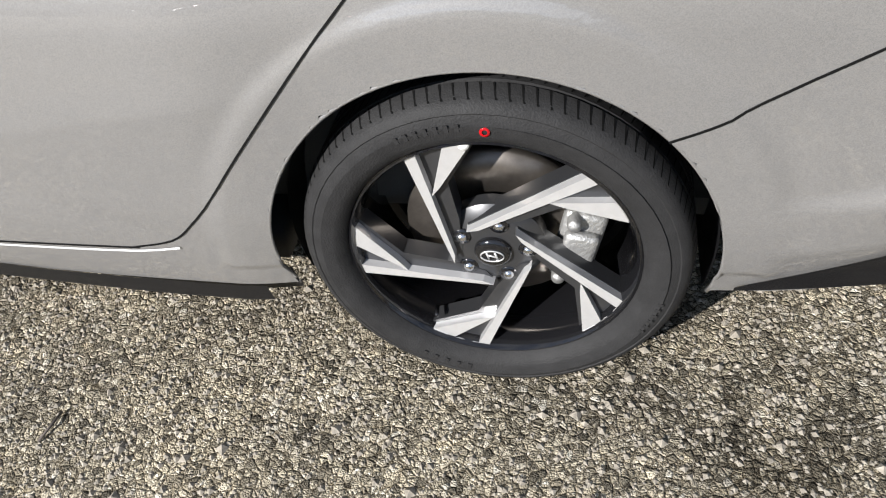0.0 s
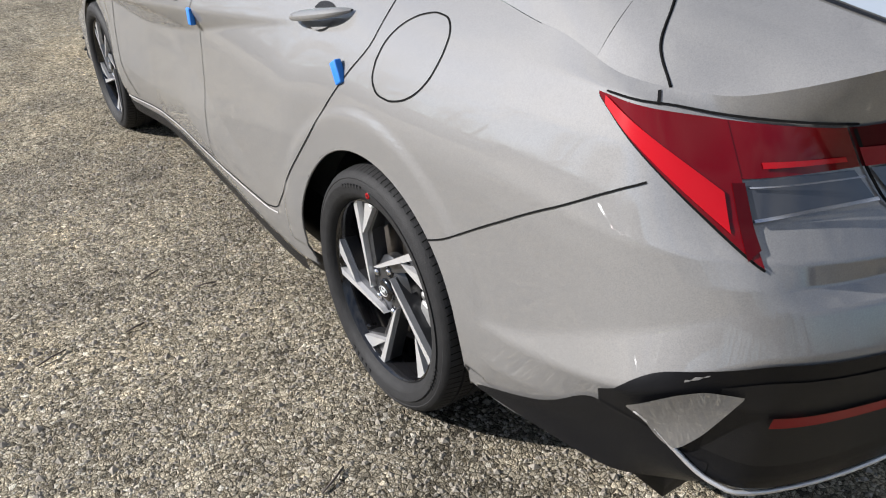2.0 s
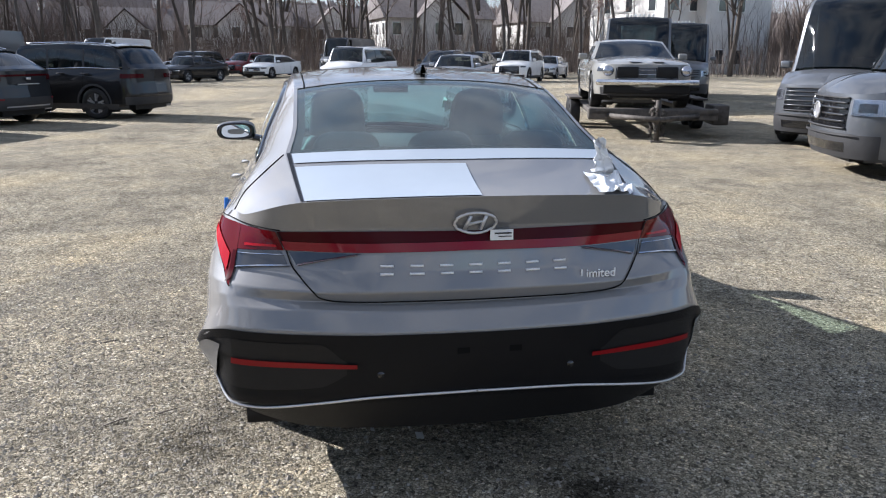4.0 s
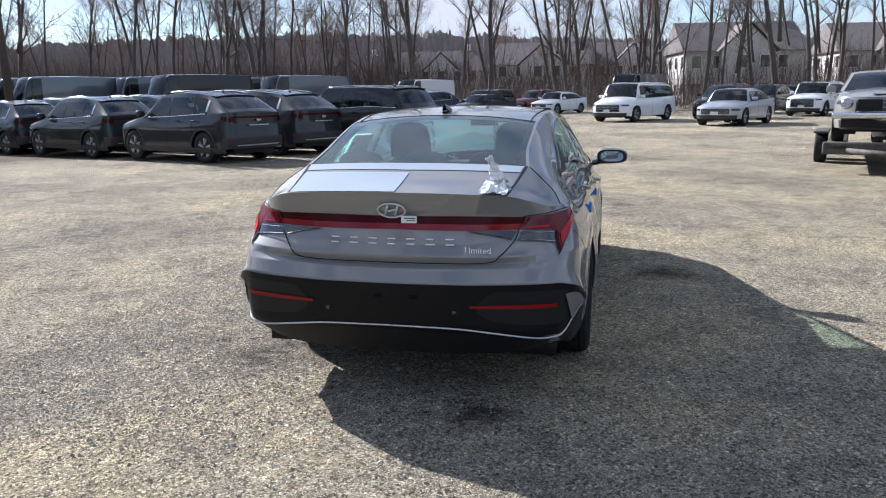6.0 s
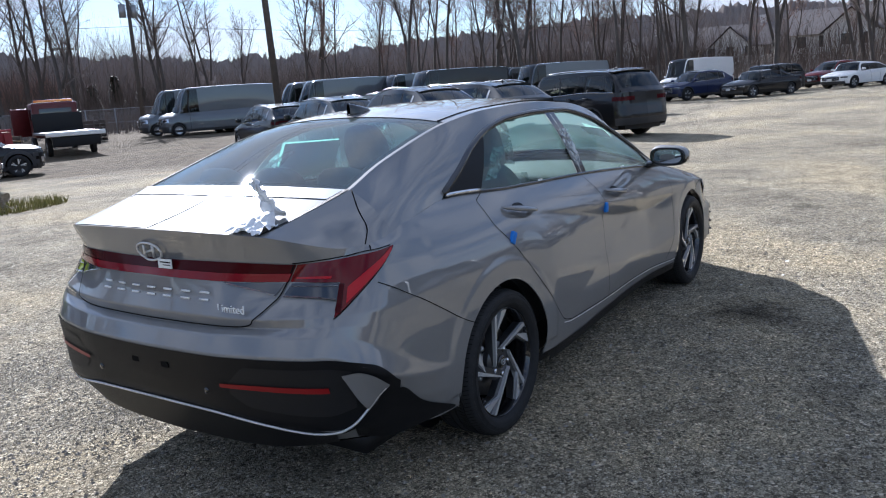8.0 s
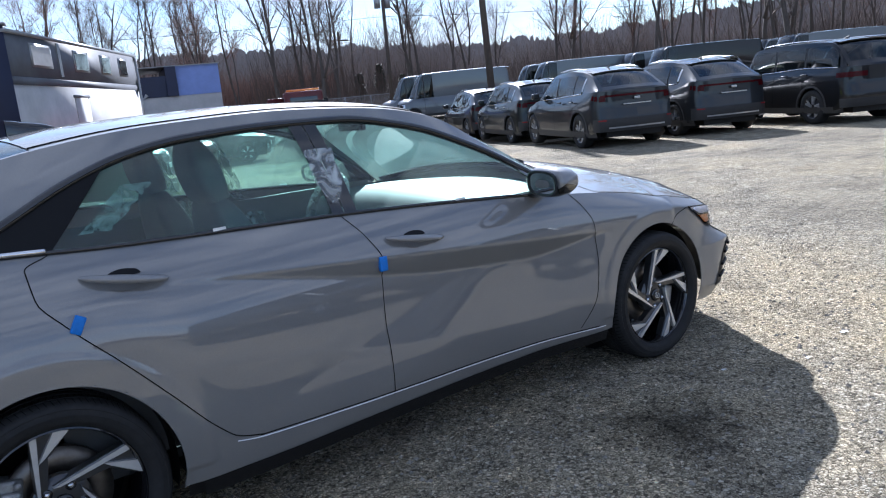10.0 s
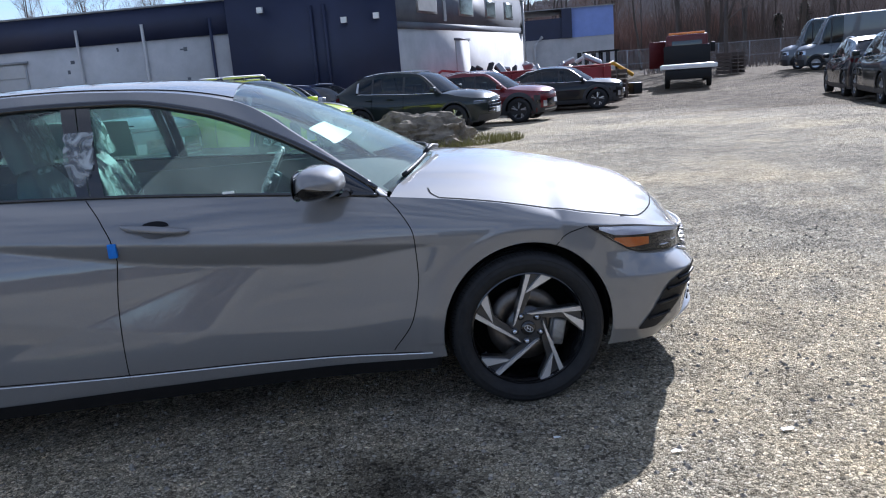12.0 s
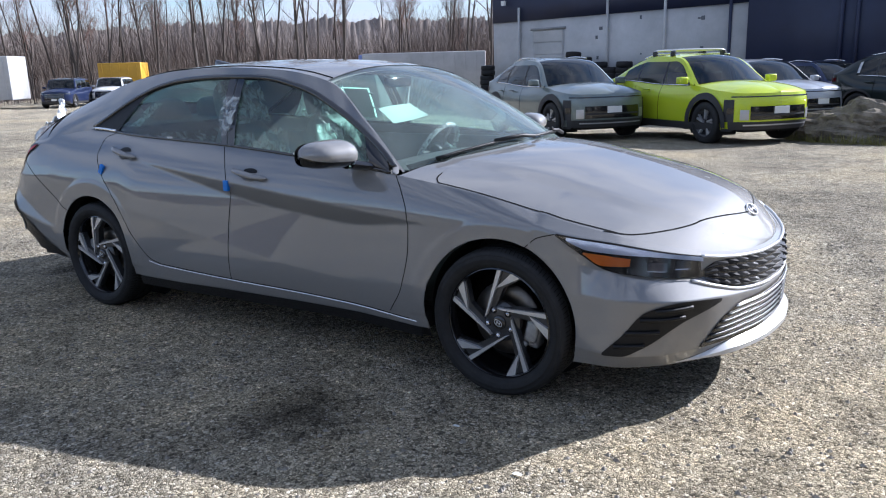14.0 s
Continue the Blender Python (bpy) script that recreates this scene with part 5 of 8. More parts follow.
    for g, side in zip(gr, (1, -1)):
        lo_f, hi_f = smooth_keys(lo), smooth_keys(hi)
        g0 = NEAR(3.47, 0.59, 0.55)
        for i in range(8):
            s0, s1 = g0 + (1 - g0) * i / 8, g0 + (1 - g0) * (i + 1) / 8
            for j in range(4):
                t0, t1 = j / 4, (j + 1) / 4
                def zz(s, t):
                    return lo_f(s) + (hi_f(s) - lo_f(s)) * t
                v = [SHELL.at(s0, zz(s0, t0 + 0.06), 0.004), SHELL.at(s1, zz(s1, t0 + 0.02), 0.004), SHELL.at(s1, zz(s1, t1 - 0.04), 0.004), SHELL.at(s0, zz(s0, t1), 0.004), SHELL.at(min(1, s1 - 0.001), zz(s1, t1 - 0.1), 0.022)]
                geo = (v, [(0, 1, 4), (1, 2, 4), (2, 3, 4), (3, 0, 4)])
                part("grille_jewel", geo if side > 0 else mirror_y(geo), BLACK if (i + j) % 2 else GRILLEDARK, g, smooth=False)
    brow = [*on((3.46, 0.60, 0.618), (3.548, 0.42, 0.592), (3.61, 0.20, 0.578)), (1.0, 0.574)]
    brow_f = smooth_keys(brow)
    both("grille_brow", tube([SHELL.at(s, brow_f(s) + 0.002, 0.006) for s in span(brow[0][0], 1, 30)], 0.007, 8), SILVERBADGE, car, "satin silver grille brow")
    chin = [*on((3.43, 0.65, 0.535), (3.50, 0.55, 0.497), (3.565, 0.42, 0.463), (3.62, 0.22, 0.447)), (1.0, 0.443)]
    chin_f = smooth_keys(chin)
    both("grille_chin", tube([SHELL.at(s, chin_f(s), 0.004) for s in span(chin[0][0], 1, 30)], 0.007, 8), SILVERBADGE, car, "satin silver grille frame")
    # lower intake with bars, and a bright chin lip
    i_lo = [*on((3.475, 0.635, 0.264), (3.53, 0.52, 0.264), (3.57, 0.42, 0.264)), (1.0, 0.262)]
    i_hi = [*on((3.475, 0.635, 0.270), (3.545, 0.52, 0.385), (3.575, 0.42, 0.415)), (1.0, 0.420)]
    intake = both("lower_intake", sheet(i_lo, i_hi, 0.004, 30, 6), GLOSSBLACK, car, "black lower intake with silver bars")
    hi_g = smooth_keys(i_hi)
    for g, side in zip(intake, (1, -1)):
        for z in (0.285, 0.308, 0.331, 0.354, 0.377, 0.400):
            s0 = next(s for s in span(i_hi[0][0], 1, 200) if hi_g(s) > z + 0.006)
            geo = tube([SHELL.at(s, z, 0.008) for s in span(s0, 1, 18)], 0.0040, 6)
            part("intake_bar", geo if side > 0 else mirror_y(geo), RIMFACE if z > 0.39 else GRILLEDARK if round(z * 1000) % 2 else RIMDARK, g)
    lip0, lip1 = NEAR(3.40, 0.69, 0.2), NEAR(3.55, 0.43, 0.2)

    def lip(s, t):
        k = ease((s - lip0) / (lip1 - lip0))
        p = SHELL.at(s, 0.205, 0.0)
        q = SHELL.at(s, 0.21 + 0.050 * k, 0.002)
        o = SHELL.at(s, 0.205, 0.004 + 0.050 * k)
        ring = [q, o + Vector((0, 0, 0.030 * k)), o + Vector((0, 0, 0.010 * k)), p + Vector((0, 0, -0.02 * k))]
        return ring[int(t)]
    both("chin_lip", grid(lip, span(lip0, 1, 40), range(4)), mat_lip(), car, "pale silver chin spoiler", sharp=30)
    part("nose_badge", badge_nose(), SILVERBADGE, car, "silver oval nose badge")
    # wipers and cowl
    part("cowl", grid(lambda v, t: cowl_at(v, t), span(-0.92, 0.92, 30), span(0, 1, 4)), BLACK, car, "black scuttle panel")
    for y0, y1, z in ((-0.05, -0.62, 0.0), (0.55, -0.02, 0.0)):
        def wp(u):
            y = y0 + (y1 - y0) * u
            p = top_at(0.05 + 0.05 * (1 - u), y / 0.76)
            return p + Vector((0.005, 0, 0.009))
        wiper = part("wiper", tube([wp(u) for u in span(0, 1, 14)], 0.008, 6), BLACK, car, "black wiper")
        part("wiper_arm", tube([wp(0.45) + Vector((0, 0, 0.008)), wp(0.15) + Vector((0.02, 0, 0.008)), wp(0.02) + Vector((0.05, 0.0, -0.004))], 0.010, 6), BLACK, wiper)


def mat_lip():
    return bpy.data.materials.get("pale_silver_lip") or mat("pale_silver_lip", (0.55, 0.55, 0.55), 0.3, 0.4, coat=0.6)


def cowl_at(v, t):
    a = top_at(0.0, v)
    s = S(2.21)
    b = hood_at(S(2.36), 1 - abs(v) * 0.96)
    b = Vector((b.x, math.copysign(b.y, v), b.z))
    return a.lerp(b, t) + Vector((0, 0, -0.012))


def badge_nose():
    def hp(dx, y):
        u = 1 - 0.020
        x = 3.515 + dx
        return Vector((x, y, HOODMID(x) + 0.006))
    ring = [hp(0.02 * math.sin(q), 0.055 * math.cos(q)) for q in span(0, 2 * math.pi, 30)[:-1]]
    return join(tube(ring, 0.004, 6, True), tube([hp(-0.015, 0.028), hp(0.015, 0.018)], 0.005, 6), tube([hp(-0.015, -0.018), hp(0.015, -0.028)], 0.005, 6), tube([hp(-0.002, 0.022), hp(0.002, -0.022)], 0.004, 6))


def side_details(car):
    for side in (1, -1):
        def one(name, geo, m, parent, label="", **k):
            return part(name, geo if side > 0 else mirror_y(geo), m, parent, label, **k)
        for x0, z0, tilt in ((1.325, 0.868, -0.035), (0.285, 0.935, -0.045)):
            # flat dark patch for the shadow in the bowl behind the grip
            bowl = grid(lambda u, t: SHELL.at(S(x0 + 0.052 * u), z0 + 0.006 + 0.019 * t * math.sqrt(max(0, 1 - u * u)), 0.003), span(-1, 1, 14), span(-0.15, 1, 6))
            one("handle_bowl_shade", bowl, DARKTRIM, car)
            cup = grid(lambda u, t: SHELL.at(S(x0 + 0.058 * u), z0 - 0.008 - 0.026 * t * math.sqrt(max(0, 1 - u * u)), 0.002 + 0.009 * t * (1 - u * u)), span(-1, 1, 16), span(0, 1, 6))
            one("handle_cup", cup, PAINT, car)
            pts, rad = [], []
            for u in span(-1, 1, 22):
                x = x0 + 0.125 * u
                p = SHELL.at(S(x), z0 + tilt * u * 0.5, 0.008 + 0.028 * (1 - u ** 4))
                pts.append((p, 0.004 + 0.013 * math.sqrt(max(0.0, 1 - u * u))))
            def hf(i, q):
                p, r = pts[int(i)]
                return p + Vector((0, math.cos(q) * r * 0.95 - math.sin(q) * r * 0.35, math.sin(q) * r * 0.80))
            one("door_handle", grid(hf, range(23), span(0, 2 * math.pi, 12)), PAINT, car, "body-coloured pull handle")
        # blue foam edge guards
        for x, z, w in ((1.165, 0.80, 0.016), (0.125, 0.835, 0.0155)):
            p = SHELL.at(S(x), z, 0.0)
            g = moved(box(-w, w, -0.004, 0.014, -0.027, 0.027, 0.004), pose(p.x, p.y, p.z, 0, 0 if w > 0.0158 else 28, 0))
            one("edge_guard", g, BLUETAPE, car, "blue foam door-edge guard")
        # mirrors: a bulged painted shell, black underside, inset glass facing back
        def shell(u, q, grow=1.0):
            k = max(0.0, 1 - abs(2 * u - 1) ** 3.4) ** 0.42 * grow
            c, n = math.cos(q), math.sin(q)
            y = 0.868 + 0.252 * u
            x = 1.955 - 0.055 * u + (0.112 if c > 0 else 0.042) * math.copysign(abs(c) ** 0.85, c) * k
            tall = (0.078 - 0.022 * u) if n > 0 else (0.060 - 0.004 * u)
            return Vector((x, y, 0.985 + tall * math.copysign(abs(n) ** 0.9, n) * k + 0.012 * u))
        cap = one("mirror", grid(shell, span(0, 1, 22), span(-0.12 * math.pi, 1.12 * math.pi, 26)), PAINT, car, "body-coloured door mirror")
        one("mirror_underside", grid(lambda u, q: shell(u, q, 0.985), span(0, 1, 18), span(1.12 * math.pi, 1.88 * math.pi, 14)), GLOSSBLACK, cap)
        one("mirror_foot", grid(lambda u, q: Vector((2.01 - 0.02 * u + (0.060 - 0.015 * u) * math.cos(q), 0.835 + 0.085 * u, 0.932 + 0.018 * u + 0.024 * math.sin(q))), span(0, 1, 6), span(0, 2 * math.pi, 14)), GLOSSBLACK, cap)
        def inset(u, r, dx):
            q = 2 * math.pi * u
            c, n = math.cos(q), math.sin(q)
            y = 0.994 + 0.108 * r * math.copysign(abs(c) ** 0.7, c)
            return Vector((1.955 - 0.055 * (y - 0.868) / 0.252 - 0.040 - dx, y, 0.995 + 0.050 * r * math.copysign(abs(n) ** 0.7, n)))
        one("mirror_rim", grid(lambda u, r: inset(u, r, 0.006 * math.sin(math.pi * (r - 0.8) / 0.3)), span(0, 1, 36), span(0.82, 1.08, 5)), GLOSSBLACK, cap)
        one("mirror_glass", grid(lambda u, r: inset(u, r, 0.001), span(0, 1, 36), (0.001, 0.45, 0.84)), mirror_mat(), cap, smooth=False)
    # fuel flap outline on the driver's side
    cx, cz = -0.107, 0.905
    pts = []
    for q in span(0, 2 * math.pi, 18)[:-1] + [2 * math.pi]:
        c, s_ = math.cos(q), math.sin(q)
        pts.append((S(cx + 0.104 * math.copysign(abs(c) ** 0.9, c)), cz + 0.082 * math.copysign(abs(s_) ** 0.9, s_) - 0.0208 * math.copysign(abs(c) ** 0.9, c)))
    part("fuel_flap_gap", SHELL.seam(pts, 0.0040, 0.0015, 80), SEAM, car)


def mirror_mat():
    return bpy.data.materials.get("mirror_silver") or mat("mirror_silver", (0.8, 0.85, 0.9), 0.01, 1.0)


def cushion(half_w, half_d, h, top=0.6, belly=0.0):
    """A padded panel standing on z = 0: rounded in plan and at the top, narrower at the shoulders, with raised side bolsters."""
    def f(u, q):
        k = min(1.0, max(0.0, 1 - u ** 7)) ** 0.5
        w = half_w * (1 - (1 - top) * u ** 2.2) * (0.25 + 0.75 * k)
        d = half_d * (0.7 + 0.3 * math.sin(math.pi * min(1, u + 0.1))) * (0.15 + 0.85 * k)
        c, n = math.cos(q), math.sin(q)
        y = w * math.copysign(abs(c) ** 0.55, c)
        x = d * math.copysign(abs(n) ** 0.6, n)
        if n > 0:
            x += belly * (y / max(0.01, w)) ** 2 * k
        return Vector((x, y, h * u))
    g = grid(f, span(0, 1, 18), span(0, 2 * math.pi, 40))
    cap = [f(1.0, q) for q in span(0, 2 * math.pi, 40)[:-1]]
    return join(g, (cap, [tuple(range(40))]))


def seat(car, x, y, back_h=0.62, wide=0.5, lean=14, rest=True):
    seat_ob = part("seat", moved(box(-0.27, 0.25, -wide / 2, wide / 2, -0.07, 0.07, 0.05), pose(x, y, 0.50, 0, -6, 0)), SEATCLOTH, car, "dark grey leather seat under a crinkled plastic cover")
    stand = pose(x - 0.27, y, 0.50, 0, -lean, 0)
    part("backrest", moved(cushion(wide / 2, 0.075, back_h, 0.74 if rest else 0.97, 0.035 if rest else 0.0), stand), SEATCLOTH, seat_ob)
    if rest:
        part("headrest", moved(cushion(0.145, 0.058, 0.24, 0.86), stand @ Matrix.Translation((0.01, 0, back_h - 0.02))), SEATCLOTH, seat_ob)
        for s in (-0.05, 0.05):
            part("headrest_post", tube([stand @ Vector((0, s, back_h - 0.06)), stand @ Vector((0.005, s, back_h + 0.03))], 0.007, 6), CHROME, seat_ob)

    def wrap(u, t):
        a = (u - 0.5) * 2
        b = 0.082 + 0.030 * a * a + 0.010 * math.sin(u * 46 + 5 * noise.noise((u * 3, t * 2, x))) * (0.4 + 0.6 * (1 - t)) + 0.012 * noise.noise((u * 5, t * 5, x + y))
        return stand @ Vector((b, a * (wide / 2 + 0.012) * (1 - 0.2 * t * t), 0.02 + t * back_h * 0.80))
    part("seat_cover", grid(wrap, span(0, 1, 60), span(0, 1, 16)), PLASTICWRAP, seat_ob, "crinkled clear plastic cover")

    def hood(u, t):
        a = (u - 0.5) * 2
        r = 1 - t ** 4
        return stand @ Vector((0.068 * math.sqrt(max(0, r)) + 0.012 + 0.008 * noise.noise((u * 6, t * 6, y)), a * 0.165, back_h - 0.05 + 0.28 * t))
    if rest:
        part("headrest_cover", grid(hood, span(0, 1, 18), span(0, 1, 12)), PLASTICWRAP, seat_ob, "crinkled clear plastic cover")


def cabin(car):
    part("cabin_floor", box(-0.55, 2.35, -0.70, 0.70, 0.262, 0.30), INTERIOR, car, smooth=False)
    both("door_card", box(0.05, 2.1, 0.725, 0.745, 0.32, 0.93), INTERIOR, car, smooth=False)
    def shelf(u, v):
        return Vector((-0.56 + 0.50 * u, v * 0.58, 1.07 - 0.02 * u))
    part("parcel_shelf", grid(shelf, span(0, 1, 4), span(-1, 1, 6)), INTERIOR, car)
    def dash(v, t):
        prof = [(2.40, 0.93), (2.10, 0.935), (1.86, 0.905), (1.76, 0.83), (1.78, 0.62), (1.95, 0.40)]
        x, z = prof[int(t)]
        return Vector((x - 0.10 * abs(v) ** 3 * (1 if t < 2 else 0), v * 0.70, z - 0.03 * v * v))
    part("dashboard", grid(dash, span(-1, 1, 24), range(6)), INTERIOR, car, "dark dashboard")
    wheel = [pose(1.62, 0.37, 0.86, 0, -62, 0) @ Vector((0.185 * math.cos(q), 0.185 * math.sin(q), 0)) for q in span(0, 2 * math.pi, 36)[:-1]]
    st = part("steering_wheel", tube(wheel, 0.016, 8, True), PLASTICWRAP, car, "steering wheel under plastic film")
    part("steering_boss", moved(box(-0.07, 0.06, -0.08, 0.08, -0.05, 0.02, 0.02), pose(1.62, 0.37, 0.86, 0, -62, 0)), INTERIOR, st)
    part("steering_spokes", moved(join(box(-0.02, 0.02, -0.18, 0.18, -0.02, 0.0), box(0.0, 0.18, -0.015, 0.015, -0.02, 0.0)), pose(1.62, 0.37, 0.86, 0, -62, 0)), INTERIOR, st, smooth=False)
    for y in (0.37, -0.37):
        seat(car, 1.15, y)
    seat(car, 0.18, 0.0, 0.58, 1.22, 22, False)
    for y in (-0.37, 0.0, 0.37):
        part("rear_headrest", moved(cushion(0.14, 0.055, 0.20, 0.88), pose(-0.09, y, 0.50, 0, -22, 0) @ Matrix.Translation((0, 0, 0.55))), SEATCLOTH, car, "dark grey headrest")
    part("rear_view_mirror", box(1.60, 1.63, -0.11, 0.11, 1.255, 1.31, 0.01), GLOSSBLACK, car)
    # headlining
    part("headlining", grid(lambda t, v: top_at(t, v, -0.03), span(2.05, 5.95, 16), span(-0.97, 0.97, 14)), mat_lining(), car, "pale grey headlining")
    # sheets stuck inside the glass
    def ws_sheet(u, t):
        return top_at(0.866 + 0.30 * t, -0.58 - 0.265 * u - 0.01 * t, -0.012 - 0.006 * math.sin(3 * u + 2 * t))
    part("window_sheet", grid(ws_sheet, span(0, 1, 6), span(0, 1, 4), True), GREENPAPER, car, "pale green sheet inside the windscreen")
    def side_sheet(u, t):
        x = 0.36 + 0.50 * u
        z = belt(x).z + 0.03 + 0.20 * t
        return green_at(x, min(z, DLO(x) - 0.03), -0.015)
    sh = part("window_sheet", grid(side_sheet, span(0, 1, 6), span(0, 1, 4)), GREENPAPER, car, "pale green price sheet inside the rear door glass")
    lines = []
    rnd = random.Random(5)
    for r in range(7):
        x0 = 0.40
        while x0 < 0.80:
            w = rnd.uniform(0.03, 0.09)
            a = [green_at(x, min(belt(x).z + 0.05 + 0.024 * r + dz, DLO(x) - 0.03), -0.012) for x, dz in ((x0, 0), (x0 + w, 0), (x0 + w, 0.006), (x0, 0.006))]
            lines.append((a, [(0, 1, 2, 3)]))
            x0 += w + rnd.uniform(0.015, 0.08)
    part("sheet_print", join(*lines), INTERIOR, sh, smooth=False)
    # loose wrap hanging at the pillars
    for side in (-1, 1):
        def hang(u, t):
            x = 1.0 + 0.11 * u + 0.012 * noise.noise((u * 3, t * 4, 2))
            p = green_at(x, 1.235 - 0.20 * t * (0.55 + 0.45 * abs(math.sin(u * 3.0))), 0.012 + 0.010 * noise.noise((u * 5, t * 5, 9)))
            return Vector((p.x, p.y * side, p.z))
        part("pillar_film", grid(hang, span(0, 1, 12), span(0, 1, 12)), PLASTICWRAP, car, "crinkled film on the door pillar")
        def hang2(u, t):
            x = 0.20 + 0.10 * u + 0.16 * (1 - t) + 0.012 * noise.noise((u * 3, t * 4, 4))
            p = green_at(x, 1.07 + 0.13 * (1 - t), -0.02 + 0.012 * noise.noise((u * 5, t * 5, 1)))
            return Vector((p.x, p.y * side, p.z))
        part("rear_glass_film", grid(hang2, span(0, 1, 8), span(0, 1, 10)), PLASTICWRAP, car, "crinkled film inside the rear door glass")


def mat_lining():
    return bpy.data.materials.get("pale_headlining") or mat("pale_headlining", (0.32, 0.32, 0.31), 0.9)


sedan()


# ---- the yard's ground ----
def height(x, y):
    return -0.34 * ease((y - 5) / 20) * ease((26 - x) / 12) + 0.15 * ease((x - 10) / 20) * ease((8 - y) / 8)


def ground_steps():
    a = [0.0]
    while a[-1] < 40:
        a.append(a[-1] + 2.0)
    while a[-1] < 3000:
        a.append(a[-1] * 1.5)
    return sorted({-v for v in a} | set(a))


setting("ground", grid(lambda x, y: Vector((x, y, height(x, y))), ground_steps(), ground_steps(), True), GROUND, "worn grey-brown chip-seal yard", "ground", smooth=True)


# ---- parked vehicles ----
BODY = {}


def vpaint(name, c, metal=0.4):
    if name not in BODY:
        BODY[name] = paint(name, c, metal if max(c) > 0.1 else 0.05, 0.35, 0.04, 1.5 if max(c) > 0.1 else 1.40)
    return BODY[name]


PLAINGLASS = glass("parked_car_glass", (0.13, 0.17, 0.18), dust=0.01)
CLAD = noise_on(mat("grey_black_cladding", (0.03, 0.03, 0.032), 0.6), 20, 0.4)
PLATE = mat("white_number_plate", (0.7, 0.7, 0.68), 0.5)
ALLOY = mat("grey_alloy", (0.50, 0.50, 0.51), 0.3, 0.6)


WHEEL = {}


def plain_wheel(parent, x, y, r, side, steel=False):
    wheel = new("wheel")
    wheel.parent = parent
    wheel.matrix_local = pose(x, y, r, 0, 0, 0 if side > 0 else 180)
    w = 0.22
    tp = [(r * 0.66, -w / 2), (r * 0.8, -w * 0.52), (r * 0.97, -w * 0.47), (r, -w * 0.35), (r, w * 0.35), (r * 0.97, w * 0.47), (r * 0.8, w * 0.52), (r * 0.67, w * 0.47)]
    part("tyre", lathe(tp, 28), RUBBER, wheel)
    geo = [lathe([(r * 0.67, w * 0.42), (r * 0.62, w * 0.38), (r * 0.6, w * 0.1), (0.001, w * 0.1)], 24)]
    rim = part("rim", geo[0], RIMDARK, wheel)
    if steel:
        # pressed steel wheel with a ring of vent holes and a hub
        part("steel_disc", lathe([(r * 0.64, w * 0.36), (r * 0.56, w * 0.30), (r * 0.40, w * 0.34), (r * 0.30, w * 0.26), (r * 0.22, w * 0.26), (r * 0.20, w * 0.40), (0.001, w * 0.42)], 28), ALLOY, rim)
        for k in range(12 if steel > 1 else 0):
            part("vent_hole", prism([polar(r * 0.53, 30 * k - 7), polar(r * 0.53, 30 * k + 7), polar(r * 0.43, 30 * k + 7), polar(r * 0.43, 30 * k - 7)], w * 0.30, w * 0.345), SEAM, rim, smooth=False)
        return wheel
    if not WHEEL:
        poly = [polar(1.0, -5), polar(1.0, 4), polar(0.25, 22), polar(0.25, -16)]
        fork = [polar(1.0, -23), polar(1.0, -16), polar(0.52, -6), polar(0.46, -12)]
        verts, faces = join(prism(poly, 0.45, 0.9, 0.08), prism(fork, 0.5, 0.85, 0.08))
        WHEEL["mesh"] = bpy.data.meshes.new("spoke")
        WHEEL["mesh"].from_pydata([tuple(v) for v in verts], [], faces)
        WHEEL["mesh"].materials.append(ALLOY)
    for k in range(5):
        arm = new("spoke", WHEEL["mesh"])
        arm.parent = rim
        arm.matrix_local = pose(0, 0, 0, 0, 72 * k + 18, 0) @ Matrix.Diagonal((r * 0.66, w * 0.45, r * 0.66, 1))
    return wheel


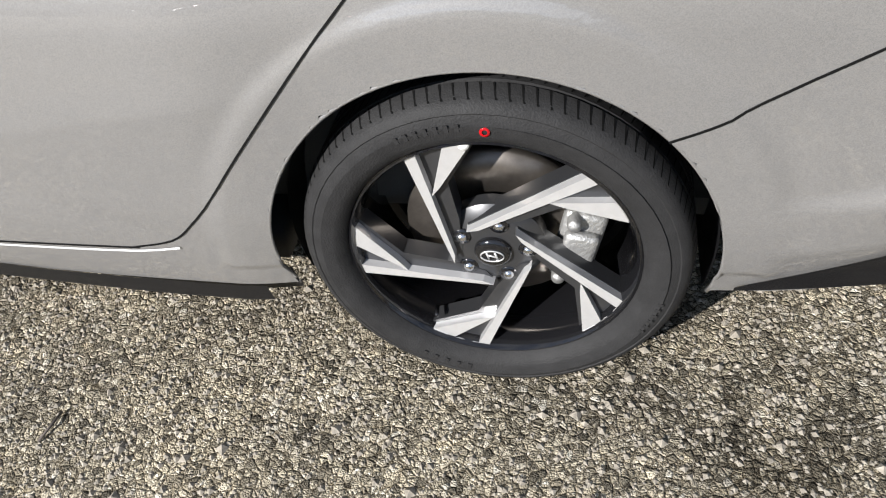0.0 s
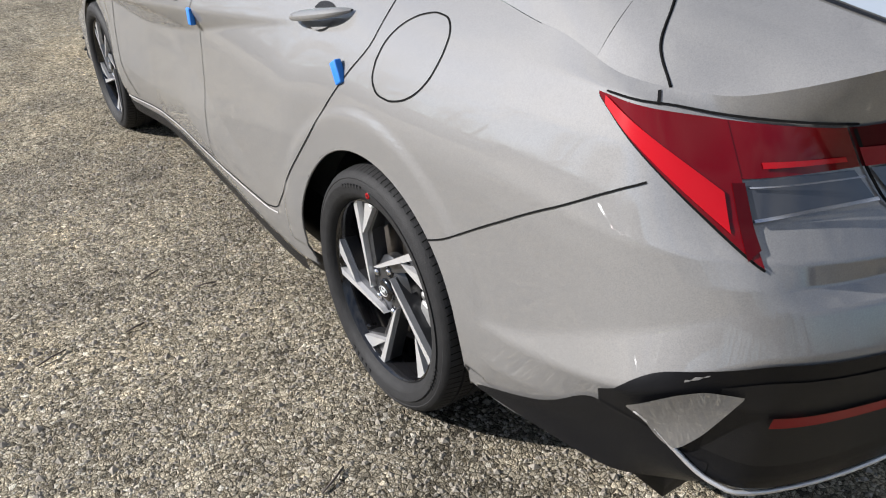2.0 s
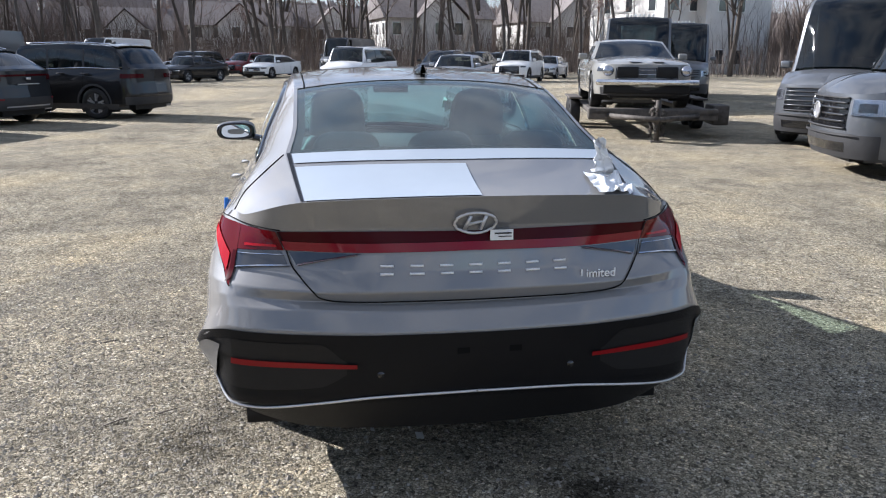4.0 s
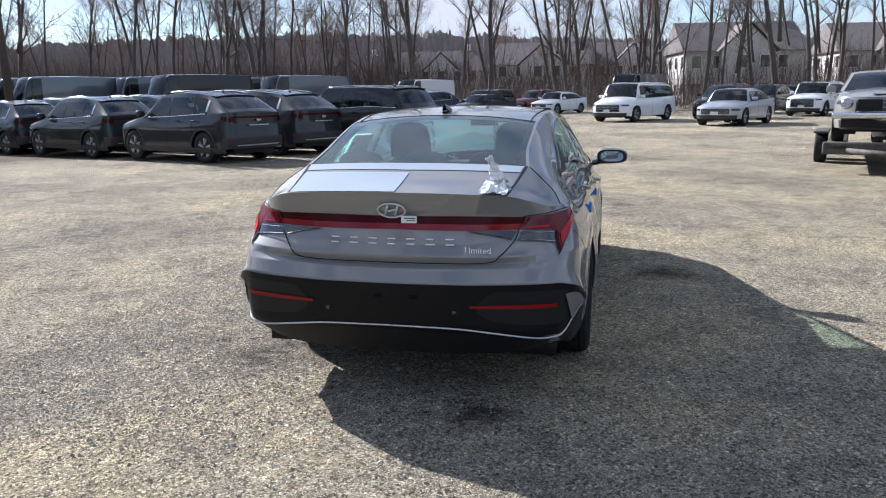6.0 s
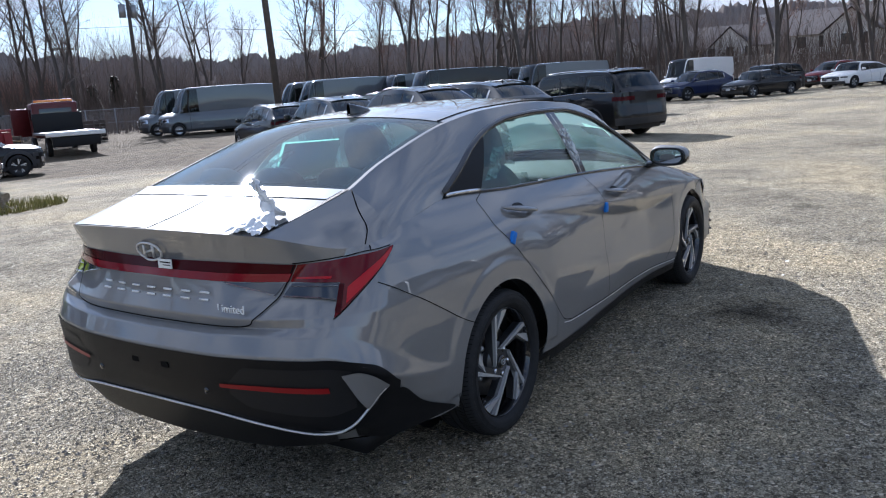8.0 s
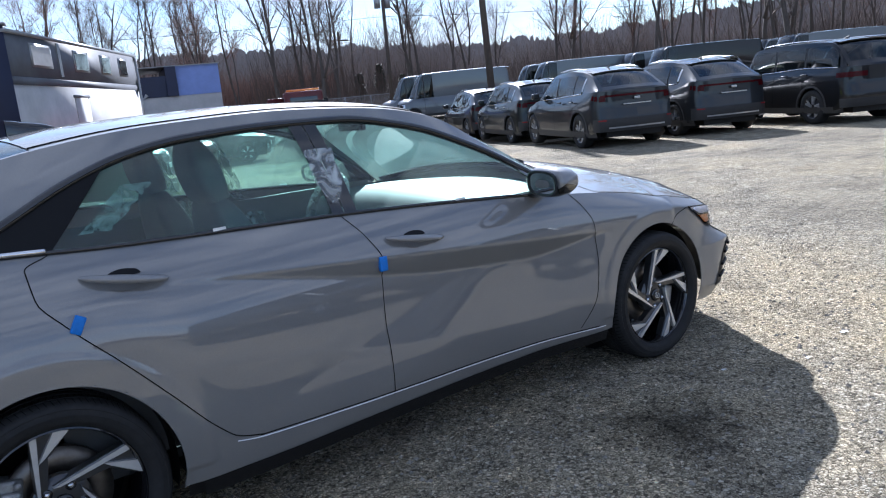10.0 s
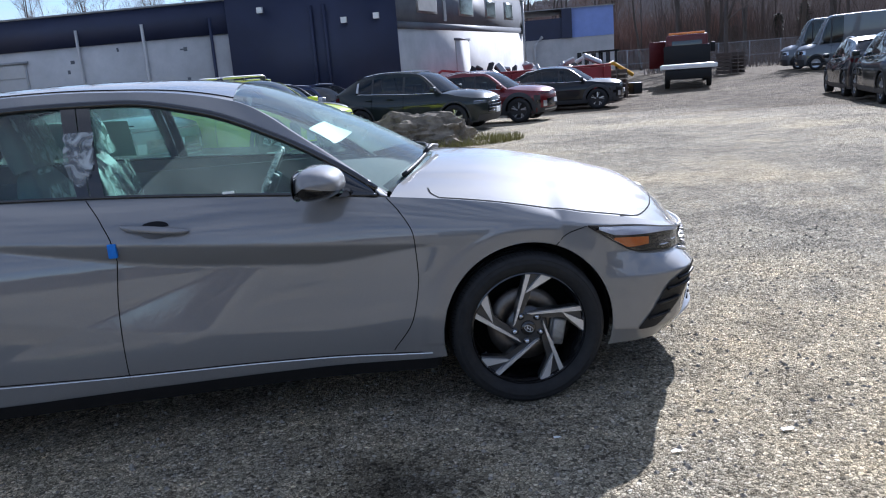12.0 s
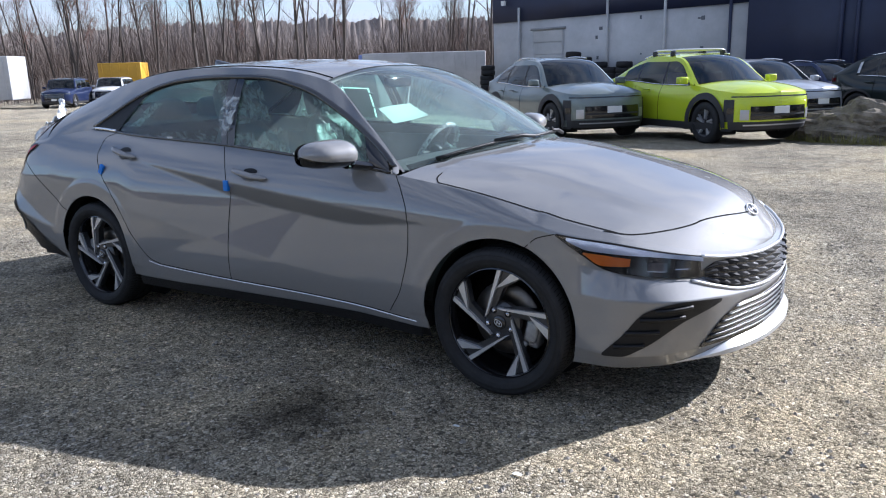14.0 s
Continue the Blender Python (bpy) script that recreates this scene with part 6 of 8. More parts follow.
def vehicle(name, label, at, heading, wheel="FL", ro=0.95, wb=2.75, fo=0.90, w=0.93, H=1.66, belt_z=1.02, hood_z=1.0, nose_z=0.82, tail_z=1.05, foot=(0.55, 0.70),
            head=(0.02, 0.82), back=(0.72, 0.86), end=(0.86, 0.93), color=None, cladding=True, rails=True, glass_span=(0.06, 0.93), pillars=(0.36, 0.66), rw=0.36, group="", category="car", rear_plate=False, roof_in=0.73, sill=0.26, arch=0.05, claw=False, lowlamp=False, drop=0.02, rise=0.045, van=False):
    """A parked car. at: where its named wheel stands; lengths in metres; foot, head, back, end: windscreen foot and head,
    end of the roof and foot of the rear glass, given along the wheelbase measured from the front end."""
    car = thing(name, label, category, group)
    ty = w - 0.13
    ox = wb if wheel[0] == "F" else 0.0
    oy = ty if wheel[1] == "L" else -ty
    c, s_ = math.cos(radians(heading)), math.sin(radians(heading))
    px, py = at[0] - (ox * c - oy * s_), at[1] - (ox * s_ + oy * c)
    car.matrix_world = pose(px, py, height(*at), 0, 0, heading)
    L = ro + wb + fo
    xf = wb + fo

    def xa(k):
        return xf - k * L
    # lower body
    rows = [(-ro, 0.0, 0.36, tail_z, 0.0), (-ro + 0.03, 0.55 * w, 0.36, tail_z, 0.0), (-ro + 0.12, 0.86 * w, 0.36, tail_z, 0.02), (-ro + 0.34, 0.965 * w, 0.30, tail_z, 0.06),
            (0.25, w, sill, belt_z + rise, 0.10), (wb * 0.5, w, sill, belt_z, 0.10), (xa(foot[0] * 0.5), w * 0.985, sill, hood_z - 0.03, 0.07), (wb + 0.1, 0.975 * w, sill, (hood_z + nose_z) / 2 - 0.02, 0.07),
            (wb + fo * 0.62, 0.90 * w, 0.28, nose_z, 0.05), (wb + fo * 0.88, 0.66 * w, 0.28, nose_z - 0.02, 0.02), (wb + fo * 0.98, 0.33 * w, 0.28, nose_z - 0.02, 0.0), (wb + fo, 0.0, 0.28, nose_z - 0.02, 0.0)]
    rows = sorted(rows, key=lambda r: (r[0]))
    rear = [(0.2, 0.12), (0.42, 0.02), (0.55, 0.0), (0.68, 0.02), (0.85, 0.05), (tail_z + 0.02, 0.07)]
    front = [(0.2, 0.10), (0.34, 0.03), (0.5, 0.0), (0.7, 0.01), (nose_z + 0.03, 0.06)]
    sh = Shell(rows, rear, front, None, mid=0.7)
    SA = sh.s_at
    ss = span(0, 1, 84)
    nz, ar = 16, rw + 0.045
    verts = [sh.at(s, sh.limits(s)[0] + (sh.limits(s)[1] - sh.limits(s)[0]) * j / nz) for s in ss for j in range(nz + 1)]
    n = nz + 1

    def gone(v):
        return v.y > 0.6 * w and min(math.hypot(v.x - q, v.z - rw) for q in (0.0, wb)) < ar
    dead = [gone(v) for v in verts]
    faces, used = [], set()
    for i in range(len(ss) - 1):
        for j in range(nz):
            q = ((i + 1) * n + j, (i + 1) * n + j + 1, i * n + j + 1, i * n + j)
            if sum(dead[k] for k in q) <= 2:
                faces.append(q)
                used |= set(q)
    for k in used:
        if dead[k]:
            v = verts[k]
            cx = 0.0 if abs(v.x) < abs(v.x - wb) else wb
            d = Vector((v.x - cx, v.z - rw))
            d = d.normalized() * ar if d.length > 1e-4 else Vector((0, ar))
            verts[k] = Vector((cx + d.x, v.y, rw + d.y))
    both("body_side", (verts, faces), color, car)
    # upper body
    tops = [(0, xa(foot[0] * 0.5 + 0.02), w - 0.10, hood_z - 0.02, xa(foot[0] * 0.5 - 0.03), hood_z + 0.04)]
    hx, bx, ex = xa(foot[1] * 0.5 + head[0]), xa(back[0]), xa(end[1])
    yr = w * roof_in
    tops += [(1, hx, yr, H - 0.09, hx + 0.05, H - 0.045), (2, (hx + bx) / 2, yr + 0.01, H - 0.045, (hx + bx) / 2, H), (3, bx, yr - 0.02, H - 0.08 - drop, bx - 0.04, H - 0.035 - drop), (4, ex, w * 0.80, tail_z + 0.02, ex - 0.07, tail_z + 0.04)]
    tf = smooth_keys(tops)

    def ta(t, v, off=0.0):
        xr, y, zr, xc, zc = tf(t)
        return Vector((xc + (xr - xc) * v * v, y * v, zr + (zc - zr) * (1 - abs(v) ** 2.4) + off))
    rail = smooth_keys(sorted((tf(t)[0], *tf(t)[1:3]) for t in span(0, 4, 40)))

    def bl(x):
        s = SA(x)
        return sh.at(s, sh.limits(s)[1])

    def ga(x, z, off=0.0):
        b, (y, zr) = bl(x), rail(x)
        v = min(max((z - b.z) / max(0.03, zr - b.z), 0.0), 1.0)
        return Vector((x, b.y + (y - b.y) * v + 0.02 * math.sin(math.pi * v) + off, z))
    x0, x1 = ex, tf(0)[0]
    part("roof", grid(ta, span(1, 3, 14), span(-1, 1, 14)), color, car)
    part("windscreen", grid(lambda t, v: ta(t, v), span(0.03, 1, 8), span(-0.93, 0.93, 12)), PLAINGLASS, car)
    part("rear_window", grid(lambda t, v: ta(t, v), span(3.06, 3.85, 8), span(-0.88, 0.88, 12)), PLAINGLASS, car)
    both("windscreen_pillar", grid(ta, span(0, 1, 8), span(0.93, 1, 2)), color, car)
    both("rear_pillar", grid(ta, span(3, 4, 8), span(0.88, 1, 2)), color, car)
    if cladding:
        def lip(v, k):
            p = ta(3.0, v)
            ring = [Vector((0.06, 0, 0.004)), Vector((-0.05, 0, 0.006)), Vector((-0.16, 0, -0.012)), Vector((-0.155, 0, -0.035)), Vector((-0.02, 0, -0.045))]
            return p + ring[k]
        part("roof_spoiler", grid(lip, span(-0.93, 0.93, 14), range(5)), color, car, "roof-edge spoiler", sharp=40)
        part("aerial", grid(lambda u, q: ta(2.55, 0.0) + Vector((0.10 - 0.18 * u, 0.020 * math.cos(q) * (1 - 0.4 * u), 0.055 * u * max(0.0, math.sin(q)))), span(0, 1, 6), span(0, math.pi, 8)), CLAD, car, "shark-fin aerial")
    part("rear_sill", grid(ta, span(3.85, 4, 2), span(-0.88, 0.88, 12)), color, car)
    ga0, ga1 = x0 + (x1 - x0) * glass_span[0], x0 + (x1 - x0) * glass_span[1]

    def zt(x):
        return max(bl(x).z, min(rail(x)[1] - 0.065, H - 0.15))
    def cant(x, t):
        lo = zt(x) if ga0 <= x <= ga1 else bl(x).z
        return ga(x, lo + (rail(x)[1] - lo) * t)
    both("cant_rail", grid(cant, span(x0, x1, 50), span(0, 1, 3)), color, car)
    cuts = [ga0] + [x0 + (x1 - x0) * k for k in pillars] + [ga1]
    for a, b in zip(cuts, cuts[1:]):
        both("side_window", grid(lambda x, t: ga(x, bl(x).z + (zt(x) - bl(x).z) * t), span(a + 0.03, b - 0.03, 12), span(0, 1, 5)), PLAINGLASS, car)
        both("door_post", grid(lambda x, t: ga(x, bl(x).z + (zt(x) - bl(x).z) * t, 0.002), (b - 0.03, b + 0.03), span(0, 1, 3)), CLAD, car)
    both("belt_strip", tube([ga(x, bl(x).z + 0.006, 0.004) for x in span(ga0, ga1, 24)], 0.012, 5), CHROME if rails else CLAD, car)
    # bonnet and tail deck
    s0 = SA(x1)

    def hood(s, v):
        e = sh.at(s, sh.limits(s)[1])
        u = (s - s0) / (1 - s0)
        xc = tf(0)[3] + (xf - 0.05 - tf(0)[3]) * u
        zc = hood_z + 0.05 - (hood_z + 0.05 - nose_z) * u ** 2.2
        return Vector((e.x + (xc - e.x) * v, e.y * (1 - v), e.z + (zc - e.z) * (1 - (1 - v) ** 2.4)))
    both("bonnet", grid(hood, span(s0, 1, 22), span(0, 1, 8)), color, car)
    s4 = SA(x0)

    def deck(s, v):
        e = sh.at(s, sh.limits(s)[1])
        g = ta(4, min(1.0, (s / s4) ** 0.8))
        return Vector((e.x + (g.x - e.x) * v, e.y + (g.y - e.y) * v, e.z + (g.z - e.z) * v))
    both("tail_deck", grid(deck, span(0, s4, 16), span(0, 1, 4), True), color, car)
    # trims, lamps, plates
    def sk(name_, a, b, lo, hi, m, off=0.006, label_="", n1=16):
        both(name_, sh.skin(a, b, lo, hi, off, n1, 3), m, car, label_)
    if cladding:
        sk("lower_cladding", SA(-ro + 0.2), SA(wb + fo * 0.7), sill - 0.03, sill + 0.10, CLAD)
        for cx in (0.0, wb):
            arc = grid(lambda q, t: Vector((cx + (ar + 0.002 + arch * t) * math.cos(radians(q)), sh.at(SA(cx + ar * math.cos(radians(q))), max(0.3, rw + (ar + arch * t) * math.sin(radians(q)))).y + 0.010, rw + (ar + 0.002 + arch * t) * math.sin(radians(q)))), span(-8, 188, 24), (0, 1))
            both("arch_trim", arc, CLAD, car)
    sk("rear_bumper", 0, SA(-ro + 0.26), 0.34, 0.60 if claw else 0.52, CLAD)
    if claw:
        sk("silver_skid", 0, SA(-ro + 0.05), 0.40, 0.43, ALLOY, 0.012)
        sk("bumper_reflector", SA(-ro + 0.06), SA(-ro + 0.13), 0.56, 0.585, REFLRED, 0.012)
        # full-width lamp bar with three claws at the corner
        sk("lamp_bar", 0, SA(-ro + 0.10), tail_z - 0.115, tail_z - 0.075, LAMPDARK, 0.012, "dark red lamp bar")
        for k in range(3):
            a = -ro + 0.06 + 0.085 * k
            both("lamp_claw", sh.skin(SA(a), SA(a + 0.06), lambda q: tail_z - 0.20 + 0.02 * k, lambda q: tail_z - 0.10 + 0.015 * k, 0.010, 4, 3), LAMPDARK, car, "dark red claw lamp")
        part("tail_badge", box(-ro - 0.012, -ro + 0.02, -0.06, 0.06, tail_z - 0.19, tail_z - 0.14, 0.01), ALLOY, car)
        part("tail_script", box(-ro - 0.004, -ro + 0.02, -0.30, 0.30, tail_z - 0.285, tail_z - 0.265), ALLOY, car, smooth=False)
        both("pillar_blade", grid(lambda x, t: ga(x, bl(x).z + 0.05 + (zt(x) - bl(x).z - 0.06) * t + 0.0, 0.006), (ga0 - 0.05, ga0 + 0.015), span(0, 1, 4)), ALLOY, car, "satin silver pillar blade")
    else:
        sk("tail_lamp", SA(-ro + 0.02), SA(-ro + 0.36), tail_z - 0.20, tail_z - 0.10, LAMPDARK, 0.008, "dark red tail lamp")
    if lowlamp:
        # black lower face with a plate recess, thin upper light line and lamps low in the arch cladding
        sk("front_bumper", SA(wb + fo * 0.62), 1, 0.26, 0.40, CLAD)
        sk("lamp_housing", SA(wb + fo * 0.52), SA(wb + fo * 0.72), 0.40, nose_z - 0.12, CLAD, 0.007)
        sk("headlamp", SA(wb + fo * 0.60), SA(wb + fo * 0.72), 0.53, 0.63, GLOSSBLACK, 0.012, "dark headlamp low in the corner")
        sk("front_intake", SA(wb + fo * 0.90), 1, 0.43, 0.655, GLOSSBLACK, 0.006, "black front intake")
        sk("intake_bar", SA(wb + fo * 0.91), 1, 0.50, 0.53, CLAD, 0.014)
        sk("silver_wing", SA(wb + fo * 0.80), SA(wb + fo * 0.89), 0.43, 0.60, ALLOY, 0.008)
        sk("light_line", SA(wb + fo * 0.66), 1, nose_z - 0.085, nose_z - 0.065, GLOSSBLACK, 0.007)
        sk("silver_skid", SA(wb + fo * 0.84), 1, 0.33, 0.355, ALLOY, 0.012)
    elif van:
        # tall swept lamps, a framed grille with thick bars and a round emblem, a deep grey bumper
        sk("front_bumper", SA(wb + fo * 0.55), 1, 0.26, 0.56, CLAD, 0.012, "grey plastic bumper")
        sk("bumper_step", SA(wb + fo * 0.80), 1, 0.545, 0.575, CLAD, 0.045)
        sk("lower_intake", SA(wb + fo * 0.88), 1, 0.34, 0.46, GLOSSBLACK, 0.016)
        sk("headlamp", SA(wb + fo * 0.50), SA(wb + fo * 0.86), 0.80, 1.0, LAMPSILVER, 0.006, "tall clear headlamp")
        sk("lamp_bowl", SA(wb + fo * 0.62), SA(wb + fo * 0.80), 0.84, 0.95, CLEARLAMP, 0.010)
        sk("lamp_lens", SA(wb + fo * 0.50), SA(wb + fo * 0.86), 0.80, 1.0, LENS, 0.018)
        sk("grille", SA(wb + fo * 0.885), 1, 0.62, 1.02, GLOSSBLACK, 0.006, "black grille with thick bars")
        for z in (0.635, 1.01):
            both("grille_frame", tube([sh.at(q, z, 0.016) for q in span(SA(wb + fo * 0.885), 1, 10)], 0.014, 6), CLAD, car)
        for z in (0.72, 0.80, 0.88, 0.95):
            both("grille_bar", tube([sh.at(q, z, 0.016) for q in span(SA(wb + fo * 0.895), 1, 10)], 0.016, 6), RIMDARK, car)
        emblem = tube([Vector((xf + 0.03, 0.105 * math.cos(q), 0.83 + 0.105 * math.sin(q))) for q in span(0, 2 * math.pi, 28)[:-1]], 0.012, 6, True)
        part("emblem", join(emblem, lathe_disc_x(xf + 0.028, 0.83, 0.09)), ALLOY, car, "round silver emblem")
        for k in range(7 if at[1] < -9.2 else 0):
            part("roof_marker", box(tf(1)[3] + 0.02, tf(1)[3] + 0.09, -0.36 + 0.12 * k - 0.03, -0.36 + 0.12 * k + 0.03, H - 0.04, H + 0.02, 0.012), PAPER, car, "small roof marker lamp")
    else:
        sk("front_bumper", SA(wb + fo * 0.7), 1, 0.26, 0.42, CLAD)
        sk("headlamp", SA(wb + fo * 0.58), SA(wb + fo * 0.88), nose_z - 0.15, nose_z - 0.07, CLEARLAMP, 0.008, "clear headlamp")
        sk("lamp_edge", SA(wb + fo * 0.60), SA(wb + fo * 0.86), nose_z - 0.085, nose_z - 0.072, LAMPSILVER, 0.011)
        sk("grille", SA(wb + fo * 0.91), 1, 0.46, nose_z - 0.08, GLOSSBLACK, 0.006)
        for k in range(4):
            z = 0.50 + (nose_z - 0.62) * k / 3
            both("grille_bar", tube([sh.at(q, z, 0.012) for q in span(SA(wb + fo * 0.92), 1, 10)], 0.007, 5), LAMPSILVER, car)
    for cx in (0.0, wb):
        both("arch_liner", grid(lambda q, t: Vector((cx + (ar - 0.003) * math.cos(radians(q)), w - 0.03 - 0.4 * t, rw + (ar - 0.003) * math.sin(radians(q)))), span(-30, 210, 20), (0, 1)), BLACK, car)
    part("underbody", box(-ro + 0.2, xf - 0.2, -w + 0.32, w - 0.32, 0.22, 0.42), BLACK, car, smooth=False)
    part("cabin_tub", box(x0 + 0.25, x1 - 0.2, -w + 0.22, w - 0.22, 0.42, belt_z - 0.12, 0.04), INTERIOR, car, smooth=False)
    for y in (0.36, -0.36):
        part("seat", box(wb * 0.42, wb * 0.42 + 0.14, y - 0.24, y + 0.24, 0.6, belt_z + 0.22, 0.05), SEATCLOTH, car)
    pz = 0.53 if lowlamp else 0.44
    if not van:
        part("front_plate", box(xf + 0.004, xf + 0.022, -0.15, 0.15, pz, pz + 0.12), PLATE, car, smooth=False)
    both("mirror", box(x1 - 0.22, x1 - 0.08, w - 0.02, w + 0.16, belt_z + 0.02, belt_z + 0.15, 0.03), color, car)
    for k in (0.45, 0.8):
        x = cuts[1] + (cuts[-1] - cuts[1]) * (k - 0.45) - 0.1 if len(cuts) > 2 else wb * 0.5
        both("door_handle", box(x - 0.10, x + 0.10, w - 0.005, w + 0.03, belt_z - 0.10, belt_z - 0.07, 0.008), color, car)
    for q in pillars:
        x = x0 + (x1 - x0) * q
        both("panel_gap", sh.seam([(SA(x), 0.36), (SA(x), 0.7), (SA(x), belt_z - 0.01)], 0.012, 0.002, 10), SEAM, car)
    if rails:
        both("roof_rail", tube([ta(t, 0.90, 0.035) for t in span(1.15, 2.9, 12)], 0.014, 6), CHROME if rails == 1 else CLAD, car)
    for side in (1, -1):
        for x in (0.0, wb):
            plain_wheel(car, x, side * ty, rw, side, van)
    return car, ta, sh


C_DARKGREEN, C_DKGREY = vpaint("dark_grey_green_paint", (0.012, 0.017, 0.016)), vpaint("dark_grey_paint", (0.020, 0.022, 0.024))
C_BLACK, C_WHITE = vpaint("black_paint", (0.008, 0.008, 0.009)), vpaint("white_paint", (0.75, 0.75, 0.74), 0.0)
C_SILVER, C_LIME = vpaint("silver_paint", (0.42, 0.44, 0.47)), vpaint("acid_lime_paint", (0.50, 0.60, 0.02), 0.1)
C_SAGE, C_RED = vpaint("sage_grey_paint", (0.17, 0.20, 0.19)), vpaint("dark_red_paint", (0.13, 0.012, 0.015))
C_NAVY, C_VAN = vpaint("deep_blue_paint", (0.012, 0.02, 0.06)), vpaint("graphite_van_paint", (0.115, 0.122, 0.132))

SUV = dict(claw=True, foot=(0.52, 0.84), glass_span=(0.22, 0.94), ro=0.92, wb=2.755, fo=0.92, w=0.93, H=1.665, belt_z=1.06, hood_z=1.05, nose_z=0.86, tail_z=1.15, back=(0.80, 0.9), end=(0.9, 0.962), roof_in=0.70, drop=0.05, rise=0.055)
CROSS = dict(lowlamp=True, arch=0.115, foot=(0.54, 0.88), glass_span=(0.17, 0.94), ro=0.80, wb=2.66, fo=0.88, w=0.91, H=1.575, belt_z=1.0, hood_z=1.02, nose_z=0.89, tail_z=1.08, back=(0.76, 0.9), end=(0.9, 0.95), roof_in=0.69, drop=0.06, rise=0.06)
BIG = dict(drop=0.01, ro=1.05, wb=2.815, fo=0.95, w=0.95, H=1.74, belt_z=1.12, hood_z=1.12, nose_z=0.95, tail_z=1.14, back=(0.86, 0.9), end=(0.9, 0.965), roof_in=0.80)
SED = dict(ro=1.02, wb=2.78, fo=0.93, w=0.92, H=1.45, belt_z=0.95, hood_z=0.93, nose_z=0.74, tail_z=1.03, back=(0.66, 0.8), end=(0.8, 0.85), cladding=False, rails=0, rw=0.33)
MINI = dict(ro=1.1, wb=3.08, fo=1.0, w=0.99, H=1.76, belt_z=1.05, hood_z=1.08, nose_z=0.86, tail_z=1.12, foot=(0.42, 0.56), back=(0.86, 0.9), end=(0.93, 0.96), cladding=False, roof_in=0.78, rw=0.35)
VAN = dict(van=True, ro=1.25, wb=3.66, fo=1.0, w=1.0, H=2.6, belt_z=1.30, hood_z=1.28, nose_z=1.08, tail_z=1.40, foot=(0.28, 0.44), head=(0.03, 0), back=(0.955, 0.9), end=(0.96, 0.985), cladding=True, rails=0,
           roof_in=0.86, glass_span=(0.80, 0.97), pillars=(0.90,), rw=0.35)

HD = 67.0
row = Vector((math.cos(radians(HD)), math.sin(radians(HD)), 0))
for k, (c, lab) in enumerate(((C_DKGREY, "dark grey crossover SUV with roof rails"), (C_DARKGREEN, "dark green-grey crossover SUV with roof rails"), (C_BLACK, "black crossover SUV with roof rails"))):
    p = Vector((12.04 + 0.115 * k, 8.31 - 0.115 * k, 0)) + row * 5.1 * k
    vehicle("suv", lab + ", in a parked line", p[:2], HD, "RL", color=c, group="parked SUVs", **SUV)
for k in range(3):
    p = Vector((14.25, 7.55, 0)) + row * 5.2 * k
    vehicle("suv", "dark grey crossover SUV in a parked line", p[:2], HD, "RL", color=(C_DKGREY, C_DARKGREEN, C_DKGREY)[k], group="parked SUVs", **SUV)
for k in range(2):
    p = Vector((16.05, 5.4, 0)) + row * 5.4 * k
    vehicle("suv", "boxy black SUV in a parked line", p[:2], HD, "RL", color=C_BLACK, group="parked SUVs", **BIG)
vehicle("hatchback_car", "blue hatchback at the end of the parked line", (27.0, 9.0), HD, "RL", color=C_NAVY, group="parked cars", **CROSS)
vehicle("minivan", "white minivan with chrome grille, facing the yard", (31.7, -1.75), 151, "FL", color=C_WHITE, group="parked cars", **MINI)
vehicle("sedan_car", "silver sedan parked facing the yard", (27.6, -5.75), 153, "FL", color=C_SILVER, group="parked cars", **SED)
vehicle("suv", "white SUV parked facing the yard", (38.5, -11.2), 150, "FL", color=C_WHITE, group="parked SUVs", **BIG)
vehicle("suv", "black SUV between a minivan and a sedan", (34.5, -6.2), 152, "FL", color=C_BLACK, group="parked SUVs", **SUV)
vehicle("sedan_car", "black low sedan parked facing the yard", (42.0, 7.2), 148, "FL", color=C_BLACK, group="parked cars", **SED)
vehicle("sedan_car", "white sedan parked among other cars", (47.0, 2.9), 150, "FL", color=C_WHITE, group="parked cars", **SED)
vehicle("suv", "dark blue SUV parked among other cars", (43.0, 11.0), 148, "FL", color=C_NAVY, group="parked SUVs", **SUV)
vehicle("suv", "dark grey SUV parked among other cars", (48.0, 8.0), 148, "FL", color=C_DKGREY, group="parked SUVs", **BIG)
vehicle("suv", "dark red SUV parked among other cars", (54.0, 5.0), 150, "FL", color=C_RED, group="parked SUVs", **SUV)
vehicle("suv", "black SUV parked among other cars", (43.0, -9.5), 150, "FL", color=C_BLACK, group="parked SUVs", **SUV)
vehicle("sedan_car", "silver sedan parked far off", (45.5, -15.0), 150, "FL", color=C_SILVER, group="parked cars", **SED)
vehicle("suv", "dark SUV parked far off", (50.0, -12.5), 150, "FL", color=C_DKGREY, group="parked SUVs", **SUV)
vehicle("minivan", "white minivan in front of the cargo vans", (29.2, 33.6), 175, "FL", color=C_WHITE, group="parked cars", **MINI)
for i, (x, y) in enumerate(((25.9, 34.6), (26.9, 37.9), (32.0, 30.5), (33.5, 33.6), (35.2, 26.7), (37.0, 29.7), (32.7, 22.6), (38.0, 18.6), (40.8, 21.8))):
    vehicle("cargo_van", "tall graphite cargo van in a row", (x, y), 148, "FL", color=C_BLACK if i == 6 else C_VAN, group="cargo vans", category="van", **{**VAN, "wb": 4.3, "ro": 1.6, "H": 2.72})
vehicle("cargo_van", "graphite cargo van with steel wheels", (5.0, -6.9), 73, "FL", color=C_VAN, group="cargo vans", category="van", **{**VAN, "van": 2})
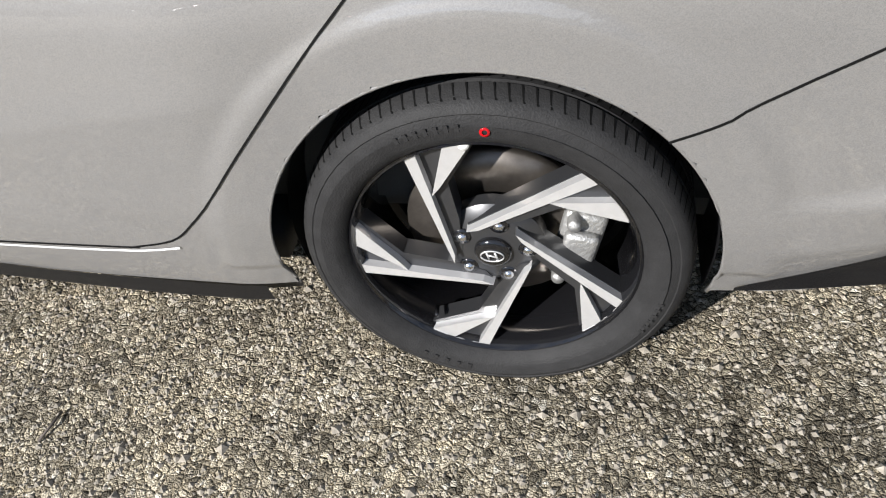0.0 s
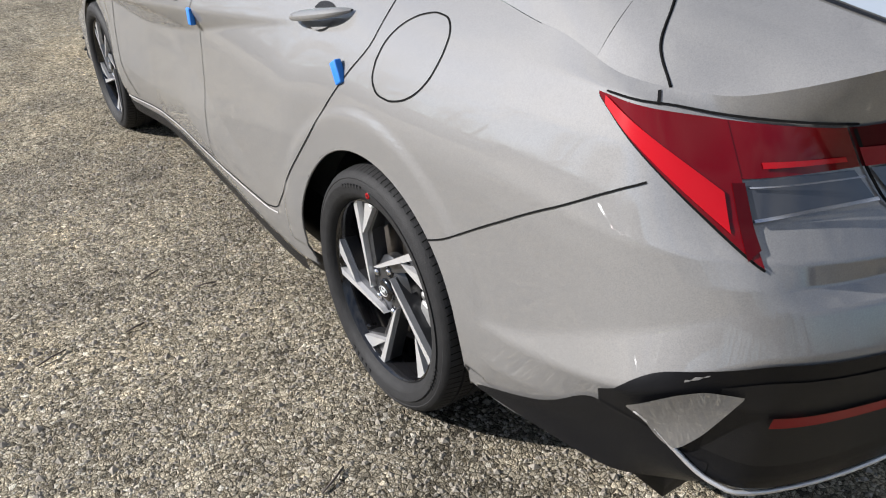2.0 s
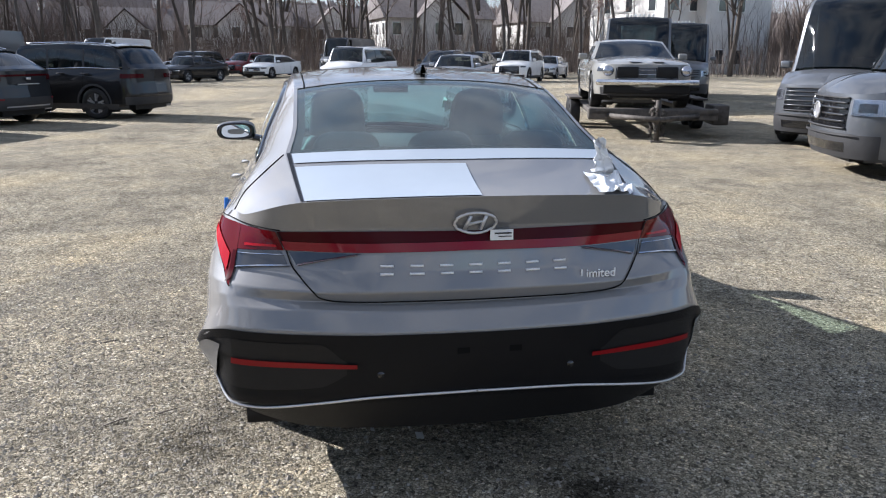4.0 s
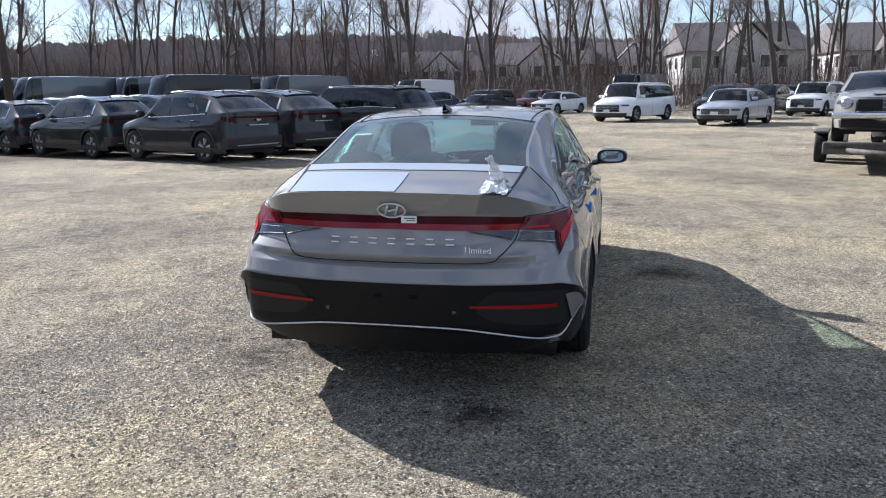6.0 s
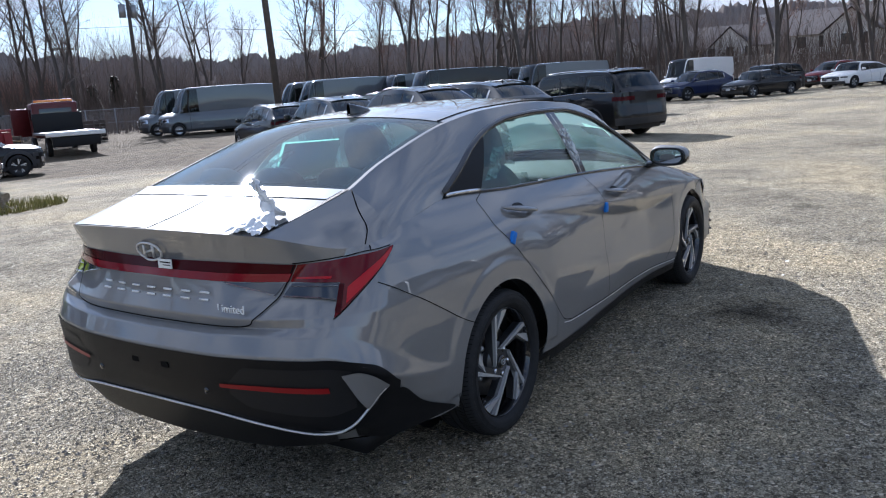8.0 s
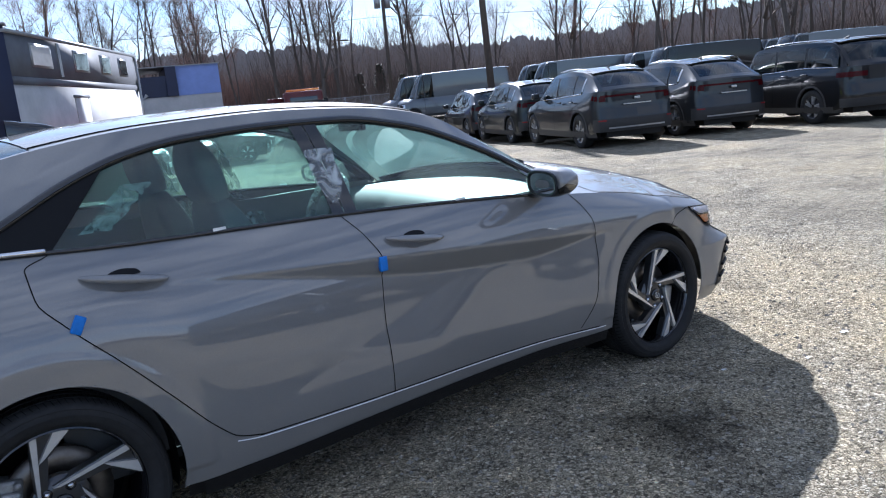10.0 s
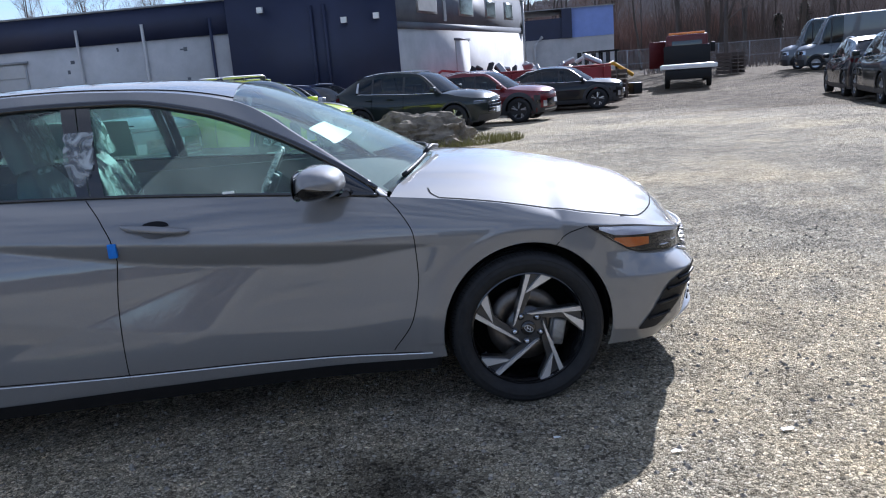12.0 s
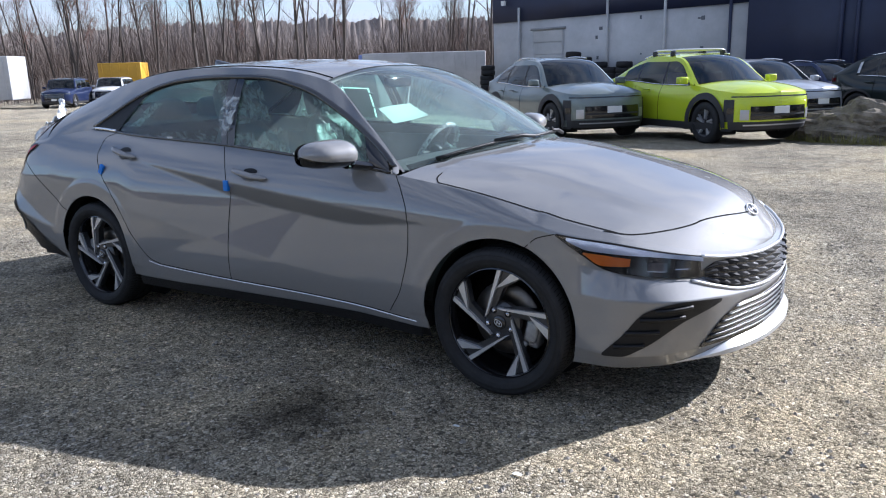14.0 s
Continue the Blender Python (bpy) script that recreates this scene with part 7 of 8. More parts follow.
vehicle("cargo_van", "graphite cargo van beside another", (8.3, -9.15), 125, "FL", color=C_VAN, group="cargo vans", category="van", **VAN)
for x, y in ((17.3, -9.3), (21.6, -12.7)):
    vehicle("cargo_van", "dark cargo van with roof markers, behind an old coupe", (x, y), 155, "FL", color=C_VAN, group="cargo vans", category="van", **VAN)
vehicle("cargo_van", "dark cargo van behind the cars", (52.0, -2.0), 150, "FL", color=C_VAN, group="cargo vans", category="van", **VAN)
vehicle("cargo_van", "white cargo van behind the cars", (52.5, 14.0), 150, "FL", color=C_WHITE, group="cargo vans", category="van", **VAN)
lime = vehicle("suv", "acid lime small SUV with black cladding and roof bars", (0.64, 10.55), -38, "FR", color=C_LIME, group="parked small SUVs", **CROSS)
vehicle("suv", "sage grey small SUV with black cladding", (-2.22, 10.35), -38, "FR", color=C_SAGE, group="parked small SUVs", **CROSS)
vehicle("suv", "silver small SUV behind a lime one", (0.55, 16.3), -40, "FR", color=C_SILVER, group="parked small SUVs", **CROSS)
vehicle("suv", "dark green-grey SUV beside a boulder", (4.75, 16.65), -28, "FR", color=C_DARKGREEN, group="parked SUVs", **SUV)
vehicle("suv", "dark red small SUV beside a dark SUV", (6.95, 18.9), -28, "FR", color=C_RED, group="parked small SUVs", **CROSS)
vehicle("suv", "black small SUV near a flatbed truck", (10.75, 23.4), -22, "FR", color=C_BLACK, group="parked small SUVs", **CROSS)
vehicle("suv", "deep blue small SUV by a navy wall", (1.6, 19.8), -40, "FR", color=C_NAVY, group="parked small SUVs", **CROSS)
vehicle("suv", "dark SUV parked by the woods", (-41.7, 23.3), -50, "FR", color=C_NAVY, group="parked SUVs", **BIG)
vehicle("suv", "white SUV parked by the woods", (-42.6, 27.2), -50, "FR", color=C_WHITE, group="parked SUVs", **BIG)


def roof_bars(made):
    car, ta, sh = made
    for t in (1.45, 2.35):
        mid = ta(t, 0.0)
        pts = [Vector((mid.x, ta(t, v).y, mid.z + 0.075 - 0.055 * abs(v) ** 12)) for v in span(-0.93, 0.93, 24)]
        bar = part("roof_bar", tube(pts, 0.022, 8), ALLOY, car, "silver roof bar")
        for v in (-0.90, 0.90):
            p = ta(t, v)
            part("bar_foot", box(p.x - 0.06, p.x + 0.06, p.y - 0.025, p.y + 0.025, p.z - 0.01, mid.z + 0.06, 0.012), CLAD, bar, "black bar foot")


roof_bars(lime)


# ---- building and yard ----
NAVYWALL = noise_on(mat("navy_painted_metal_siding", (0.012, 0.017, 0.045), 0.55), 0.8, 0.5, bump=0.1, bump_scale=6, dark=1.6)
WHITEWALL = noise_on(mat("white_painted_block", (0.50, 0.50, 0.50), 0.8, spec=0.2), 0.9, 0.7, bump=0.25, bump_scale=9, dark=0.72)
GREYWALL = noise_on(mat("grey_painted_siding", (0.12, 0.13, 0.15), 0.7), 1.2, 0.6, bump=0.1, bump_scale=8)
TINROOF = noise_on(mat("grey_roof_edge_metal", (0.30, 0.31, 0.32), 0.45, 0.5), 2, 0.5)
BLUEPANEL = noise_on(mat("pale_blue_siding", (0.22, 0.30, 0.62), 0.6), 1.5, 0.3)
WOODPOLE = noise_on(mat("weathered_pole_wood", (0.10, 0.08, 0.065), 0.9), 6, 0.6, bump=0.4, bump_scale=40)
BARK = noise_on(mat("grey_brown_bark", (0.098, 0.082, 0.070), 0.95), 3, 0.6, bump=0.5, bump_scale=14)
TWIG = noise_on(mat("brown_twigs", (0.185, 0.150, 0.130), 0.95), 0.4, 0.6)
REDTWIG = noise_on(mat("reddish_brown_twigs", (0.23, 0.145, 0.115), 0.95), 0.4, 0.6)
# far woods: distance haze is painted into this paler base colour
FARWOOD = noise_on(mat("hazed_far_woodland", (0.27, 0.235, 0.215), 1.0, spec=0.0), 0.35, 0.8, bump=0.5, bump_scale=0.8, dark=0.7)
SIDING = noise_on(mat("beige_house_siding", (0.74, 0.72, 0.68), 0.8), 0.7, 0.4)
SHINGLE = noise_on(mat("brown_roof_shingles", (0.20, 0.175, 0.165), 0.9), 2, 0.6, bump=0.3, bump_scale=12)
ROCK = noise_on(mat("grey_weathered_rock", (0.26, 0.225, 0.175), 0.95, spec=0.1), 4.5, 0.95, bump=1.0, bump_scale=16, dark=0.34)
DRYGRASS = noise_on(mat("dry_grass", (0.24, 0.22, 0.07), 0.9), 5, 0.7, dark=0.45)
REDPAINT = noise_on(mat("faded_red_painted_steel", (0.27, 0.025, 0.03), 0.55), 2, 0.6)
YELLOW = noise_on(mat("yellow_machine_paint", (0.60, 0.33, 0.02), 0.5), 2, 0.4)
GALV = noise_on(mat("galvanised_steel", (0.34, 0.35, 0.36), 0.45, 0.7), 8, 0.5)
WINDOWDARK = mat("dark_window_pane", (0.03, 0.035, 0.04), 0.06, coat=0.6)
BLIND = noise_on(mat("pale_window_blind", (0.55, 0.55, 0.52), 0.7), 3, 0.4)

WA = radians(-14.8)
wdir, wnor = Vector((math.cos(WA), math.sin(WA), 0)), Vector((-math.sin(WA), math.cos(WA), 0))
W0 = Vector((-14.42, 29.83, -0.34))


def front_wall(u, d, z):
    """Place on the long front of the workshop: u along it, d in front of it, z up from the yard."""
    return W0 + wdir * u - wnor * d + Vector((0, 0, z))


def wall_box(f, u0, u1, d0, d1, z0, z1):
    v = [f(u, d, z) for u in (u0, u1) for d in (d0, d1) for z in (z0, z1)]
    return v, [(0, 1, 3, 2), (4, 6, 7, 5), (0, 4, 5, 1), (2, 3, 7, 6), (0, 2, 6, 4), (1, 5, 7, 3)]


CORNER = front_wall(19.0, 0, 0)
SB = (Vector((11.2, 37.0, -0.34)) - CORNER)
sdir = SB.normalized()
snor = Vector((-sdir.y, sdir.x, 0))


def side_wall(u, d, z):
    return CORNER + sdir * u - snor * d + Vector((0, 0, z))


def workshop():
    b = thing("workshop_building", "long workshop with navy and white painted walls", "building", kind="structure")
    part("wall", wall_box(front_wall, 0, 12.65, -0.25, 0, 0, 3.70), WHITEWALL, b, "white block wall")
    part("wall", wall_box(front_wall, 0, 12.65, -0.25, 0.06, 3.70, 4.86), NAVYWALL, b, "navy band above the white wall")
    part("wall", wall_box(front_wall, 12.65, 19.0, -0.25, 0.08, 0, 5.16), NAVYWALL, b, "navy metal wall")
    part("roof_edge", wall_box(front_wall, -0.1, 12.65, -0.3, 0.12, 4.86, 4.93), TINROOF, b)
    part("roof_edge", wall_box(front_wall, 12.65, 19.1, -0.3, 0.14, 5.16, 5.24), TINROOF, b)
    part("wall", wall_box(front_wall, 0, 0.25, -13, -0.25, 0, 4.8), WHITEWALL, b)
    part("wall", wall_box(front_wall, 0, 19, -13.2, -13, 0, 4.8), WHITEWALL, b)
    part("roof", wall_box(front_wall, 0.1, 18.9, -13, -0.25, 4.6, 4.7), TINROOF, b)
    # garage door with its panel lines
    g = part("garage_door", wall_box(front_wall, 2.50, 4.25, 0, 0.05, 0, 3.24), WHITEWALL, b, "white roller door")
    for k in range(6):
        part("door_slat", wall_box(front_wall, 2.55, 4.20, 0.052, 0.075, 0.08 + 0.53 * k, 0.55 + 0.53 * k), WHITEWALL, g, smooth=False)
    part("door_head", wall_box(front_wall, 2.40, 4.35, 0.002, 0.09, 3.24, 3.34), TINROOF, b)
    for u in (1.7, 6.6, 9.3, 12.0):
        part("downpipe", tube([front_wall(u, 0.10, 0), front_wall(u, 0.10, 4.3)], 0.06, 8), WHITEWALL if u < 12 else NAVYWALL, b)
    for u in (15.9, 16.4):
        part("downpipe", tube([front_wall(u, 0.16, 0.4), front_wall(u, 0.16, 4.4)], 0.07, 8), NAVYWALL, b)
    rnd = random.Random(8)
    for k in range(16):
        u, z = rnd.choice((6.0, 8.2, 8.6, 10.8)) + rnd.uniform(-0.2, 0.2), rnd.uniform(1.2, 3.4)
        part("peeled_patch", wall_box(front_wall, u, u + rnd.uniform(0.06, 0.18), 0, 0.006, z, z + rnd.uniform(0.05, 0.2)), GREYWALL, b, smooth=False)
    for u, z in ((17.0, 3.7), (18.2, 3.75), (13.9, 4.3), (0.7, 4.45)):
        part("wall_lamp", wall_box(front_wall, u, u + 0.2, 0.08, 0.22, z, z + 0.2), PAPER, b, "small white wall lamp", smooth=False)
    part("alarm_box", wall_box(front_wall, 18.2, 18.6, 0.08, 0.3, 4.75, 5.0), GALV, b, smooth=False)
    part("roof_vent", tube([front_wall(13.3, -1.0, 5.0), front_wall(13.3, -1.0, 5.6)], 0.14, 10), GALV, b)
    # side wall: white below, grey with windows above
    L = SB.length
    part("wall", wall_box(side_wall, 0.02, L, -0.25, 0, 0, 3.35), WHITEWALL, b, "white lower side wall")
    part("wall", wall_box(side_wall, 0.02, L, -0.25, 0.05, 3.35, 3.6), GREYWALL, b)
    part("wall", wall_box(side_wall, 0.02, L, -0.25, 0.03, 3.6, 4.95), GREYWALL, b, "grey upper side wall")
    part("roof_edge", wall_box(side_wall, -0.1, L + 0.1, -0.3, 0.12, 4.95, 5.06), TINROOF, b)
    for u0, u1, m in ((1.6, 3.4, BLIND), (5.6, 7.2, WINDOWDARK), (8.7, 10.0, WINDOWDARK), (11.2, 12.4, WINDOWDARK)):
        wnd = part("window", wall_box(side_wall, u0, u1, 0.02, 0.07, 3.95, 4.75), TINROOF, b)
        part("pane", wall_box(side_wall, u0 + 0.1, u1 - 0.1, 0.06, 0.085, 4.03, 4.67), m, wnd, smooth=False)
    part("door", wall_box(side_wall, 5.1, 6.5, 0, 0.06, 0, 2.95), WHITEWALL, b, "white side door")
    part("door_head", wall_box(side_wall, 5.0, 6.6, 0, 0.09, 2.95, 3.05), GREYWALL, b)
    part("leaning_board", moved(wall_box(side_wall, 4.0, 4.25, 0.04, 0.08, 3.7, 4.9), pose(0, 0, 0)), TINROOF, b, smooth=False)
    part("downpipe", tube([side_wall(L - 0.2, 0.1, 0), side_wall(L - 0.2, 0.1, 4.9)], 0.07, 8), GALV, b)
    part("mast", tube([side_wall(2.0, -1.5, 4.9), side_wall(2.0, -1.5, 6.6)], 0.03, 6), GALV, b)


workshop()


def small_building():
    b = thing("small_building", "small navy building with a pale blue gable end and white base", "building", kind="structure", at=(18.9, 51.5, -0.34), rz=-14)
    part("wall", box(-4.2, 2.0, 0, 7, 0, 3.4), WHITEWALL, b, "white lower wall", smooth=False)
    part("wall", box(-4.2, -0.9, -0.05, 7.05, 3.4, 4.8), NAVYWALL, b, "navy upper wall", smooth=False)
    part("wall", box(-0.9, 2.0, -0.05, 7.05, 3.4, 5.4), BLUEPANEL, b, "pale blue upper wall", smooth=False)
    part("roof", box(-4.3, 2.1, -0.2, 7.2, 5.4, 5.46), TINROOF, b, smooth=False)
    part("wall", box(-1.6, -0.9, -0.3, 7.1, 3.4, 5.4), NAVYWALL, b, smooth=False)
    part("flue", tube([(-3.6, -0.4, 1.2), (-3.6, -0.4, 3.0), (-3.0, -0.3, 3.6)], 0.12, 8), WHITEWALL, b)
    for k in range(5):
        part("window", box(-0.6 + 0.5 * k, -0.3 + 0.5 * k, -0.06, 0.02, 1.5, 2.3), WINDOWDARK, b, smooth=False)


small_building()


def house(at, rz, w, d, h, storeys=2, gable=True):
    b = thing("house", "pale beige two-storey house with brown gable roof, behind bare trees", "house", group="houses behind the trees", at=at, rz=rz)
    part("wall", box(-w / 2, w / 2, -d / 2, d / 2, 0, h), SIDING, b, smooth=False)
    rh = d * 0.32
    v = [Vector((x, y, z)) for x in (-w / 2 - 0.4, w / 2 + 0.4) for y, z in ((-d / 2 - 0.5, h - 0.1), (0, h + rh), (d / 2 + 0.5, h - 0.1))]
    part("roof", (v, [(0, 3, 4, 1), (1, 4, 5, 2), (0, 1, 2), (3, 5, 4), (0, 2, 5, 3)]), SHINGLE, b, smooth=False)
    # a cross gable on the front
    gv = [Vector((x, y, z)) for y in (-d / 2 - 1.2, 0) for x, z in ((-w * 0.22, 0), (w * 0.22, 0), (w * 0.22, h), (0, h + rh * 0.8), (-w * 0.22, h))]
    part("front_gable", (gv, [(0, 1, 2, 3, 4), (0, 4, 9, 5), (1, 6, 7, 2)]), SIDING, b, smooth=False)
    rv = [Vector((x, y, z)) for y in (-d / 2 - 1.6, 0) for x, z in ((-w * 0.26, h - 0.2), (0, h + rh * 0.86), (w * 0.26, h - 0.2))]
    part("gable_roof", (rv, [(0, 3, 4, 1), (1, 4, 5, 2)]), SHINGLE, b, smooth=False)
    part("chimney", box(w * 0.3, w * 0.3 + 0.8, 0.2, 1.0, h, h + rh + 1.0), SIDING, b, smooth=False)
    for s in range(storeys):
        z = 0.9 + s * h / storeys
        for k in range(int(w / 2.2)):
            x = -w / 2 + 1.1 + k * 2.2
            y = -d / 2 - (1.2 if abs(x) < w * 0.22 else 0)
            wd = part("window", box(x - 0.55, x + 0.55, y - 0.05, y + 0.03, z, z + 1.4), PAPER, b, smooth=False)
            part("pane", box(x - 0.45, x + 0.45, y - 0.07, y - 0.04, z + 0.1, z + 1.3), WINDOWDARK, wd, smooth=False)
        for k in range(int(d / 3)):
            y = -d / 2 + 1.5 + 3 * k
            for sx in (-1, 1):
                wd = part("window", box(sx * w / 2 - 0.04, sx * w / 2 + 0.04, y - 0.5, y + 0.5, z, z + 1.4), PAPER, b, smooth=False)
                part("pane", box(sx * w / 2 - 0.06, sx * w / 2 + 0.06, y - 0.4, y + 0.4, z + 0.1, z + 1.3), WINDOWDARK, wd, smooth=False)


for at, rz, w, d, h in (((88, -13, 0), -82, 12, 10, 5.6), ((100, 9, 0), -84, 12, 9, 5.0), ((108, 24, 0), -80, 11, 9, 4.6), ((68, -34, 0), -72, 13, 10, 9.0), ((112, 40, 0), -70, 13, 9, 4.4), ((94, -30, 0), -85, 12, 10, 5.6), ((104, -2, 0), -84, 10, 9, 5.0)):
    house(at, rz, w, d, h)


# ---- machines and loose things in the yard ----
# red truck paint, darkened to hold the shade of the side in view
MAROON = noise_on(mat("shade_darkened_truck_paint", (0.11, 0.013, 0.014), 0.45), 2, 0.6)


def flatbed():
    t = thing("flatbed_truck", "dark red flatbed truck with a pale tilting bed, door open", "truck", at=(17.9, 32.0, -0.25), rz=67)
    part("bed", box(-1.3, 3.9, -1.22, 1.22, 0.98, 1.10, 0.02), GALV, t, "pale steel flat bed")
    part("bed_edge", box(-1.36, -1.28, -1.25, 1.25, 0.92, 1.12, 0.02), PAPER, t, "white bed edge")
    part("chassis", box(-1.1, 6.0, -0.5, 0.5, 0.5, 0.95, 0.04), BLACK, t)
    part("tail_frame", box(-1.25, -1.1, -1.0, 1.0, 0.45, 0.9, 0.03), BLACK, t)
    part("headboard", box(3.9, 4.0, -1.15, 1.15, 1.1, 2.0, 0.02), BLACK, t)
    cab = part("cab", box(4.2, 6.1, -1.05, 1.05, 0.8, 2.55, 0.12), MAROON, t, "dark red cab")
    part("rear_pane", box(4.16, 4.22, -0.75, 0.75, 1.75, 2.25, 0.02), WINDOWDARK, cab)
    for s in (1, -1):
        part("side_pane", box(4.6, 5.6, s * 1.05 - 0.02, s * 1.05 + 0.02, 1.7, 2.25, 0.01), WINDOWDARK, cab)
        part("mirror", box(5.9, 6.0, s * 1.35 - 0.12, s * 1.35 + 0.12, 1.6, 2.1, 0.02), BLACK, t)
    part("bonnet", box(6.1, 7.4, -0.9, 0.9, 0.8, 1.55, 0.12), MAROON, t)
    part("light_bar", box(4.5, 4.8, -0.9, 0.9, 2.56, 2.68, 0.03), AMBER, t, "amber light bar")
    part("open_door", moved(box(0, 0.95, -0.03, 0.03, 0.9, 2.3, 0.02), pose(5.9, 1.07, 0, 0, 0, 115)), MAROON, t, "open cab door")
    for x in (0.6, 6.4):
        for s in (1, -1):
            plain_wheel(t, x, s * 0.95, 0.42, s)


flatbed()


def dumpster():
    t = thing("red_skip", "long faded red open skip full of scrap metal", "skip", at=(8.6, 27.3, -0.34), rz=6)
    for y in (-1.1, 1.1):
        part("side", box(-3.6, 3.6, y - 0.05, y + 0.05, 0.2, 1.45), REDPAINT, t, smooth=False)
    for x in (-3.6, 3.6):
        part("end", box(x - 0.05, x + 0.05, -1.1, 1.1, 0.2, 1.45), REDPAINT, t, smooth=False)
    part("floor", box(-3.6, 3.6, -1.1, 1.1, 0.15, 0.25), REDPAINT, t, smooth=False)
    for k in range(8):
        part("rib", box(-3.3 + 0.94 * k, -3.2 + 0.94 * k, -1.22, -1.15, 0.2, 1.4), REDPAINT, t, smooth=False)
    part("top_rail", tube([(-3.6, -1.15, 1.5), (-3.2, -1.15, 1.75), (-1.5, -1.15, 1.5), (3.6, -1.15, 1.5)], 0.05, 6), REDPAINT, t)
    rnd = random.Random(4)
    for k in range(26):
        m = pose(rnd.uniform(-1.8, 3.3), rnd.uniform(-0.8, 0.8), rnd.uniform(1.3, 1.75), rnd.uniform(-60, 60), rnd.uniform(-60, 60), rnd.uniform(0, 360))
        s = rnd.uniform(0.12, 0.5)
        part("scrap", moved(box(-s, s, -0.12, 0.12, -0.05, 0.05, 0.02), m), rnd.choice((GALV, GALV, BLACK, WHITEWALL, CLAD)), t, "bent scrap metal")


dumpster()


def loader():
    t = thing("yellow_loader", "small yellow loader with a black cage", "machine", at=(13.2, 30.6, -0.3), rz=20)
    part("body", box(-0.9, 0.6, -0.6, 0.6, 0.4, 1.1, 0.08), YELLOW, t)
    part("boom", tube([(-0.8, 0.5, 1.1), (0.3, 0.5, 1.5), (1.4, 0.5, 0.9)], 0.09, 6), YELLOW, t)
    part("boom", tube([(-0.8, -0.5, 1.1), (0.3, -0.5, 1.5), (1.4, -0.5, 0.9)], 0.09, 6), YELLOW, t)
    for x in (-0.4, 0.5):
        for y in (-0.5, 0.5):
            part("post", tube([(x, y, 1.1), (x, y, 2.0)], 0.05, 6), BLACK, t)
    part("canopy", box(-0.5, 0.6, -0.6, 0.6, 1.98, 2.06), BLACK, t, smooth=False)
    part("bucket", box(1.2, 1.7, -0.8, 0.8, 0.05, 0.55, 0.05), BLACK, t)
    for x in (-0.55, 0.45):
        for s in (1, -1):
            plain_wheel(t, x, s * 0.65, 0.33, s)


loader()


def pallet_rack(at):
    t = thing("pallet_stack", "stack of old wooden pallets", "pallets", at=at, rz=20)
    for k in range(6):
        for y in (-0.5, 0.0, 0.5):
            part("slat", box(-0.6, 0.6, y - 0.06, y + 0.06, 0.02 + 0.2 * k, 0.06 + 0.2 * k), WOODPOLE, t, smooth=False)
        for x in (-0.5, 0.0, 0.5):
            part("bearer", box(x - 0.05, x + 0.05, -0.55, 0.55, 0.06 + 0.2 * k, 0.2 + 0.2 * k), WOODPOLE, t, smooth=False)


pallet_rack((12.9, 28.6, -0.3))
pallet_rack((24.0, 40.0, 0.0))


def tyre_stack(at, n, seed):
    rnd = random.Random(seed)
    t = thing("tyre_stack", "stack of worn black tyres by a white wall", "tyres", group="tyre stacks", at=at)
    g = lathe([(0.2, -0.1), (0.3, -0.11), (0.33, -0.07), (0.33, 0.07), (0.3, 0.11), (0.2, 0.1)], 20)
    for k in range(n):
        part("tyre", moved(g, pose(rnd.uniform(-0.06, 0.06), rnd.uniform(-0.06, 0.06), 0.12 + 0.22 * k, 90 + rnd.uniform(-6, 6), 0, 0)), RUBBER, t)


for k, u in enumerate((0.4, 4.9, 5.5, 6.1, 6.8, 7.4, 8.0, 8.6, 9.2)):
    p = front_wall(u, 0.9, 0)
    tyre_stack(tuple(p), (8, 9, 10, 9, 8, 7, 8, 7, 7)[k], k)


RUSTY = noise_on(mat("rusty_grey_steel", (0.13, 0.115, 0.10), 0.75, 0.3), 7, 0.9, bump=0.3, bump_scale=50, dark=0.4)


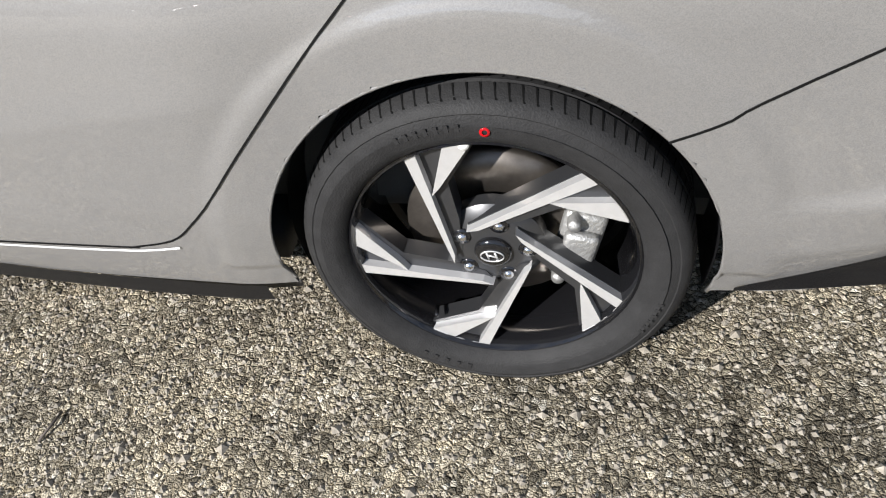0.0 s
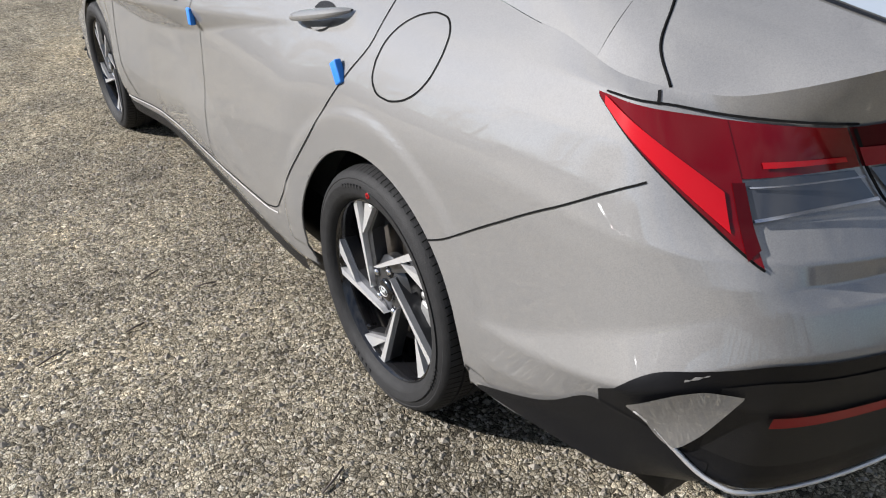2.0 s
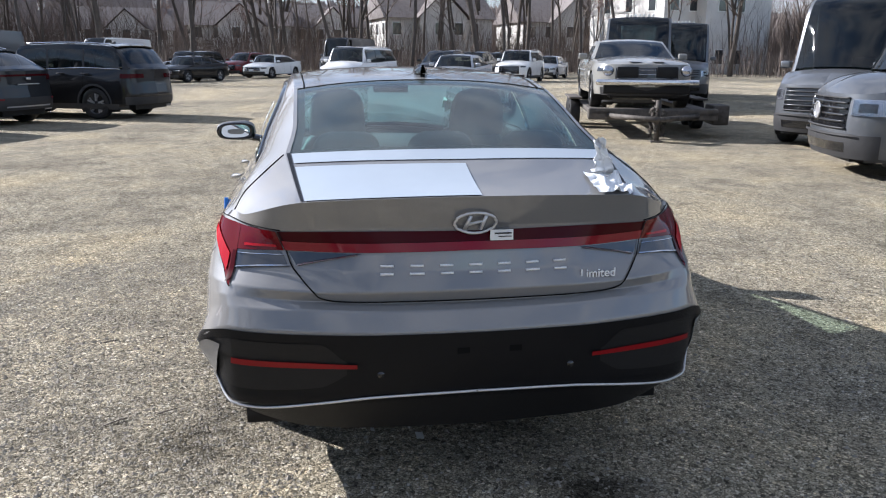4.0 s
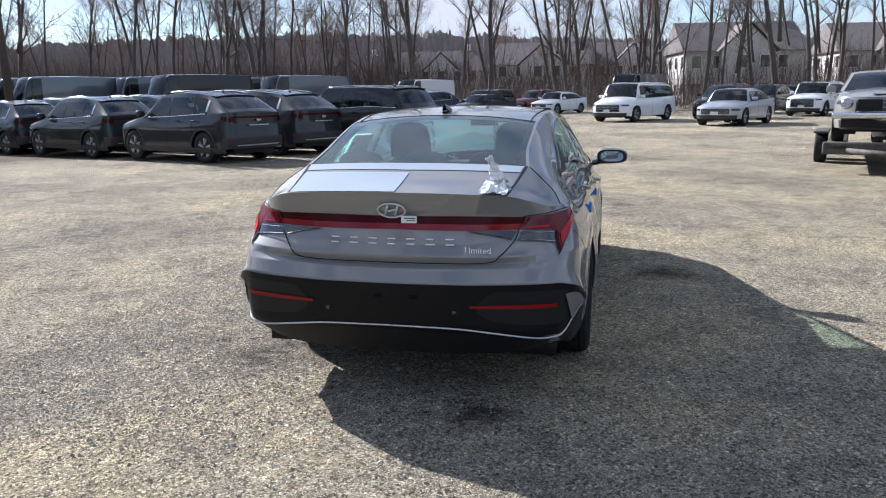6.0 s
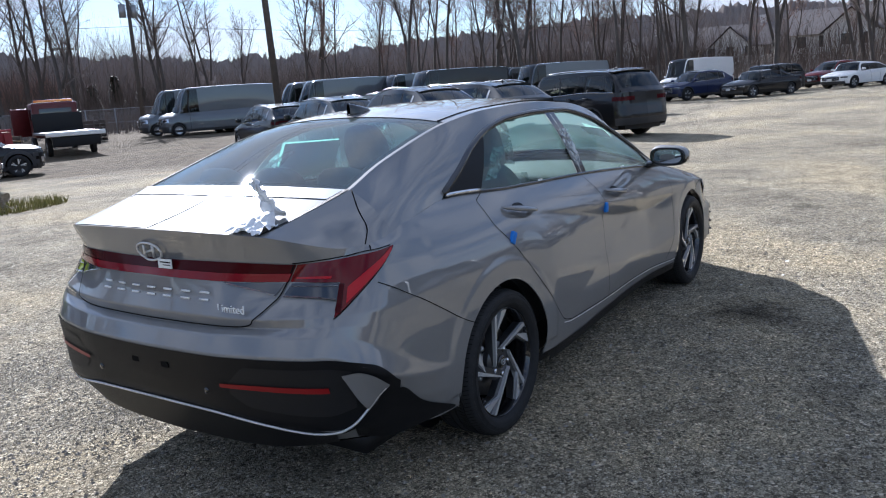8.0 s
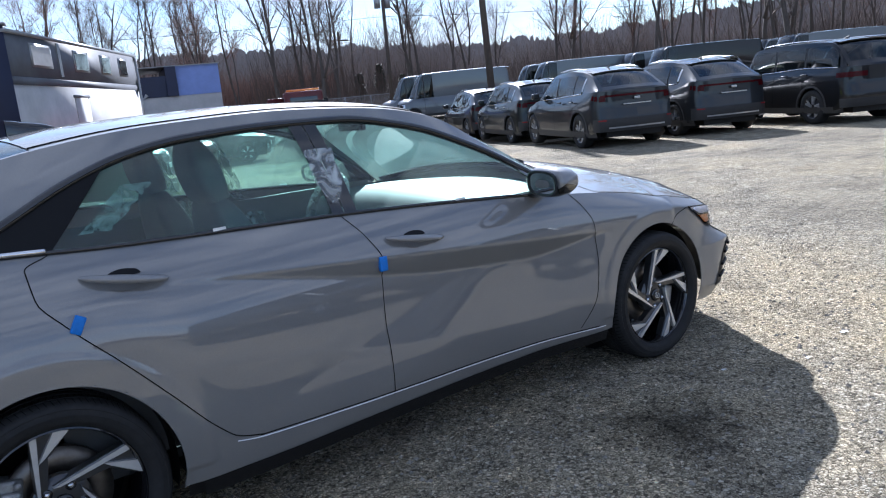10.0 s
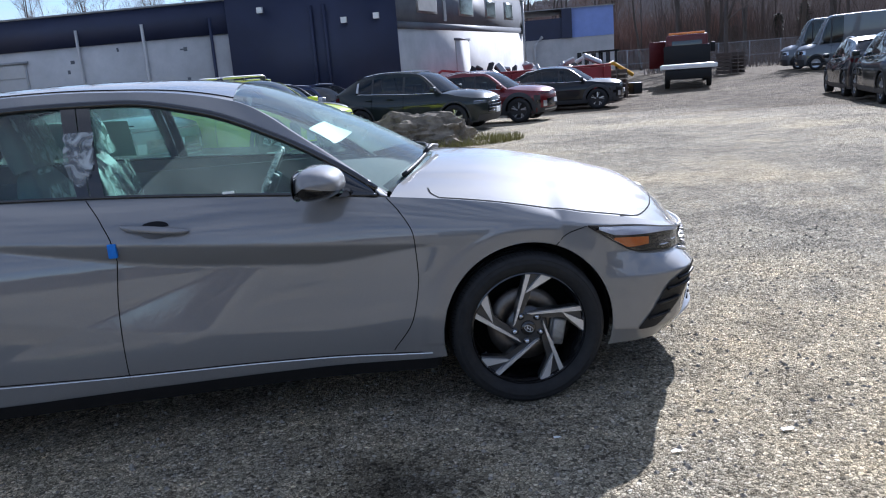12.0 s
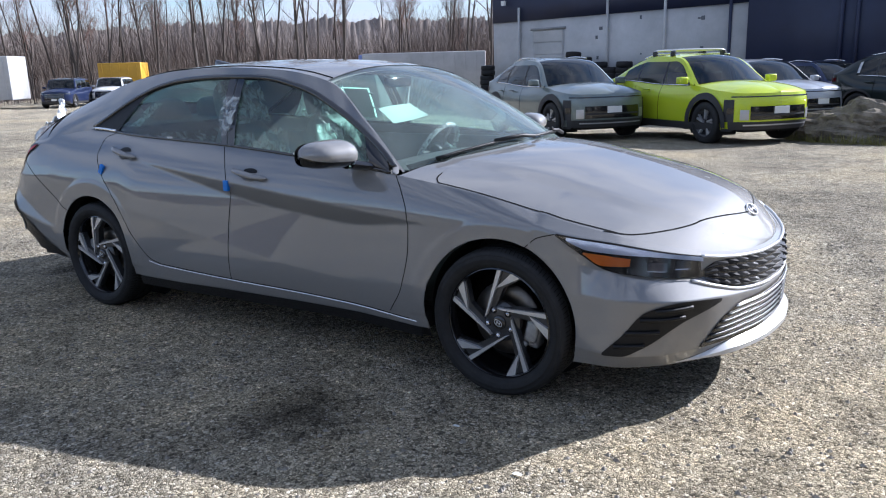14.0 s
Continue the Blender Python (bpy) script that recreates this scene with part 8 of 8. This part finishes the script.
def old_coupe():
    car, ta, sh = vehicle("old_coupe_car", "faded grey old coupe with black bonnet stripes, on a trailer", (11.37, -6.79), 165, "FL", ro=1.25, wb=2.85, fo=1.05, w=0.97, H=1.36, belt_z=0.90, hood_z=0.95, nose_z=0.86,
                          tail_z=0.92, foot=(0.74, 0.98), back=(0.66, 0.8), end=(0.76, 0.8), color=vpaint("chalky_grey_paint", (0.25, 0.245, 0.225), 0.0), cladding=False, rails=0, rw=0.34, category="car")
    car.location.z += 0.52
    xf = 3.9
    for s in (1, -1):
        part("stripe", grid(lambda u, v: Vector((xf - 0.10 - 1.6 * u, s * (0.10 + 0.22 * v), 0.885 + 0.12 * u)), span(0, 1, 8), (0, 1)), GLOSSBLACK, car, "black bonnet stripe")
        part("round_headlamp", moved(lathe([(0.001, 0.03), (0.06, 0.025), (0.085, 0.0), (0.1, -0.01), (0.1, -0.06)], 20), pose(xf - 0.03, s * 0.72, 0.72, 0, 0, -90)), LAMPSILVER, car, "round sealed-beam headlamp")
        part("grille_half", box(xf - 0.05, xf + 0.01, s * 0.36 - 0.2, s * 0.36 + 0.2, 0.60, 0.80, 0.02), BLACK, car, "black split grille")
    part("chrome_bumper", box(xf - 0.02, xf + 0.10, -0.95, 0.95, 0.46, 0.57, 0.04), CHROME, car, "chrome bumper")
    part("bumper_gap", box(xf - 0.1, xf - 0.02, -0.8, 0.8, 0.30, 0.46, 0.02), BLACK, car)
    t = thing("car_trailer", "grey steel car trailer with a chained winch post", "trailer", at=(11.37, -6.79, 0), rz=165)
    for y in (-0.1, 1.9):
        part("runner", box(-4.2, 1.1, -0.25 - y + 0.3, 0.1 - y + 0.3, 0.42, 0.52, 0.02), RUSTY, t)
    part("front_beam", box(0.9, 1.1, -1.9, 0.5, 0.34, 0.56, 0.03), RUSTY, t, "grey steel cross beam")
    part("tongue", tube([(1.0, 0.2, 0.42), (2.0, -0.72, 0.42)], 0.05, 6), RUSTY, t)
    part("tongue", tube([(1.0, -1.6, 0.42), (2.0, -0.72, 0.42)], 0.05, 6), RUSTY, t)
    part("jack_post", tube([(1.75, -0.72, 0.0), (1.75, -0.72, 0.75)], 0.05, 8), RUSTY, t, "rusty jack post")
    part("jack_foot", box(1.65, 1.85, -0.82, -0.62, 0.0, 0.03), RUSTY, t, smooth=False)
    rnd = random.Random(2)
    for k in range(70):
        q = rnd.uniform(0, 6.28)
        p = Vector((1.75 + 0.13 * math.cos(q), -0.72 + 0.13 * math.sin(q), rnd.uniform(0.12, 0.62)))
        ring = [pose(*p, rnd.uniform(0, 180), rnd.uniform(0, 180), 0) @ Vector((0.045 * math.cos(a), 0.028 * math.sin(a), 0)) for a in span(0, 2 * math.pi, 10)[:-1]]
        part("chain_link", tube(ring, 0.011, 5, True), RUSTY, t)
    for y in (0.62, -2.0):
        part("mudguard", box(-2.6, -0.9, y - 0.14, y + 0.14, 0.62, 0.66, 0.01), RUSTY, t)
        for x in (-1.3, -2.1):
            plain_wheel(t, x, y, 0.31, 1 if y > 0 else -1)
    part("side_box", box(0.2, 0.9, 0.45, 0.75, 0.25, 0.62, 0.03), RUSTY, t, "grey steel toolbox")


old_coupe()


def boulder():
    bm = bmesh.new()
    bmesh.ops.create_icosphere(bm, subdivisions=5, radius=1)
    for v in bm.verts:
        n = v.co.normalized()
        k = 1 + 0.22 * noise.noise(n * 1.6) + 0.14 * noise.noise(n * 4) + 0.06 * noise.noise(n * 11) + 0.09 * abs(noise.noise(Vector((n.x * 2, n.y * 2, n.z * 9))))
        k += 0.10 * abs(noise.noise(n * 5.5 + Vector((3, 1, 0)))) - 0.05 * abs(noise.noise(n * 13))
        step = 0.06 * math.floor(n.z * k * 7 + 1.5 * noise.noise(n * 2.2)) - 0.43 * n.z * k
        v.co = Vector((n.x * (1.40 + 0.5 * step) * k, n.y * (0.80 + step) * k, max(-0.1, n.z * 0.66 * k + 0.10 * step)))
    ob = part("boulder", out(bm), ROCK, None, "", False)
    ob.matrix_world = pose(3.2, 12.1, -0.1, 0, 0, -6)
    tagged(ob, "long grey weathered boulder with dry grass round it", "rock")
    rnd = random.Random(12)
    v, f = [], []
    for k in range(2600):
        a, r = rnd.uniform(0, 6.28), rnd.uniform(0.85, 1.22)
        x, y = 3.2 + 1.60 * r * math.cos(a) + 0.40, 12.1 + 0.95 * r * math.sin(a) - 0.05
        h, w, q = rnd.uniform(0.04, 0.22), 0.008, rnd.uniform(0, 3.14)
        z = height(x, y)
        i = len(v)
        v += [Vector((x - w * math.cos(q), y - w * math.sin(q), z)), Vector((x + w * math.cos(q), y + w * math.sin(q), z)), Vector((x + rnd.uniform(-0.08, 0.08), y + rnd.uniform(-0.08, 0.08), z + h))]
        f.append((i, i + 1, i + 2))
    setting("grass", (v, f), DRYGRASS, "dry yellow-green grass tufts round a boulder", "grass", "stuff")


boulder()


def box_trailer(name, label, at, rz, size, m, cat):
    t = thing(name, label, cat, at=at, rz=rz)
    l, w, h = size
    part("body", box(-l / 2, l / 2, -w / 2, w / 2, 0.5, h, 0.05), m, t)
    for k in range(int(l / 0.6)):
        x = -l / 2 + 0.3 + 0.6 * k
        part("rib", box(x - 0.02, x + 0.02, -w / 2 - 0.02, -w / 2 + 0.01, 0.55, h - 0.05), m, t, smooth=False)
    for s in (1, -1):
        for x in (-0.4, 0.5):
            plain_wheel(t, x, s * (w / 2 - 0.12), 0.36, s)
    return t


box_trailer("box_trailer", "white enclosed box trailer by the woods", (-46.7, 21.6, -0.3), 35, (6.0, 2.3, 3.1), WHITEWALL, "trailer")
box_trailer("box_trailer", "white and blue box trailer beyond the parked cars", (-21.1, 33.7, -0.34), 34, (6.8, 2.4, 2.6), WHITEWALL, "trailer")
box_trailer("box_trailer", "blue box trailer beyond the parked cars", (-23.7, 32.5, -0.34), 34, (1.6, 2.4, 2.55), BLUEPANEL, "trailer")
box_trailer("box_truck", "yellow box truck by the woods", (-47.5, 33.0, -0.3), 40, (3.0, 2.3, 2.7), YELLOW, "truck")


# ---- poles, wires, fence ----
def utility_pole():
    t = thing("utility_pole", "weathered wooden utility pole with transformer cans and wires", "pole", at=(33.2, 48.0, 0.0))
    part("pole", tube([(0, 0, 0), (0.1, 0, 11.5)], 0.17, 10, r_end=0.12), WOODPOLE, t)
    for x in (-0.45, 0.45):
        part("transformer", tube([(x, 0, 8.2), (x, 0, 9.1)], 0.24, 12), GALV, t, "grey transformer can")
    part("crossarm", box(-1.2, 1.2, -0.06, 0.06, 10.3, 10.45), WOODPOLE, t, smooth=False)
    for dx, z in ((-1.1, 10.5), (0.0, 10.6), (1.1, 10.5), (0, 7.6)):
        for end in ((-60.0, 12.0), (55.0, -25.0)):
            pts = [Vector((dx + end[0] * u, end[1] * u, z - 3.0 * 4 * u * (1 - u) * 0.25)) for u in span(0, 1, 16)]
            part("wire", tube(pts, 0.014, 4), BLACK, t)
    p = thing("wooden_pole", "dark bare wooden pole between parked vehicles", "pole", at=(20.0, 20.5, -0.1))
    part("pole", tube([(0, 0, 0), (-0.25, 0.1, 9.5)], 0.15, 10, r_end=0.11), WOODPOLE, p)
    q = thing("utility_pole", "far wooden utility pole with a crossarm", "pole", at=(52, 88, -0.34))
    part("pole", tube([(0, 0, 0), (0, 0, 11)], 0.16, 8), WOODPOLE, q)
    part("crossarm", box(-1.4, 1.4, -0.08, 0.08, 9.8, 10.0), WOODPOLE, q, smooth=False)


utility_pole()


def fence():
    t = thing("chain_link_fence", "galvanised chain-link fence along the yard's edge", "fence")
    a, b = Vector((17.0, 58.0, -0.34)), Vector((44.0, 52.0, -0.34))
    n = 12
    for k in range(n + 1):
        p = a.lerp(b, k / n)
        part("post", tube([p, p + Vector((0, 0, 2.3))], 0.045, 6), GALV, t)
    part("top_rail", tube([a + Vector((0, 0, 2.25)), b + Vector((0, 0, 2.25))], 0.03, 6), GALV, t)
    part("mid_rail", tube([a + Vector((0, 0, 1.2)), b + Vector((0, 0, 1.2))], 0.03, 6), GALV, t)
    d = (b - a)
    v, f = [], []
    m = 220
    for s in (1, -1):
        for k in range(m):
            p = a + d * (k / m)
            q = p + d.normalized() * 2.2 * s + Vector((0, 0, 2.2))
            i = len(v)
            v += [p + Vector((0, 0, 0.0)), p + Vector((0.012, 0, 0.012)), q + Vector((0.012, 0, 0.012)), q]
            f.append((i, i + 1, i + 2, i + 3))
    ob = part("wire_mesh", (v, f), GALV, t, smooth=False)
    ob["kind"] = "stuff"


fence()


# ---- bare trees ----
def tree_geo(seed, h=15.0, r=0.18, fork=0.0):
    rnd = random.Random(seed)
    trunk, limbs = [], []

    def bough(p, d, length, rad, depth):
        n = (9, 4, 3, 2)[depth]
        pts, q, dd = [p], p.copy(), d.copy()
        for k in range(n):
            dd = (dd + Vector((rnd.uniform(-1, 1), rnd.uniform(-1, 1), rnd.uniform(-0.25, 0.75))) * (0.11, 0.20, 0.26, 0.3)[depth]).normalized()
            q = q + dd * length / n
            pts.append(q.copy())
        if depth < 3:
            (trunk if depth == 0 else limbs).append(tube(pts, rad, (8, 4, 3)[depth], False, rad * (0.25, 0.3, 0.4)[depth]))
        if depth == 3:
            c = Vector((rnd.uniform(-1, 1), rnd.uniform(-1, 1), 0)).normalized() * max(rad, 0.008)
            tw = [([pts[0] - c, pts[0] + c, pts[1] + c * 0.7, pts[1] - c * 0.7, pts[2]], [(0, 1, 2, 3), (3, 2, 4)])]
            for k in range(5):
                u = rnd.uniform(0.2, 1.0)
                i = min(n - 1, int(u * n))
                b = pts[i].lerp(pts[i + 1], u * n - i)
                e = b + (dd + Vector((rnd.uniform(-1, 1), rnd.uniform(-1, 1), rnd.uniform(-0.3, 0.8)))).normalized() * length * rnd.uniform(0.4, 0.9)
                c = Vector((rnd.uniform(-1, 1), rnd.uniform(-1, 1), 0)).normalized() * 0.009
                tw.append(([b - c, b + c, e], [(0, 1, 2)]))
            limbs.extend(tw)
            return
        for k in range((14, 6, 5)[depth]):
            u = rnd.uniform(0.30, 1.0) if depth == 0 else rnd.uniform(0.2, 1.0)
            i = min(n - 1, int(u * n))
            b = pts[i].lerp(pts[i + 1], u * n - i)
            a = rnd.uniform(0, 2 * math.pi)
            side = Vector((math.cos(a), math.sin(a), rnd.uniform(0.1, 1.1) if depth == 0 else rnd.uniform(-0.2, 0.8))).normalized()
            nd = (dd * rnd.uniform(0.2, 0.7) + side).normalized()
            l = length * rnd.uniform(0.16, 0.34) * (1.25 - 0.5 * u) if depth == 0 else length * rnd.uniform(0.3, 0.55)
            bough(b, nd, l, (rad * (0.42 - 0.26 * u)) if depth == 0 else rad * 0.42, depth + 1)
    lean = Vector((rnd.uniform(-0.08, 0.08), rnd.uniform(-0.08, 0.08), 1)).normalized()
    bough(Vector((0, 0, -0.3)), lean, h, r, 0)
    if fork:
        side = (lean + Vector((rnd.uniform(-0.35, 0.35), rnd.uniform(-0.35, 0.35), 0))).normalized()
        bough(Vector((0, 0, h * fork)), side, h * 0.7, r * 0.6, 0)
    return join(*trunk), join(*limbs)


def twig_wall(name, label, n, ring, tall, wide, m, seed, arc=(-36, 180)):
    """Many thin upright stems in a broken belt round the yard."""
    rnd = random.Random(seed)
    v, f = [], []
    for k in range(n):
        a = rnd.uniform(*arc)
        d0, d1 = ring(a)
        d = rnd.uniform(d0, d1)
        x, y = d * math.cos(radians(a)), d * math.sin(radians(a))
        h = rnd.uniform(*tall) * (0.75 + 0.6 * max(0.0, noise.noise(Vector((x * 0.05, y * 0.05, seed))) + 0.3))
        z, w, q = height(x, y) - 0.1, rnd.uniform(*wide), rnd.uniform(0, 3.14)
        mid = Vector((x + rnd.uniform(-0.12, 0.12) * h, y + rnd.uniform(-0.12, 0.12) * h, z + h * 0.6))
        tip = mid + Vector((rnd.uniform(-0.25, 0.25) * h, rnd.uniform(-0.25, 0.25) * h, h * 0.4))
        c = Vector((w * math.cos(q), w * math.sin(q), 0))
        i = len(v)
        v += [Vector((x, y, z)) - c, Vector((x, y, z)) + c, mid - c * 0.6, mid + c * 0.6, tip]
        f += [(i, i + 1, i + 3, i + 2), (i + 2, i + 3, i + 4)]
        for b in range(2):
            e = mid + Vector((rnd.uniform(-0.3, 0.3) * h, rnd.uniform(-0.3, 0.3) * h, rnd.uniform(0.05, 0.4) * h))
            j = len(v)
            s = Vector((x, y, z)).lerp(mid, rnd.uniform(0.3, 1.0))
            v += [s - c * 0.5, s + c * 0.5, e]
            f.append((j, j + 1, j + 2))
    setting(name, (v, f), m, label, "undergrowth", "stuff")


def woods():
    protos = []
    for k, (h, r, fk) in enumerate(((17, 0.17, 0), (15, 0.22, 0.2), (20, 0.16, 0), (13, 0.14, 0.12), (16, 0.25, 0.3), (21, 0.15, 0), (18, 0.20, 0.25))):
        a, b = tree_geo(40 + k, h, r, fk)
        t = thing("tree", "tall bare grey-brown tree at the yard's edge", "tree", group="bare trees", at=(126 + 6 * k, 60, 0))
        part("trunk", a, BARK, t)
        part("crown", b, REDTWIG if k == 3 else TWIG, t, "fine bare branches")
        protos.append(t)
    rnd = random.Random(77)
    for k in range(285):
        a = rnd.uniform(-34, 178)
        if 44 < a < 68:
            if rnd.random() < 0.55:
                continue
            d = rnd.uniform(66, 105)
        elif 68 <= a < 112:
            if rnd.random() < 0.35:
                continue
            d = rnd.uniform(84, 125)
        elif a >= 112:
            d = rnd.uniform(58, 100)
        else:
            d = 60 + 36 * rnd.random() ** 1.4
        x, y = d * math.cos(radians(a)), d * math.sin(radians(a))
        t = copy_thing(rnd.choice(protos), Matrix.Identity(4))
        t.matrix_world = pose(x, y, height(x, y), 0, 0, rnd.uniform(0, 360)) @ Matrix.Scale(rnd.uniform(0.7, 1.2), 4) @ Matrix.Diagonal((*((0.62, 0.62) if a > 100 else (0.85, 0.85)), 1, 1))
    # a few nearer trunks
    for x, y, k, s in ((38.0, 52.0, 1, 0.9), (30.0, 52.5, 4, 0.75), (46, 33, 0, 0.9), (52, 26, 4, 0.9), (56, 20, 2, 0.9), (57, 9, 1, 1.0), (58, -1.5, 5, 1.0), (56, -7, 0, 1.0), (53, -11.5, 4, 0.95), (54.5, -14, 2, 0.9), (22, 60, 3, 0.8), (9, 48, 3, 0.8)):
        t = copy_thing(protos[k], Matrix.Identity(4))
        t.matrix_world = pose(x, y, height(x, y), 0, 0, 37 * k + x) @ Matrix.Scale(s, 4)

    def near(a):
        return (84, 118) if 66 < a < 112 else (58, 92)

    def far(a):
        return (105, 150)
    twig_wall("undergrowth", "tangled brown winter undergrowth below the trees", 26000, near, (0.8, 3.4), (0.012, 0.03), TWIG, 5)
    twig_wall("far_thicket", "thin stems of the wood behind, paled by painted haze", 36000, far, (5.0, 13.5), (0.022, 0.055), FARTWIG, 6)
    twig_wall("thicket", "dense grey-brown saplings and brush between the trees", 22000, lambda a: (88, 112) if 66 < a < 112 else (70, 100), (3.0, 8.0), (0.014, 0.035), THICKET, 8)


THICKET = noise_on(mat("grey_brown_saplings", (0.135, 0.108, 0.092), 1.0, spec=0.0), 0.08, 0.8, dark=0.6)
# far stems, lightened with haze in the base colour
FARTWIG = noise_on(mat("hazed_far_stems", (0.26, 0.22, 0.20), 1.0, spec=0.0), 0.05, 0.7, dark=0.7)
woods()
# unseen stems, added behind the camera to darken reflections in the cars
twig_wall("thicket", "unseen grey-brown stems added behind the camera to darken reflections", 9000, lambda a: (60, 95), (3.5, 7.0), (0.05, 0.12), THICKET, 16, (178, 326))
twig_wall("red_thicket", "reddish brown winter thicket behind a navy building", 5000, lambda a: (88, 104), (4.0, 8.0), (0.03, 0.07), REDTWIG, 12, (60, 82))
twig_wall("red_thicket", "reddish brown winter thicket at the wood's edge", 2600, lambda a: (62, 80), (4.0, 9.0), (0.02, 0.05), REDTWIG, 14, (100, 116))


def conifer(at, h, seed):
    rnd = random.Random(seed)
    t = thing("conifer", "dark green shaggy conifer among bare trees", "tree", group="conifers", at=at)
    part("trunk", tube([(0, 0, -0.2), (0.05, 0, h * 0.5), (0, 0.05, h * 0.97)], 0.16, 7, r_end=0.02), BARK, t)
    v, f = [], []
    for k in range(1500):
        u = rnd.random() ** 0.8
        z, a = 0.6 + (h - 0.6) * u, rnd.uniform(0, 6.283)
        r = (0.24 * h * (1 - u) ** 0.85 + 0.1) * rnd.uniform(0.25, 1.1) * (0.8 + 0.4 * noise.noise((a, z * 0.9, seed)))
        c = Vector((r * math.cos(a), r * math.sin(a), z - 0.25 * r))
        d = Vector((math.cos(a), math.sin(a), rnd.uniform(-0.6, 0.2))) * rnd.uniform(0.25, 0.55)
        w = Vector((-math.sin(a), math.cos(a), rnd.uniform(-0.4, 0.4))) * rnd.uniform(0.06, 0.16)
        i = len(v)
        v += [c - w, c + w, c + d]
        f.append((i, i + 1, i + 2))
    part("crown", (v, f), NEEDLES, t, "dark green needle sprays", smooth=False)


NEEDLES = noise_on(mat("dark_conifer_needles", (0.022, 0.038, 0.020), 0.8, spec=0.2), 1.2, 0.8, dark=0.5)
for k, (x, y, h) in enumerate(((46.0, 74.0, 4.6), (49.5, 75.0, 5.6), (43.0, 77.5, 3.8), (52.0, 74.0, 4.2))):
    conifer((x, y, height(x, y)), h, 60 + k)


def far_woods(r0, h0, seed, name):
    rnd = random.Random(seed)
    v, f = [], []
    n = 3000
    for k in range(n + 1):
        # full circle: the unseen part behind the camera is added for reflections
        a = radians(-60 + 360 * k / n)
        r = r0 * (1 + 0.05 * noise.noise(Vector((k * 0.006, seed, 0))))
        h = h0 * (1 + 0.35 * noise.noise(Vector((k * 0.004, seed, 3))) + 0.10 * noise.noise(Vector((k * 0.06, seed, 5)))) + rnd.uniform(-1.0, 1.6) * rnd.random()
        h *= 1 + 0.28 * math.cos(a - 0.95)
        for q in range(5):
            u = q / 4
            rr = r + 20 * u + rnd.uniform(-1, 1) * (0 < q < 4)
            v.append(Vector((rr * math.cos(a), rr * math.sin(a), -0.4 + h * u ** 0.8)))
        if k:
            for q in range(4):
                b = 5 * k + q
                f.append((b - 5, b, b + 1, b - 4))
    setting(name, (v, f), FARWOOD, "brown line of winter woods, paled by painted haze", "woodland", "structure", True)


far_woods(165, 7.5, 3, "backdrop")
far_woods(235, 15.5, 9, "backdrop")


# ---- small things on the ground ----
def litter():
    rnd = random.Random(21)
    v, f = [], []
    octa = [(1, 0, 0), (-1, 0, 0), (0, 1, 0), (0, -1, 0), (0, 0, 1)]
    tris = [(0, 2, 4), (2, 1, 4), (1, 3, 4), (3, 0, 4)]

    def pebble(x, y, s):
        m = pose(x, y, 0, 0, 0, rnd.uniform(0, 360))
        i = len(v)
        for c in octa:
            v.append(m @ Vector((c[0] * s * rnd.uniform(0.7, 1.3), c[1] * s * rnd.uniform(0.6, 1.1), c[2] * s * rnd.uniform(0.5, 0.9))))
        f.extend(tuple(i + k for k in t) for t in tris)
    for k in range(22000):
        pebble(rnd.uniform(-1.8, 2.4), rnd.uniform(0.55, 2.4) if rnd.random() < 0.9 else rnd.uniform(-0.8, 0.6), rnd.choice((0.003, 0.004, 0.005, 0.006, 0.008)))
    for k in range(9000):
        pebble(rnd.uniform(-4, 6.5), rnd.uniform(-3.4, 2.8), rnd.choice((0.005, 0.006, 0.008, 0.010, 0.014)))
    setting("gravel", (v, f), PEBBLE, "loose pale pebbles scattered on the chip-seal", "gravel", "stuff")
    for k in range(8):
        x, y = rnd.uniform(-0.6, 1.6), rnd.uniform(1.0, 1.9)
        if k < 4:
            x, y = ((0.845, 1.09), (1.02, 1.22), (0.72, 1.35), (-0.2, 1.15))[k]
        q, l = rnd.uniform(0, 180), rnd.uniform(0.02, 0.05)
        tw = part("twig", tube([pose(x, y, 0.006, 0, 0, q) @ Vector((-l, 0, 0)), pose(x, y, 0.010, 0, 0, q) @ Vector((0, 0.004, 0)), pose(x, y, 0.005, 0, 0, q) @ Vector((l, 0, 0))], 0.0028, 5), BARK)
        tagged(tw, "short dry brown twig on the chip-seal", "twig", "twigs on the ground")
    for x, y, s in ((-0.58, 0.117, 0.03), (-0.50, 0.30, 0.016), (3.54, -1.387, 0.022), (2.73, -1.235, 0.014), (3.10, -1.44, 0.016)):
        g = grid(lambda u, t: Vector((x + s * (u - 0.5) * 2, y + s * (t - 0.5), 0.006 + 0.008 * abs(noise.noise((u * 3, t * 3, x))))), span(0, 1, 4), span(0, 1, 3))
        tagged(part("paper_scrap", g, PAPER), "small white scrap on the ground", "scrap", "scraps on the ground")


PEBBLE = noise_on(mat("loose_pebbles", (0.34, 0.305, 0.25), 0.8), 60, 0.9, dark=0.35)
litter()
